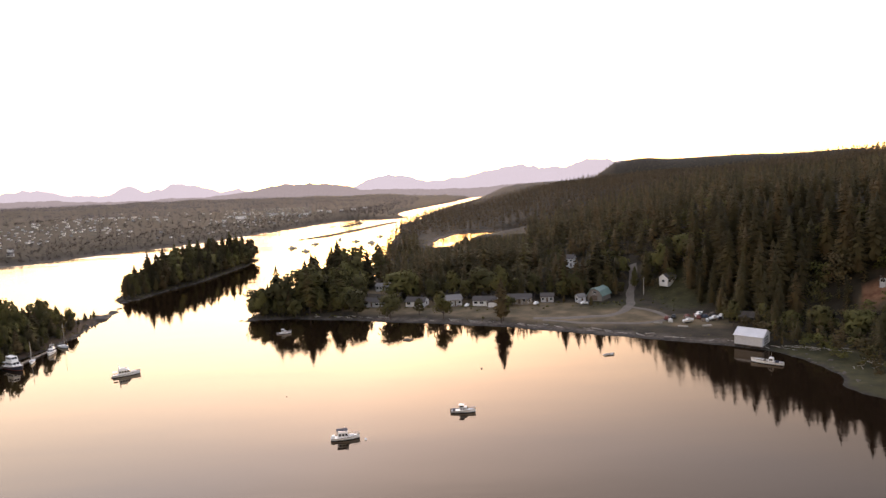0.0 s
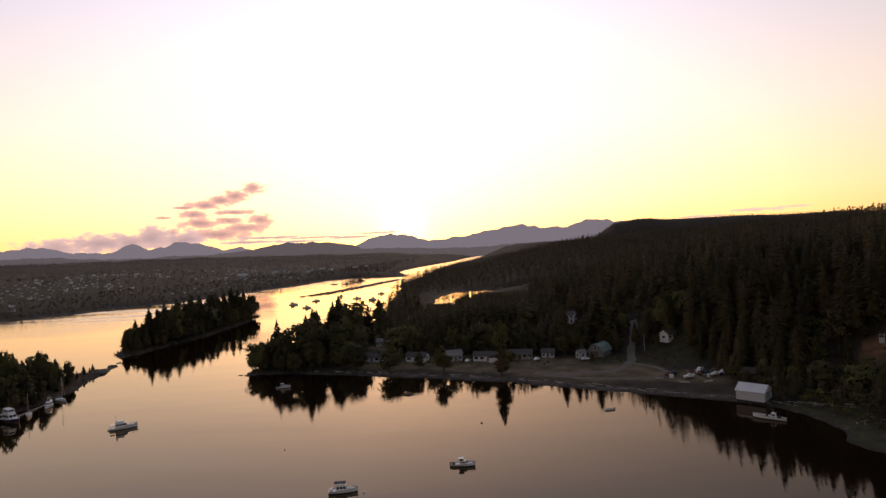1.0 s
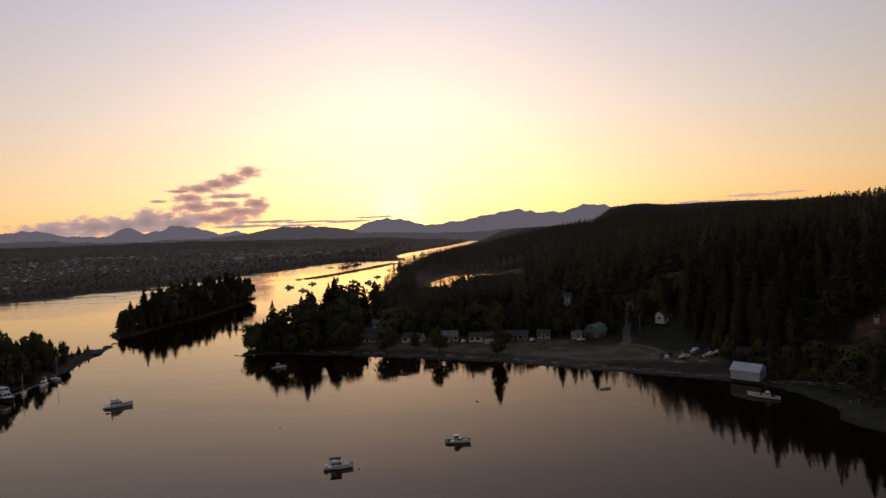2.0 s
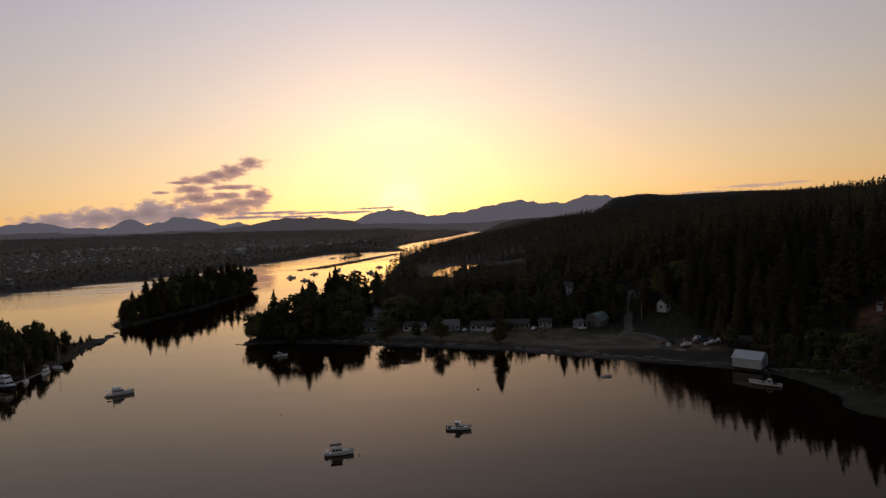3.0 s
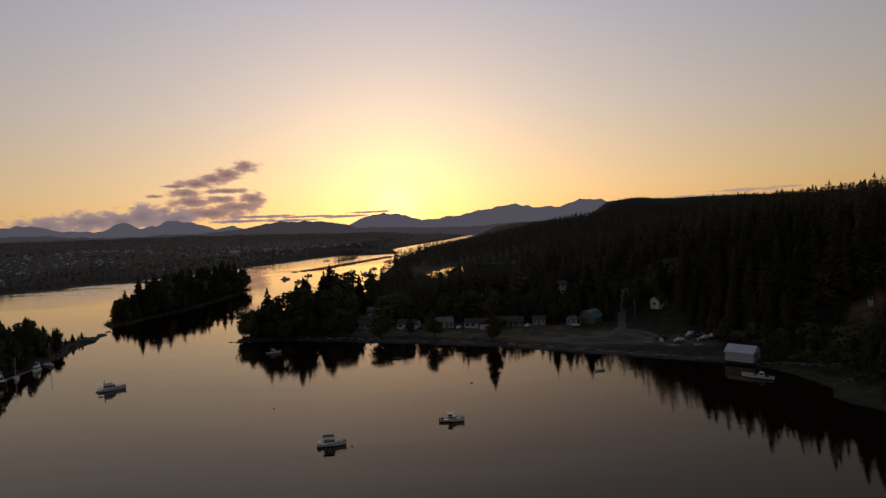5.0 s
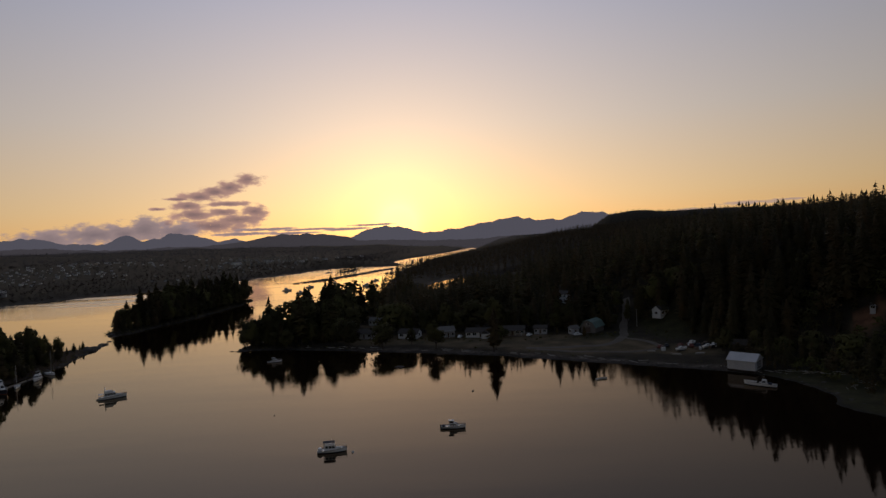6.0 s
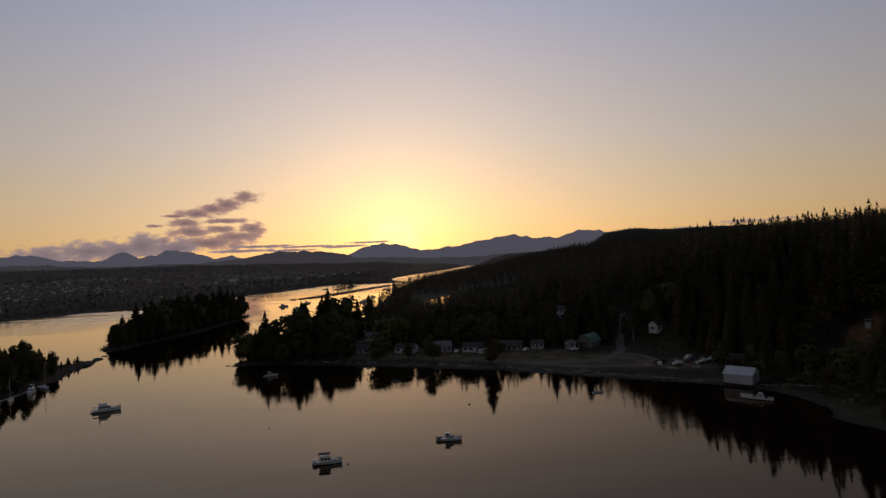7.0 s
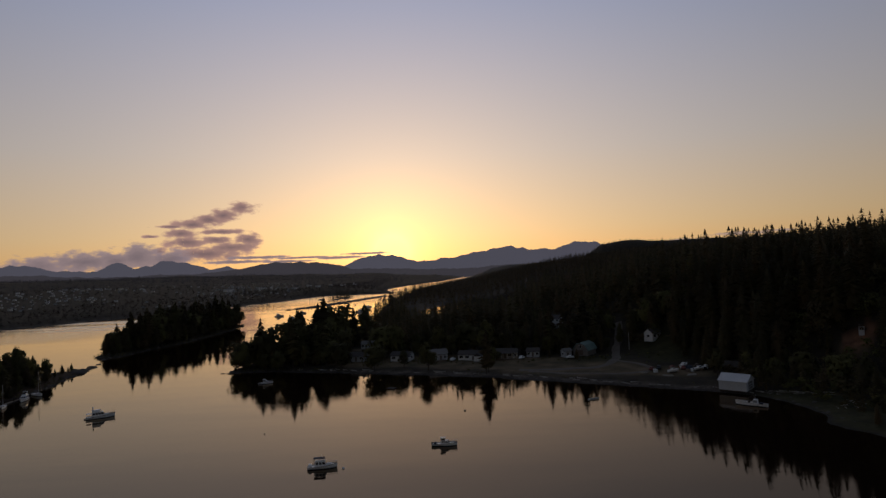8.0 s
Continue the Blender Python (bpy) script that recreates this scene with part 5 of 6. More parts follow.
def sailboat(m, L, mast, label):
    t = thing("sailing_boat", m, label, "sailboat", "boats moored at the spit")
    bm, st = hull_mesh(L, L * 0.3, L * 0.11, L * 0.05, 0.8, 0.35)
    hull = part("hull", bm, M_WHITE, t)
    part("waterline_stripe", waterline_band(st, 0.16), M_NAVY, hull, "dark waterline stripe")
    part("deck", deck_mesh(st, 0.05), M_WHITE, t)
    c = (-0.08 * L, 0.22 * L, L * 0.085, L * 0.09, L * 0.15, 0.08 * L, 0.0, 0.06)
    cab = part("cabin", cabin_mesh(*c), M_WHITE, t)
    cabin_panes(cab, *c, 2)
    z = L * 0.14
    part("mast", rod(bmesh.new(), (0.1 * L, 0, z), (0.1 * L, 0, z + mast), 0.075, 0.05, 8), M_ALU, t)
    boom = part("boom", rod(bmesh.new(), (0.1 * L, 0, z + 1.0), (-0.32 * L, 0, z + 0.9), 0.05), M_ALU, t)
    part("furled_sail", rod(bmesh.new(), (0.08 * L, 0, z + 1.15), (-0.3 * L, 0, z + 1.03), 0.13, 0.09, 8), M_CANVAS, boom, "furled sail under dark canvas")
    part("spreader", rod(bmesh.new(), (0.1 * L, -0.5, z + mast * 0.6), (0.1 * L, 0.5, z + mast * 0.6), 0.025), M_ALU, t)
    for a in ((0.5 * L, 0, L * 0.12), (-0.49 * L, 0, L * 0.1), (0.08 * L, L * 0.14, L * 0.1), (0.08 * L, -L * 0.14, L * 0.1)):
        part("stay", rod(bmesh.new(), a, (0.1 * L, 0, z + mast * 0.99), 0.012, sides=4), M_ALU, t)
    return t


cruiser("motor_yacht", pose(-119.6, 214.3, 0, 0, 0, 30), 9.0, 2, "white cabin cruiser with flybridge moored on calm water", group="boats moored in the bay")
cruiser("motor_cruiser", pose(-28.4, 147.5, 0, 0, 0, 6), 7.2, 0, "white trawler-style motor cruiser with dark canopy over its cockpit", group="boats moored in the bay")
cruiser("motor_launch", pose(2.3, 161.7, 0, 0, 0, -6), 6.7, 1, "white low motor launch with glazed helm and white hard top", group="boats moored in the bay")
far_boat = cruiser("motor_yacht", pose(-181, 706, 0, 0, 0, 20), 10.5, 2, "motor boat at anchor dark against the bright channel", group="boats anchored in the channel")
far_low = cruiser("motor_launch", pose(-154, 658, 0, 0, 0, -20), 10, 1, "low motor boat at anchor in the bright channel", group="boats anchored in the channel")
for x, y, a, src in ((-162, 745, 35, far_low), (-112, 754, 10, far_low), (-89, 724, 160, far_boat), (-88, 819, 30, far_low), (-140, 800, 80, far_low)):
    copy_thing(src, pose(x, y, 0, 0, 0, a))
big = cruiser("motor_yacht", pose(-173.2, 231.5, 0, 0, 0, -28), 12, 2, "large dark-hulled white motor yacht at the spit", M_NAVY, "boats moored at the spit")
deckhouse = part("upper_deckhouse", cabin_mesh(-2.6, 1.2, 1.25, 3.3, 5.0, 0.6, 0.2, 0.15), M_WHITE, big)
cabin_panes(deckhouse, -2.6, 1.2, 1.25, 3.3, 5.0, 0.6, 0.2, 0.15, 3)
cruiser("motor_cruiser", pose(-172.4, 252.7, 0, 0, 0, -70), 8.2, 2, "white cabin cruiser moored at the spit", group="boats moored at the spit")
sailboat(pose(-171.6, 239.4, 0, 0, 0, -60), 7.2, 8.2, "white sailing boat with bare mast at the spit")
sailboat(pose(-173.4, 263.0, 0, 0, 0, -35), 8.2, 9.8, "white sailing boat with tall bare mast by the wooded spit")
cruiser("motor_launch", pose(-75.7, 267.6, 0, 0, 0, 14), 6.4, 1, "small white motor boat anchored off the point")


def workboat(m):
    """A long open aluminium-topped workboat beside the boathouse, bow to the left."""
    t = thing("workboat", m, "long white open workboat with small wheelhouse beside the boathouse", "boat")
    L = 9.4
    bm, st = hull_mesh(L, 2.5, 1.0, 0.4, 0.82, 0.6)
    hull = part("hull", bm, M_WHITE, t)
    part("waterline_stripe", waterline_band(st, 0.22), M_NAVY, hull, "dark waterline stripe")
    part("gunwale", rail_strip(st, -0.08, 0.06, 0.05), M_ALU, hull)
    part("deck", deck_mesh(st, 0.45), M_TEAK, t)
    c = (-1.9, -0.3, 0.75, 0.4, 2.1, 0.3, 0.1, 0.08)
    cab = part("wheelhouse", cabin_mesh(*c), M_WHITE, t)
    cabin_panes(cab, *c, 2)
    part("engine_box", boxed(-3.3, -2.3, -0.5, 0.5, 0.4, 1.25, 0.06), M_CANVAS, t, "dark engine cover")
    part("mast", rod(bmesh.new(), (-1.2, 0, 2.1), (-1.2, 0, 3.9), 0.035, 0.02), M_ALU, t)
    part("net_drum", rod(bmesh.new(), (0.8, -0.7, 0.95), (0.8, 0.7, 0.95), 0.3, sides=10), M_TIMBER, t, "dark net drum")
    return t


workboat(pose(102.5, 189.9, 0, 0, 0, 140))


def dinghy(m, L, mat, label):
    t = thing("dinghy", m, label, "dinghy")
    bm, st = hull_mesh(L, L * 0.36, 0.42, 0.12, 0.8, 0.5)
    part("hull", bm, mat, t)
    part("gunwale", rail_strip(st, -0.05, 0.03, 0.02), M_TEAK, t)
    for x in (-0.25, 0.1):
        part("thwart", boxed(x * L, x * L + 0.22, -L * 0.15, L * 0.15, 0.3, 0.35), M_TEAK, t)
    return t


dinghy(pose(56.1, 208.4, 0, 0, 0, 15), 4.2, M_WHITE, "small pale rowing dinghy afloat near the beach")


def raft():
    t = thing("swimming_raft", pose(-17.7, 244, 0, 0, 0, -35), "low dark wooden swimming raft afloat", "raft")
    for i in range(9):
        part("plank", boxed(-1.7, 1.7, -1.3 + i * 0.29, -1.3 + i * 0.29 + 0.26, 0.28, 0.34, 0.01), M_TIMBER, t)
    for y in (-1.0, 0.0, 1.0):
        part("float_log", rod(bmesh.new(), (-1.8, y, 0.08), (1.8, y, 0.08), 0.24, sides=10), M_TIMBER, t)


raft()


def buoy(x, y, r, mat, label):
    t = thing("mooring_buoy", pose(x, y, 0), label, "buoy")
    bm = bmesh.new()
    bmesh.ops.create_uvsphere(bm, u_segments=14, v_segments=9, radius=r)
    part("float", bm, mat, t, smooth=True)
    part("ring", rod(bmesh.new(), (0, 0, r * 0.9), (0, 0, r * 1.5), r * 0.16), M_ALU, t)


buoy(-23.1, 146.5, 0.36, M_WHITE, "round white mooring buoy beside a cruiser")
buoy(10.0, 200.1, 0.36, M_PAINT_DARK, "small dark mooring buoy on open water")
buoy(-52.3, 181.9, 0.22, M_PAINT_DARK, "tiny dark buoy on open water")


# ---- buildings ----
def gable_roof(w, d, z, rise, over, thick):
    """Two roof slabs with overhang; the ridge runs along x."""
    h = d / 2 + over
    k = rise / (d / 2)
    lo = z - over * k
    return prism(bmesh.new(), [(-h, lo), (0, z + rise), (h, lo), (h, lo + thick), (0, z + rise + thick), (-h, lo + thick)], -w / 2 - over, w / 2 + over)


def gable_body(w, d, z, rise):
    return prism(bmesh.new(), [(-d / 2, -1.2), (d / 2, -1.2), (d / 2, z), (0, z + rise - 0.02), (-d / 2, z)], -w / 2, w / 2)


def window_at(parent, x, y, z, w, h, face):
    """A framed window proud of a wall; face: -y, +x or -x."""
    def put(name, a0, a1, z0, z1, out, mat, par):
        if face == "-y":
            return part(name, boxed(x + a0, x + a1, y - out, y + 0.05, z + z0, z + z1), mat, par)
        s = 1 if face == "+x" else -1
        e = sorted((x - s * 0.05, x + s * out))
        return part(name, boxed(e[0], e[1], y + a0, y + a1, z + z0, z + z1), mat, par)
    fr = put("window", -w / 2 - 0.08, w / 2 + 0.08, -0.08, h + 0.08, 0.05, M_WHITE, parent)
    put("pane", -w / 2, -0.03, 0, h, 0.07, M_GLASS, fr)
    put("pane", 0.03, w / 2, 0, h, 0.07, M_GLASS, fr)


def house(x, y, w, d, z, rise, yaw, wall, roof, label, chimney=True, porch=False, wing=0, wins=3, sink=0.0):
    t = thing("cottage", pose(x, y, height(x, y) + 0.15 - sink, 0, 0, yaw), label, "house", "cottages along the bay")
    body = part("wall", gable_body(w, d, z, rise), wall, t)
    part("roof", gable_roof(w, d, z, rise, 0.45, 0.16), roof, t)
    for k in range(wins):
        wx = -w / 2 + w * (k + 0.5) / wins
        if k == wins // 2:
            door = part("door", boxed(wx - 0.45, wx + 0.45, -d / 2 - 0.06, -d / 2 + 0.05, 0.05, 2.1), M_WALL_B, t)
            part("handle", boxed(wx + 0.3, wx + 0.36, -d / 2 - 0.12, -d / 2 - 0.05, 1.0, 1.08), M_ALU, door)
        else:
            window_at(body, wx, -d / 2, 0.95, min(1.9, w / wins * 0.6), 1.15, "-y")
    window_at(body, w / 2, 0, 0.95, 1.4, 1.1, "+x")
    window_at(body, -w / 2, 0, 0.95, 1.4, 1.1, "-x")
    if z > 4:
        for k in range(wins):
            window_at(body, -w / 2 + w * (k + 0.5) / wins, -d / 2, 3.4, 1.1, 1.1, "-y")
    if chimney:
        ch = part("chimney", boxed(w * 0.2, w * 0.2 + 0.7, 0.4, 1.0, z, z + rise + 0.9, 0.02), M_STONE, t, "stone chimney stack")
        part("chimney_cap", boxed(w * 0.2 - 0.06, w * 0.2 + 0.76, 0.34, 1.06, z + rise + 0.9, z + rise + 0.98), M_ROOF_D, ch)
    if porch:
        part("porch_deck", boxed(-w * 0.4, w * 0.4, -d / 2 - 2.2, -d / 2, -1.0, 0.05), M_TEAK, t, "weathered wooden porch")
        for k in range(4):
            px = -w * 0.38 + w * 0.76 * k / 3
            part("porch_post", boxed(px - 0.06, px + 0.06, -d / 2 - 2.1, -d / 2 - 1.98, 0.05, z - 0.3), M_WHITE, t)
        part("porch_roof", prism(bmesh.new(), [(-d / 2 - 2.4, z - 0.35), (-d / 2 - 0.05, z + 0.05), (-d / 2 - 0.05, z + 0.17), (-d / 2 - 2.4, z - 0.22)], -w * 0.44, w * 0.44), roof, t)
    if wing:
        part("wing", prism(bmesh.new(), [(-d / 2 - 2.6, -1.0), (-d / 2 + 0.5, -1.0), (-d / 2 + 0.5, z - 0.3), (-d / 2 - 2.6, z - 0.3)], w / 2 - wing, w / 2 - 0.2), wall, t)
        bm = bmesh.new()
        cx = w / 2 - wing / 2 - 0.1
        V = [bm.verts.new(p) for p in ((cx - wing / 2 - 0.3, -d / 2 - 2.9, z - 0.45), (cx, -d / 2 - 2.9, z + rise * 0.7), (cx + wing / 2 + 0.3, -d / 2 - 2.9, z - 0.45), (cx - wing / 2 - 0.3, 0, z - 0.45), (cx, 0, z + rise * 0.7), (cx + wing / 2 + 0.3, 0, z - 0.45))]
        bm.faces.new((V[0], V[1], V[4], V[3]))
        bm.faces.new((V[1], V[2], V[5], V[4]))
        bm.faces.new((V[0], V[2], V[1]))
        bm.faces.new((V[0], V[3], V[5], V[2]))
        bm.faces.new((V[3], V[4], V[5]))
        part("wing_roof", bm, roof, t)
    return t


house(-37.6, 360, 10.5, 6.5, 2.7, 1.5, -12, M_WALL_W, M_ROOF_L, "long low white cottage with pale roof under trees", porch=False, wins=5)
house(-39.4, 312.5, 9.5, 6, 2.6, 1.6, -20, M_WALL_G, M_ROOF_D, "grey-white beach cottage with dark shingle roof", wins=3)
house(-16.2, 308, 10.5, 6.5, 2.6, 1.8, -20, M_WALL_W, M_ROOF_D, "white cottage with grey-brown roof and side wing", wing=3.4)
house(2.0, 305, 9.0, 7.5, 3.4, 1.6, 10, M_WALL_G, M_ROOF_L, "grey cottage with pale roof and glazed front", porch=True, wins=4)
house(19.0, 300, 12.0, 6.5, 2.6, 1.7, -14, M_WALL_W, M_ROOF_D, "white cottage with dark roof and gabled wing", wing=3.6, wins=4)
house(36.4, 299.5, 12.0, 7.0, 2.9, 1.5, -12, M_WALL_T, M_ROOF_D, "tan cottage with dark roof and long porch", porch=True, wins=5)
house(50.4, 299, 6.2, 5.5, 2.6, 1.4, -14, M_WALL_G, M_ROOF_D, "small grey cottage with dark roof", chimney=False)
house(65.5, 292, 4.0, 3.4, 2.8, 1.2, 20, M_WALL_G, M_ROOF_L, "small grey garden shed with pale roof", chimney=False, wins=1)
UPPER = [(77.5, 368, 5.4, 6.0, 5.2, 1.9, -35), (109.5, 293.5, 7.6, 4.6, 3.2, 1.8, 38), (163.5, 222, 2.2, 1.8, 1.5, 0.6, 50)]
for (x, y, w, d, z, r, a), lab in zip(UPPER, ("white two-storey house half hidden among trees", "white house with dark brown roof at the wood's edge", "small grey hillside cabin above a bare clearing")):
    house(x, y, w, d, z, r, a, M_WALL_G if w < 4 else M_WALL_W, M_ROOF_D, lab, wins=2, sink=-0.3)
house(-84, 320, 5.5, 4.5, 2.5, 1.3, -10, M_WALL_B, M_ROOF_D, "small brown cabin among the trees of the point", chimney=False, wins=2)


def barn():
    """A gambrel-roofed barn of grey boards with a green metal roof, gable towards the bay."""
    t = thing("gambrel_barn", pose(75.6, 295, height(75.6, 295) + 0.2, 0, 0, -128), "grey board gambrel barn with green metal roof", "barn")
    w, d, z = 10.5, 7.6, 2.6
    g = [(-d / 2, z), (-d * 0.33, z + 2.1), (0, z + 3.3), (d * 0.33, z + 2.1), (d / 2, z)]
    body = part("wall", prism(bmesh.new(), [(-d / 2, -1.5), (d / 2, -1.5)] + g[::-1], -w / 2, w / 2), M_WALL_D, t)
    o = [(-d / 2 - 0.4, z - 0.45), (-d * 0.33, z + 2.12), (0, z + 3.32), (d * 0.33, z + 2.12), (d / 2 + 0.4, z - 0.45)]
    part("roof", prism(bmesh.new(), o + [(y * 1.02, q + 0.16) for y, q in o[::-1]], -w / 2 - 0.6, w / 2 + 0.6), M_ROOF_G, t, "green ribbed metal roof")
    part("dormer", prism(bmesh.new(), [(-d / 2 - 0.1, z + 0.2), (-0.6, z + 0.2), (-0.6, z + 2.9), (-d / 2 - 0.1, z + 2.1)], -1.8, 1.8), M_WALL_D, t)
    part("dormer_roof", prism(bmesh.new(), [(-d / 2 - 0.4, z + 2.05), (-0.4, z + 2.98), (-0.4, z + 3.12), (-d / 2 - 0.4, z + 2.2)], -2.1, 2.1), M_ROOF_G, t)
    for sx in (-1, 1):
        part("barn_door", boxed(sx * w / 2 - 0.06, sx * w / 2 + 0.06, -1.4, 1.4, 0.0, 2.4), M_WALL_B, t)
        window_at(body, sx * w / 2, 0, z + 0.9, 1.2, 1.1, "+x" if sx > 0 else "-x")
    for k in (-3.2, 0, 3.2):
        window_at(body, k, -d / 2, 1.0, 1.2, 1.1, "-y")


barn()


def boathouse():
    """A pale metal boathouse on timber piles at the water's edge."""
    t = thing("boathouse", pose(108.6, 211.1, 0, 0, 0, -44), "pale grey metal boathouse on dark timber piles", "boathouse")
    w, d, z0, z, rise = 9.3, 8.6, 1.0, 4.3, 1.9
    body = part("wall", prism(bmesh.new(), [(-d / 2, z0), (d / 2, z0), (d / 2, z), (0, z + rise), (-d / 2, z)], -w / 2, w / 2), M_SHEET, t)
    roof = part("roof", gable_roof(w, d, z, rise, 0.35, 0.12), M_ROOF_M, t, "pale galvanised metal roof")
    k = rise / (d / 2)
    for i in range(12):
        x = -w / 2 - 0.2 + (w + 0.4) * i / 11
        for s in (-1, 1):
            bm = bmesh.new()
            a, b = Vector((x, 0, z + rise + 0.14)), Vector((x, s * (d / 2 + 0.35), z - 0.35 * k + 0.14))
            rod(bm, a, b, 0.035, sides=4)
            part("roof_seam", bm, M_ROOF_M, roof)
    for i in range(10):
        x = -w / 2 + w * (i + 0.5) / 10
        part("wall_batten", boxed(x - 0.03, x + 0.03, -d / 2 - 0.035, -d / 2 + 0.01, z0 + 0.02, z - 0.12), M_SHEET, body)
    part("ridge_cap", prism(bmesh.new(), [(-0.3, z + rise + 0.02), (0, z + rise + 0.2), (0.3, z + rise + 0.02), (0, z + rise + 0.15)], -w / 2 - 0.38, w / 2 + 0.38), M_ROOF_M, roof)
    door = part("boat_door", boxed(w / 2 - 0.05, w / 2 + 0.06, -2.3, 2.3, z0 + 0.1, z - 0.2), M_ROOF_L, t, "large pale boat door")
    for i in range(4):
        part("door_rail", boxed(w / 2 + 0.05, w / 2 + 0.1, -2.3, 2.3, z0 + 0.3 + i * 0.9, z0 + 0.42 + i * 0.9), M_SHEET, door)
    part("sill_beam", boxed(-w / 2 - 0.1, w / 2 + 0.1, -d / 2 - 0.02, d / 2 + 0.02, z0 - 0.35, z0 - 0.01), M_TIMBER, t, "dark timber sill beams")
    for i in range(5):
        for s in (-1, 0, 1):
            x = -w / 2 + 0.3 + (w - 0.6) * i / 4
            part("pile", rod(bmesh.new(), (x, s * (d / 2 - 0.3), -4.5), (x, s * (d / 2 - 0.3), z0 - 0.3), 0.16, sides=8), M_TIMBER, t)


boathouse()
house(118.6, 238.5, 9.0, 6.0, 2.4, 1.7, -30, M_TIMBER, M_TIMBER, "low dark brown shed with dark roof behind the boathouse", chimney=False, wins=1)


# ---- the yard beside the boathouse ----
def car(x, y, yaw, mat, label):
    t = thing("parked_car", pose(x, y, height(x, y) + 0.08, 0, 0, yaw), label, "car", "vehicles in the yard")
    bm = prism(bmesh.new(), [(-2.15, 0.35), (2.15, 0.35), (2.2, 0.7), (1.95, 0.9), (1.0, 0.98), (-1.9, 1.0), (-2.2, 0.85)], -0.85, 0.85)
    bmesh.ops.rotate(bm, verts=bm.verts, cent=(0, 0, 0), matrix=Matrix.Rotation(radians(-90), 3, "Z"))
    bmesh.ops.bevel(bm, geom=list(bm.edges), offset=0.06, segments=2, affect="EDGES")
    part("body", bm, mat, t)
    cab = part("cabin", cabin_mesh(-1.7, 1.1, 0.78, 0.95, 1.48, 0.7, 0.45, 0.18), mat, t)
    cabin_panes(cab, -1.7, 1.1, 0.78, 0.95, 1.48, 0.7, 0.45, 0.18, 2)
    for sx in (-1.35, 1.35):
        for sy in (-0.82, 0.82):
            wh = part("wheel", rod(bmesh.new(), (sx, sy - 0.1, 0.33), (sx, sy + 0.1, 0.33), 0.33, sides=16), M_RUBBER, t)
            part("rim", rod(bmesh.new(), (sx, sy - 0.11, 0.33), (sx, sy + 0.11, 0.33), 0.2, sides=12), M_ALU, wh)
    for sy in (-0.6, 0.6):
        part("headlight", boxed(2.12, 2.24, sy - 0.15, sy + 0.15, 0.6, 0.75, 0.02), M_GLASS, t)


car(92.5, 250, 60, M_PAINT_RED, "faded red car parked on the gravel")
car(96.0, 251.5, 66, M_PAINT_DARK, "dark car parked in the yard")
car(104.5, 246.5, 70, M_PAINT_RED, "red car parked between boats")
car(26.0, 291.0, -20, M_PAINT_DARK, "dark car parked before a cottage")
car(43.5, 292.0, 60, M_WHITE, "white car parked before a cottage")
car(66.5, 286.5, 10, M_WHITE, "white van parked beside a shed")
car(9.5, 298.0, 70, M_WHITE, "small white car parked between cottages")


def beached(x, y, yaw, L, mat, label):
    """A boat ashore on a cradle."""
    t = thing("beached_boat", pose(x, y, height(x, y) + 0.75, 0, 0, yaw), label, "boat", "boats laid up in the yard")
    bm, st = hull_mesh(L, L * 0.34, L * 0.13, L * 0.08)
    part("hull", bm, mat, t)
    part("deck", deck_mesh(st, 0.1), M_WHITE, t)
    c = (-0.2 * L, 0.2 * L, L * 0.12, L * 0.1, L * 0.24, 0.1 * L, 0.02, 0.08)
    cab = part("cabin", cabin_mesh(*c), M_WHITE, t)
    cabin_panes(cab, *c, 2)
    cr = part("cradle", boxed(-0.35 * L, 0.3 * L, -0.1, 0.1, -0.95, -L * 0.06), M_TIMBER, t, "timber cradle")
    for sx in (-0.25, 0.2):
        part("cradle_beam", boxed(sx * L - 0.1, sx * L + 0.1, -0.8, 0.8, -0.9, -0.35), M_TIMBER, cr)


beached(98.6, 242.4, 12, 4.8, M_WHITE, "white boat laid up ashore")
beached(106.2, 250.0, 40, 5.6, M_SHEET, "weathered grey cabin boat on a timber cradle")
beached(110.0, 243.5, 18, 5.0, M_WHITE, "small white boat laid up in the yard")
beached(113.5, 245.5, 50, 5.0, M_NAVY, "dark blue boat laid up in the yard")


def stack(x, y, yaw, mat, n, size, label):
    """A pile of timbers."""
    rng = np.random.RandomState(int(x * 7))
    t = thing("timber_stack", pose(x, y, height(x, y), 0, 0, yaw), label, "timber")
    for i in range(n):
        row, col = divmod(i, 4)
        part("board", boxed(-size / 2 + rng.uniform(-0.3, 0.3), size / 2 + rng.uniform(-0.3, 0.3), col * 0.35 - 0.7, col * 0.35 - 0.4, row * 0.26 + 0.02, row * 0.26 + 0.25, 0.02), mat, t)


stack(101.5, 247.0, 20, M_TEAK, 10, 4.0, "stack of weathered timber in the yard")
stack(94.0, 236.5, -25, M_DRIFT, 7, 3.6, "pale timber stacked on the beach edge")
stack(103.0, 235.0, 10, M_DRIFT, 8, 3.4, "pale timber stacked near the boathouse")
stack(86.5, 243.5, -20, M_DRIFT, 6, 3.0, "pale boards piled on the grass bank")


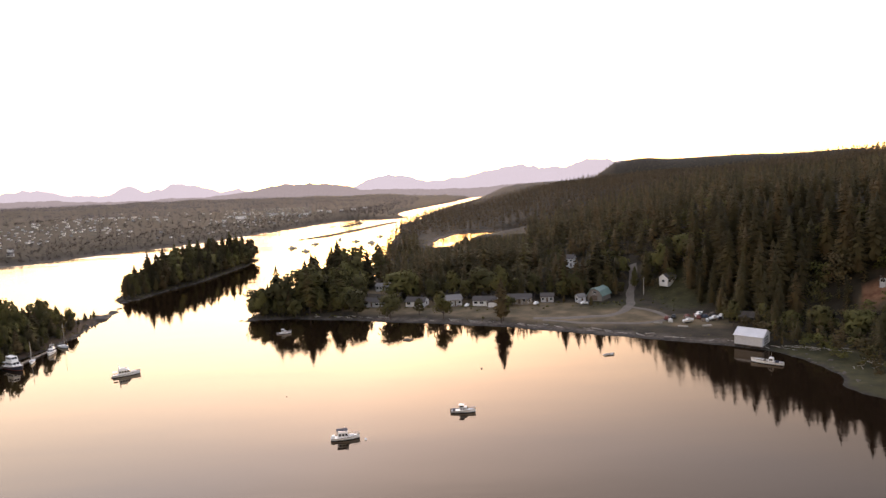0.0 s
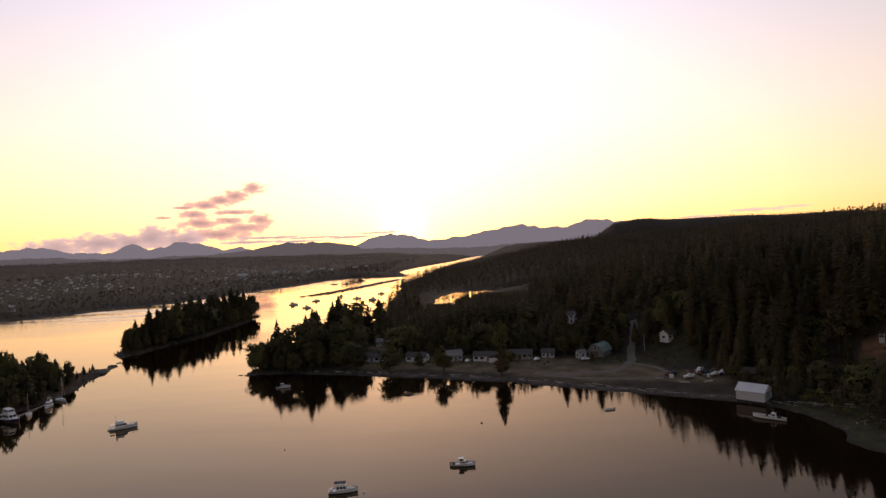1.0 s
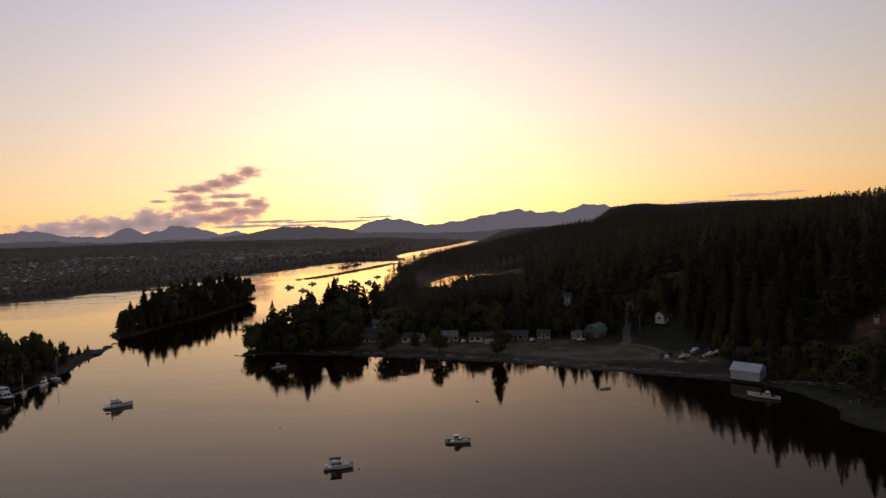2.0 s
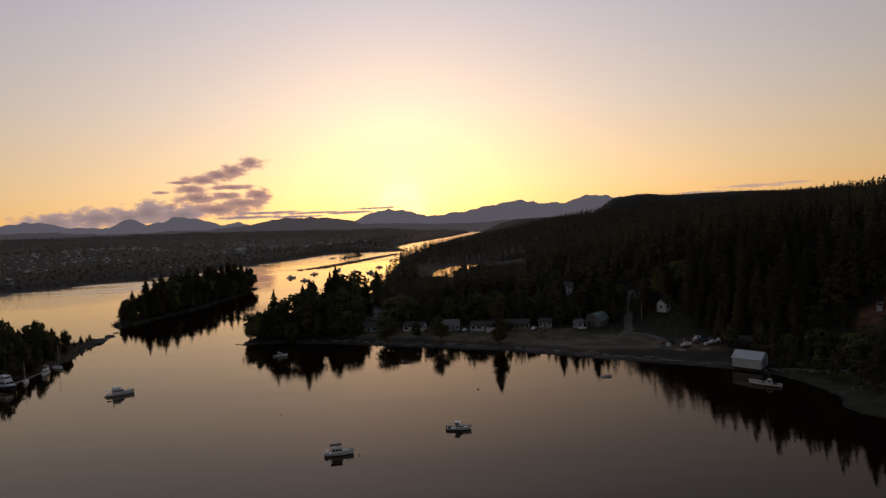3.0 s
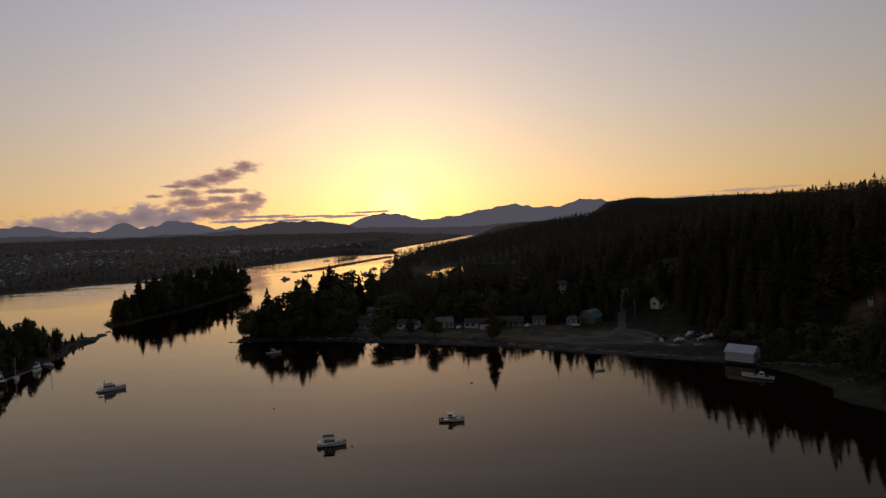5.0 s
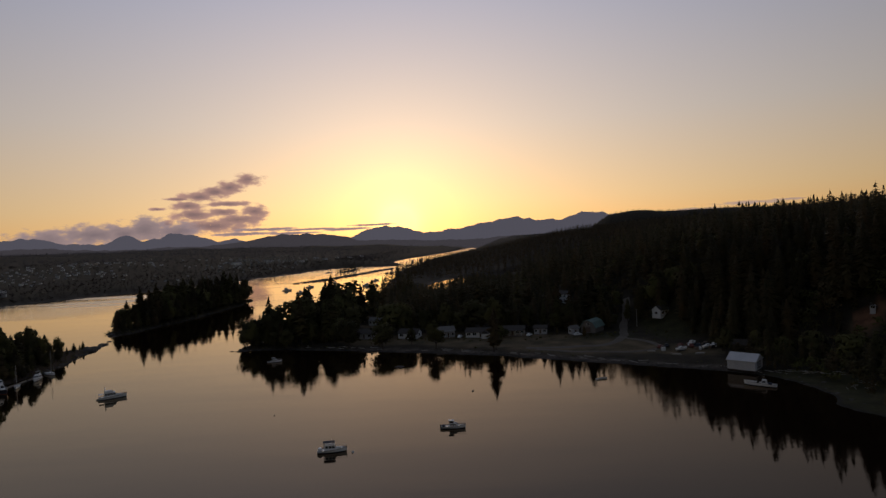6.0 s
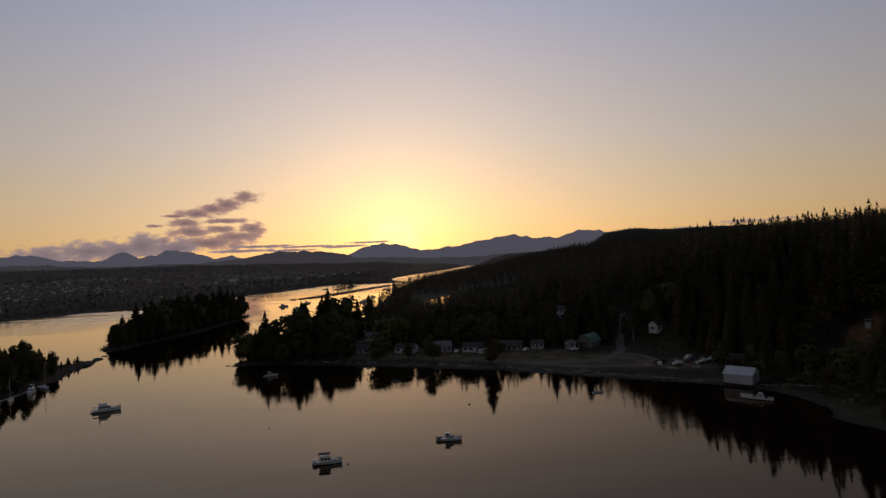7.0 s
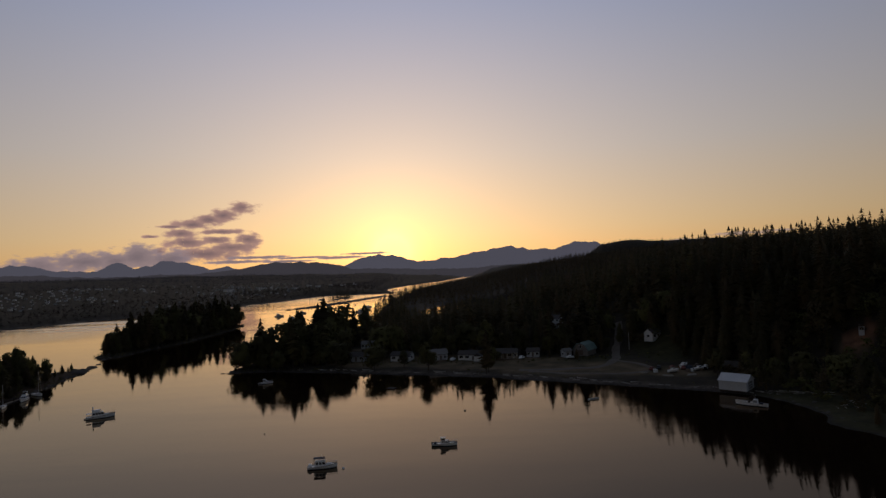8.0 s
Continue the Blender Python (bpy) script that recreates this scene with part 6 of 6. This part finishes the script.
def tarp_heap(x, y, yaw, sx, sy, h, mat, label):
    rng = np.random.RandomState(int(x * 11))
    t = thing("covered_heap", pose(x, y, height(x, y), 0, 0, yaw), label, "tarpaulin")
    bm = bmesh.new()
    bmesh.ops.create_grid(bm, x_segments=8, y_segments=6, size=1)
    for v in bm.verts:
        e = max(abs(v.co.x), abs(v.co.y))
        v.co = Vector((v.co.x * sx / 2, v.co.y * sy / 2, h * (1 - e ** 3) * rng.uniform(0.75, 1.1) - (0.1 if e > 0.95 else 0)))
    part("cover", bm, mat, t)


tarp_heap(108.0, 248.5, 20, 3.4, 2.4, 1.3, M_TARP, "blue tarpaulin over a heap in the yard")
tarp_heap(112.0, 249.5, 0, 3.0, 2.2, 1.1, M_RUBBER, "black tarpaulin over a heap in the yard")
tarp_heap(101.5, 250.8, 40, 3.2, 2.0, 1.2, M_PAINT_RED, "rust-red cover over a heap of gear")


def crate(x, y, yaw, s, mat, label):
    """A slatted crate or fish box."""
    t = thing("crate", pose(x, y, height(x, y), 0, 0, yaw), label, "crate", "clutter in the yard")
    for i in range(3):
        z = i * s * 0.3
        for sgn in (-1, 1):
            part("slat", boxed(-s / 2, s / 2, sgn * s * 0.42 - 0.03, sgn * s * 0.42 + 0.03, z, z + s * 0.24), mat, t)
            part("slat", boxed(sgn * s * 0.47 - 0.03, sgn * s * 0.47 + 0.03, -s * 0.4, s * 0.4, z, z + s * 0.24), mat, t)
    part("lid", boxed(-s / 2, s / 2, -s * 0.45, s * 0.45, s * 0.86, s * 0.92), mat, t)


def barrel(x, y, mat, label):
    t = thing("barrel", pose(x, y, height(x, y)), label, "barrel", "clutter in the yard")
    bm = bmesh.new()
    rod(bm, (0, 0, 0), (0, 0, 0.45), 0.27, 0.3, 14)
    rod(bm, (0, 0, 0.45), (0, 0, 0.9), 0.3, 0.27, 14)
    body = part("body", bm, mat, t)
    for z in (0.25, 0.65):
        part("hoop", rod(bmesh.new(), (0, 0, z), (0, 0, z + 0.05), 0.305, sides=14), M_ALU, body)


yard_rng = np.random.RandomState(4)
for i in range(22):
    x, y = 92 + yard_rng.uniform(0, 24), 243 + yard_rng.uniform(-2, 9)
    if i % 3:
        crate(x, y, yard_rng.uniform(0, 90), yard_rng.uniform(0.7, 1.5), (M_DRIFT, M_TEAK, M_WHITE)[i % 3], ("bleached wooden crate in the yard", "weathered wooden crate in the yard", "pale fish box in the yard")[i % 3])
    else:
        barrel(x, y, (M_TARP, M_PAINT_RED)[i % 2], ("dull blue barrel in the yard", "rusty red barrel in the yard")[i % 2])


def pole(x, y, h):
    t = thing("utility_pole", pose(x, y, height(x, y) - 0.3, 0, 0, 20), "weathered wooden utility pole beside the track", "pole")
    part("post", rod(bmesh.new(), (0, 0, 0), (0, 0, h), 0.16, 0.11, 8), M_DRIFT, t)
    part("crossarm", boxed(-1.0, 1.0, -0.06, 0.06, h - 0.8, h - 0.66), M_TIMBER, t)
    for s in (-0.85, 0, 0.85):
        part("insulator", rod(bmesh.new(), (s, 0, h - 0.66), (s, 0, h - 0.46), 0.05), M_WHITE, t)


pole(97.5, 293.5, 9.0)


# ---- track ----
def track(name, line, width, label):
    P = [Vector((*p, 0)) for p in line]
    pts = []
    for i in range(len(P) - 1):
        p0, p1, p2, p3 = P[max(i - 1, 0)], P[i], P[i + 1], P[min(i + 2, len(P) - 1)]
        n = max(3, int((p2 - p1).length / 1.5))
        for k in range(n):
            t = k / n
            pts.append(0.5 * (2 * p1 + (p2 - p0) * t + (2 * p0 - 5 * p1 + 4 * p2 - p3) * t * t + (3 * p1 - p0 - 3 * p2 + p3) * t ** 3))
    pts.append(P[-1])
    V, F = [], []
    for i, p in enumerate(pts):
        d = (pts[min(i + 1, len(pts) - 1)] - pts[max(i - 1, 0)]).normalized()
        s = Vector((-d.y, d.x, 0))
        for k in range(5):
            w = width * (1 + 0.12 * math.sin(i * 0.7 + k))
            q = p + s * w * (k / 4 - 0.5)
            V.append((q.x, q.y, height(q.x, q.y) + (0.16 if 0 < k < 4 else -0.05)))
    for i in range(len(pts) - 1):
        for k in range(4):
            F.append((i * 5 + k, i * 5 + k + 1, i * 5 + k + 6, i * 5 + k + 5))
    return tagged(mesh_ob(name, V, F, M_GRAVEL, smooth=True), label, "track", kind="structure")


track("road", ROAD, 4.6, "pale gravel track climbing from the shore into the woods")
track("road_loop", LOOP, 3.2, "narrow gravel loop along the grassy bank")


# ---- dock at the spit ----
def dock():
    a, b = Vector((-174.5, 233, 0)), Vector((-175.5, 258, 0))
    d = (b - a)
    yaw = math.degrees(math.atan2(d.y, d.x))
    t = thing("floating_dock", pose(a.x, a.y, 0, 0, 0, yaw), "weathered floating wooden dock along the spit", "dock")
    n = 50
    for i in range(n):
        x = d.length * i / n
        part("plank", boxed(x, x + d.length / n - 0.05, -0.9, 0.9, 0.42, 0.48), M_TEAK, t)
    for s in (-0.7, 0.7):
        part("float_log", rod(bmesh.new(), (0, s, 0.12), (d.length, s, 0.12), 0.3, sides=8), M_TIMBER, t)
    for i in range(4):
        part("piling", rod(bmesh.new(), (1 + i * 7.5, -1.15, -4), (1 + i * 7.5, -1.15, 2.6), 0.17, sides=8), M_TIMBER, t)


dock()


# ---- rocks, driftwood and shrubs along the shores ----
def rock_mesh(seed):
    rng = np.random.RandomState(seed)
    bm = bmesh.new()
    bmesh.ops.create_icosphere(bm, subdivisions=2, radius=1.0)
    dirs = rng.normal(size=(6, 3))
    for v in bm.verts:
        k = 1 + 0.18 * sum(math.sin(3 * v.co.dot(Vector(d)) + i) for i, d in enumerate(dirs)) / 2.4
        v.co = Vector((v.co.x * k * 1.3, v.co.y * k, v.co.z * k * 0.55))
    me = bpy.data.meshes.new("rock")
    bm.to_mesh(me)
    bm.free()
    me.materials.append(M_STONE)
    return me


ROCKS = [rock_mesh(s) for s in range(6)]
shore_rng = np.random.RandomState(21)


def rock(x, y, size, label="weathered dark shore rock", group="rocks along the shore", sink=0.12):
    ob = new("rock", ROCKS[shore_rng.randint(6)])
    z = max(height(x, y), -0.35)
    ob.matrix_basis = pose(x, y, z - sink * size, 0, 0, shore_rng.uniform(0, 360)) @ Matrix.Diagonal((size * shore_rng.uniform(0.7, 1.4), size * shore_rng.uniform(0.7, 1.2), size * shore_rng.uniform(0.6, 1.1), 1))
    return tagged(ob, label, "rock", group)


def along(poly, i0, i1, t):
    """A place along a shoreline between two of its corners."""
    seg = [Vector(poly[i % len(poly)]) for i in range(i0, i1 + 1)]
    ln = [(b - a).length for a, b in zip(seg, seg[1:])]
    d = t * sum(ln)
    for a, b, l in zip(seg, seg[1:], ln):
        if d <= l:
            return a + (b - a) * d / l, (b - a).normalized()
        d -= l
    return seg[-1], (seg[-1] - seg[-2]).normalized()


for i in range(34):
    t = shore_rng.rand()
    p = Vector((-191, 322)).lerp(Vector((-198, 354)), t)
    rock(p.x + shore_rng.normal() * 2.2 * (1.2 - t), p.y + shore_rng.normal() * 2, shore_rng.uniform(1.2, 2.8) * (1.15 - 0.5 * t), "low dark rock of the tidal reef off the spit", "rocks of the reef")
for i in range(16):
    rock(-208 + shore_rng.normal() * 3.5, 378 + shore_rng.normal() * 2.6, shore_rng.uniform(0.7, 1.7), "dark rock at the island's end", "rocks of the island shore")
for i in range(44):
    p, _ = along(ISLAND, 0, 5, shore_rng.rand())
    rock(p.x - abs(shore_rng.normal()) * 1.2, p.y + shore_rng.normal(), shore_rng.uniform(0.6, 1.6), "dark rock at the island's waterline", "rocks of the island shore")
for i in range(30):
    p, _ = along(SPIT, 0, 6, shore_rng.rand())
    rock(p.x - abs(shore_rng.normal()) * 1.3, p.y, shore_rng.uniform(0.5, 1.4), "dark rock along the spit's waterline", "rocks of the spit")
for i in range(16):
    rock(-104 + shore_rng.normal() * 3, 301 + shore_rng.normal() * 2, shore_rng.uniform(0.6, 1.6), "dark rock at the tip of the point", "rocks of the point")
for i in range(90):
    p, d = along(MAINLAND, 0, 18, shore_rng.rand())
    n = Vector((-d.y, d.x))
    q = p + n * shore_rng.uniform(0.5, 7)
    rock(q.x, q.y, shore_rng.uniform(0.25, 0.75), "small pale boulder on the pebble beach", "boulders on the beach")


def log_mesh(seed):
    rng = np.random.RandomState(seed)
    bm = bmesh.new()
    L = 6.0
    prev = None
    k = 7
    rings = []
    for i in range(6):
        x = -L / 2 + L * i / 5
        r = 0.24 * (1 - 0.09 * i) * rng.uniform(0.9, 1.1)
        oy, oz = rng.uniform(-0.07, 0.07), rng.uniform(-0.03, 0.03)
        rings.append([bm.verts.new((x, oy + r * math.cos(6.283 * j / k), oz + r * math.sin(6.283 * j / k) + 0.2)) for j in range(k)])
    for a, b in zip(rings, rings[1:]):
        for j in range(k):
            bm.faces.new((a[j], a[(j + 1) % k], b[(j + 1) % k], b[j]))
    bm.faces.new(rings[0][::-1])
    bm.faces.new(rings[-1])
    for i in range(3):
        x = rng.uniform(-2.5, -1.5)
        rod(bm, (x, 0, 0.2), (x - rng.uniform(0.4, 0.9), rng.uniform(-0.7, 0.7), 0.2 + rng.uniform(0.1, 0.7)), 0.07, 0.03, 5)
    bmesh.ops.recalc_face_normals(bm, faces=bm.faces)
    me = bpy.data.meshes.new("drift_log")
    bm.to_mesh(me)
    bm.free()
    me.materials.append(M_DRIFT)
    return me


LOGS = [log_mesh(s) for s in range(5)]


def log(x, y, yaw, k, tilt=0.0, lift=0.0, group="driftwood on the beach"):
    ob = new("drift_log", LOGS[shore_rng.randint(5)])
    ob.matrix_basis = pose(x, y, max(height(x, y), 0) + lift, 0, tilt, yaw) @ Matrix.Diagonal((k, k * shore_rng.uniform(0.8, 1.3), k, 1))
    return tagged(ob, "bleached grey driftwood log on the beach", "driftwood", group)


for i in range(46):
    p, d = along(MAINLAND, 2, 12, shore_rng.rand())
    n = Vector((-d.y, d.x))
    q = p + n * shore_rng.uniform(3.5, 6.5)
    log(q.x, q.y, math.degrees(math.atan2(d.y, d.x)) + shore_rng.normal() * 18, shore_rng.uniform(0.35, 0.8))
for i in range(26):
    t = i / 25
    x, y = 113 + 19 * t + shore_rng.normal(), 206 - 12 * t + shore_rng.normal() * 1.3
    log(x, y, -32 + shore_rng.normal() * 22, shore_rng.uniform(0.25, 0.5))
for i in range(18):
    log(128 + shore_rng.normal() * 2.6, 178.5 + shore_rng.normal() * 2.6, shore_rng.uniform(0, 180), shore_rng.uniform(0.22, 0.42), shore_rng.uniform(-14, 14), shore_rng.uniform(0, 0.7), "tangled driftwood heap")

for i in range(70):
    p, d = along(MAINLAND, 0, 12, 0.06 + 0.94 * shore_rng.rand())
    n = Vector((-d.y, d.x))
    q = p + n * shore_rng.uniform(6.5, 10.5)
    plant(SHRUBS, q.x, q.y, shore_rng.uniform(0.7, 1.8), "low dark shrub on the bank above the beach", "shrubs on the bank")
for i in range(60):
    a, b = shore_rng.uniform(112, 150), shore_rng.rand()
    y = 222 - (a - 112) * 0.75 + shore_rng.normal() * 4
    if land(np.array([a]), np.array([y]))[1]["main"][0] > 7:
        plant(SHRUBS, a, y, shore_rng.uniform(1.5, 4.5), "tangled dark green shrub at the wood's edge", "shrubs below the wood")
for i in range(36):
    p, d = along(MAINLAND, 0, 3, shore_rng.rand())
    n = Vector((-d.y, d.x))
    q = p + n * shore_rng.uniform(3.0, 7.0)
    plant(SHRUBS, q.x, q.y, shore_rng.uniform(1.2, 3.4), "dense dark shrub at the foot of the grove", "shrubs under the grove")
for i in range(46):
    p, d = along(SPIT, 0, 6, shore_rng.rand())
    n = Vector((-d.y, d.x))
    q = p - n * shore_rng.uniform(1.2, 4.0)
    if inside_distance(SPIT, np.array([q.x]), np.array([q.y]))[0] < 0.6:
        q = p + n * shore_rng.uniform(1.2, 4.0)
    plant(SHRUBS, q.x, q.y, shore_rng.uniform(1.0, 2.8), "dense dark shrub on the spit's bank", "shrubs on the spit")
for x, y, h in ((-47.5, 305, 5.5), (-44, 303, 4.2), (-29.5, 301, 4.5), (-26.5, 299, 3.2), (8.6, 292, 2.6), (25.4, 287, 4.0), (28, 285, 3.2), (40.6, 284, 3.0), (45.5, 283, 3.6), (14, 287, 2.2), (-12, 297, 2.4), (60, 284, 3.4), (63, 281, 2.6), (-35, 302, 3.0), (34, 288, 2.4), (-42, 306, 4.0), (-33, 305.5, 3.4), (-22, 303.5, 2.8), (-10, 301, 3.6), (7, 298.5, 3.0), (12, 296, 3.2), (27, 293, 3.4), (31, 292.5, 4.4), (44, 292.5, 3.8), (55, 294, 3.6), (-39, 353, 3.0), (-33, 354, 3.4)):
    plant(LEAFY if h > 4.1 else SHRUBS, x, y, h, "dense dark bush before the cottages", "bushes before the cottages", wide=1.25)
for x, y, h in ((11, 291, 2.4), (15, 289, 2.0), (19, 288, 2.6), (24, 287, 1.8), (44, 288, 3.0), (48, 286, 3.4), (53, 289, 3.0), (57, 292, 3.5), (40, 285, 2.0), (60, 279, 1.2), (78, 286, 3.4), (82, 284, 3.0), (85, 288, 3.2), (72, 284, 2.6), (75, 282, 2.2), (80, 280, 2.0), (-8, 300, 3.0), (-25, 303, 3.0), (-48, 305, 3.5), (30, 290, 2.2), (95, 287, 3.0), (99, 284, 2.8), (103, 283, 3.2), (97, 279, 2.5), (101, 276, 2.6), (106, 278, 3.0), (93, 272, 2.0), (96, 266, 2.2), (100, 262, 2.4)):
    plant(SHRUBS, x, y, h, "rounded garden shrub on the grass", "garden shrubs")
for i in range(44):
    # thicket on the slope below the barn and along the track
    x, y = shore_rng.normal() * 6 + 81, shore_rng.normal() * 3.2 + 283
    if off_road(np.array([x]), np.array([y]), 3.6)[0] and math.hypot(x - 75.6, y - 295) > 7:
        plant(SHRUBS, x, y, shore_rng.uniform(1.2, 3.0), "dark green thicket shrub below the barn", "thicket below the barn")
for x, y, h in ((88, 300, 9), (110, 305, 13), (116, 309, 12), (106, 312, 11), (121, 303, 13), (97, 322, 10), (70, 361, 9), (-27, 320, 15), (-19, 316, 16), (-8, 313, 12), (10, 313, 14), (27, 309, 15), (36, 311, 14), (45, 307, 13), (58, 302, 12), (66, 301, 12), (-21, 323, 13), (3, 318, 13), (18, 316, 15), (112, 232, 9), (124, 230, 9), (128, 222, 8), (135, 214, 10), (142, 205, 10), (146, 198, 9), (125, 214, 7), (131, 207, 7), (138, 198, 8)):
    plant(LEAFY, x, y, h, "rounded broadleaf tree beside the cottages" if x < 100 else "rounded broadleaf tree at the hill's foot", "broadleaf trees by the cottages" if x < 100 else "broadleaf trees at the hill's foot")


for x, y, h in ((60, 304, 19), (66, 303, 29), (71, 306, 28), (83, 306, 29), (87, 311, 19), (80, 314, 27), (90, 322, 20), (62, 312, 21), (54, 309, 17), (43, 311, 19), (33, 309, 16), (14, 314, 18), (-5, 318, 17), (-17, 321, 14), (68, 281, 7), (96, 303, 15), (103, 305, 17), (114, 300, 16)):
    plant(CONIFERS, x, y, h, "dark conifer standing behind the cottages", "conifers behind the cottages", 0.95)


# ---- the town across the water ----
def town_house(w, d, z, rise, wall, roof, label):
    t = thing("town_house", pose(0, 0, -300), label, "house", "houses of the far town")
    body = part("wall", gable_body(w, d, z, rise), wall, t)
    part("roof", gable_roof(w, d, z, rise, 0.5, 0.25), roof, t)
    for k in (-0.28, 0.28):
        window_at(body, w * k, -d / 2, 1.2, w * 0.2, 1.5, "-y")
    return t


TOWN = [town_house(11, 9, 5.0, 2.6, M_TOWN_W, M_ROOF_D, "white house with dark roof on the far shore"), town_house(14, 10, 4.2, 2.4, M_TOWN_W, M_ROOF_L, "broad white house with pale roof on the far shore"),
        town_house(10, 8, 6.0, 2.4, M_TOWN_T, M_ROOF_D, "tan house with dark roof on the far shore"), town_house(12, 9, 4.5, 2.6, M_WALL_G, M_ROOF_L, "grey house with pale roof on the far shore"),
        town_house(30, 14, 6.5, 2.0, M_TOWN_W, M_ROOF_L, "long pale commercial building on the far shore")]
town_used = set()
TOWN_SPOTS.sort(key=lambda p: math.hypot(*p))
for x, y in TOWN_SPOTS[:290]:
    i = int(town_rng.choice(5, p=(0.38, 0.26, 0.2, 0.16, 0.0)))
    k = town_rng.uniform(0.42, 0.68)
    m = pose(x, y, height(x, y) + 0.4, 0, 0, 32 + town_rng.normal() * 40) @ Matrix.Diagonal((k, k, k, 1))
    if i in town_used:
        copy_thing(TOWN[i], m)
    else:
        town_used.add(i)
        TOWN[i].matrix_basis = m
for x, y, a in ((-440, 1300, 60), (-400, 1420, 50), (-330, 1440, 70), (-320, 1560, 60), (-285, 1500, 72), (-270, 1600, 80), (-250, 1680, 60), (-230, 1780, 80)):
    m = pose(x, y, height(x, y) + 0.4, 0, 0, a) @ Matrix.Diagonal((0.7, 0.7, 0.7, 1))
    if 4 in town_used:
        copy_thing(TOWN[4], m)
    else:
        town_used.add(4)
        TOWN[4].matrix_basis = m

# the houses farthest up the slope, beyond counting
V, F = [], []
for x, y in TOWN_SPOTS[290:]:
    k, a, g, q = town_rng.uniform(0.3, 0.5), town_rng.uniform(0, 6.283), height(x, y), len(V)
    w, d, z, r = 5.8 * k, 4.6 * k, 5.0 * k, 7.6 * k
    for px, py, pz in ((-w, -d, -1), (w, -d, -1), (w, d, -1), (-w, d, -1), (-w, -d, z), (w, -d, z), (w, d, z), (-w, d, z), (-w, 0, r), (w, 0, r)):
        V.append((x + px * math.cos(a) - py * math.sin(a), y + px * math.sin(a) + py * math.cos(a), g + pz))
    F += [tuple(q + i for i in f) for f in ((0, 1, 5, 4), (2, 3, 7, 6), (1, 2, 6, 9, 5), (3, 0, 4, 8, 7), (4, 5, 9, 8), (6, 7, 8, 9))]
tagged(mesh_ob("hillside_town", V, F, M_WALL_T), "tan houses scattered over the far hillside", "houses", kind="stuff")
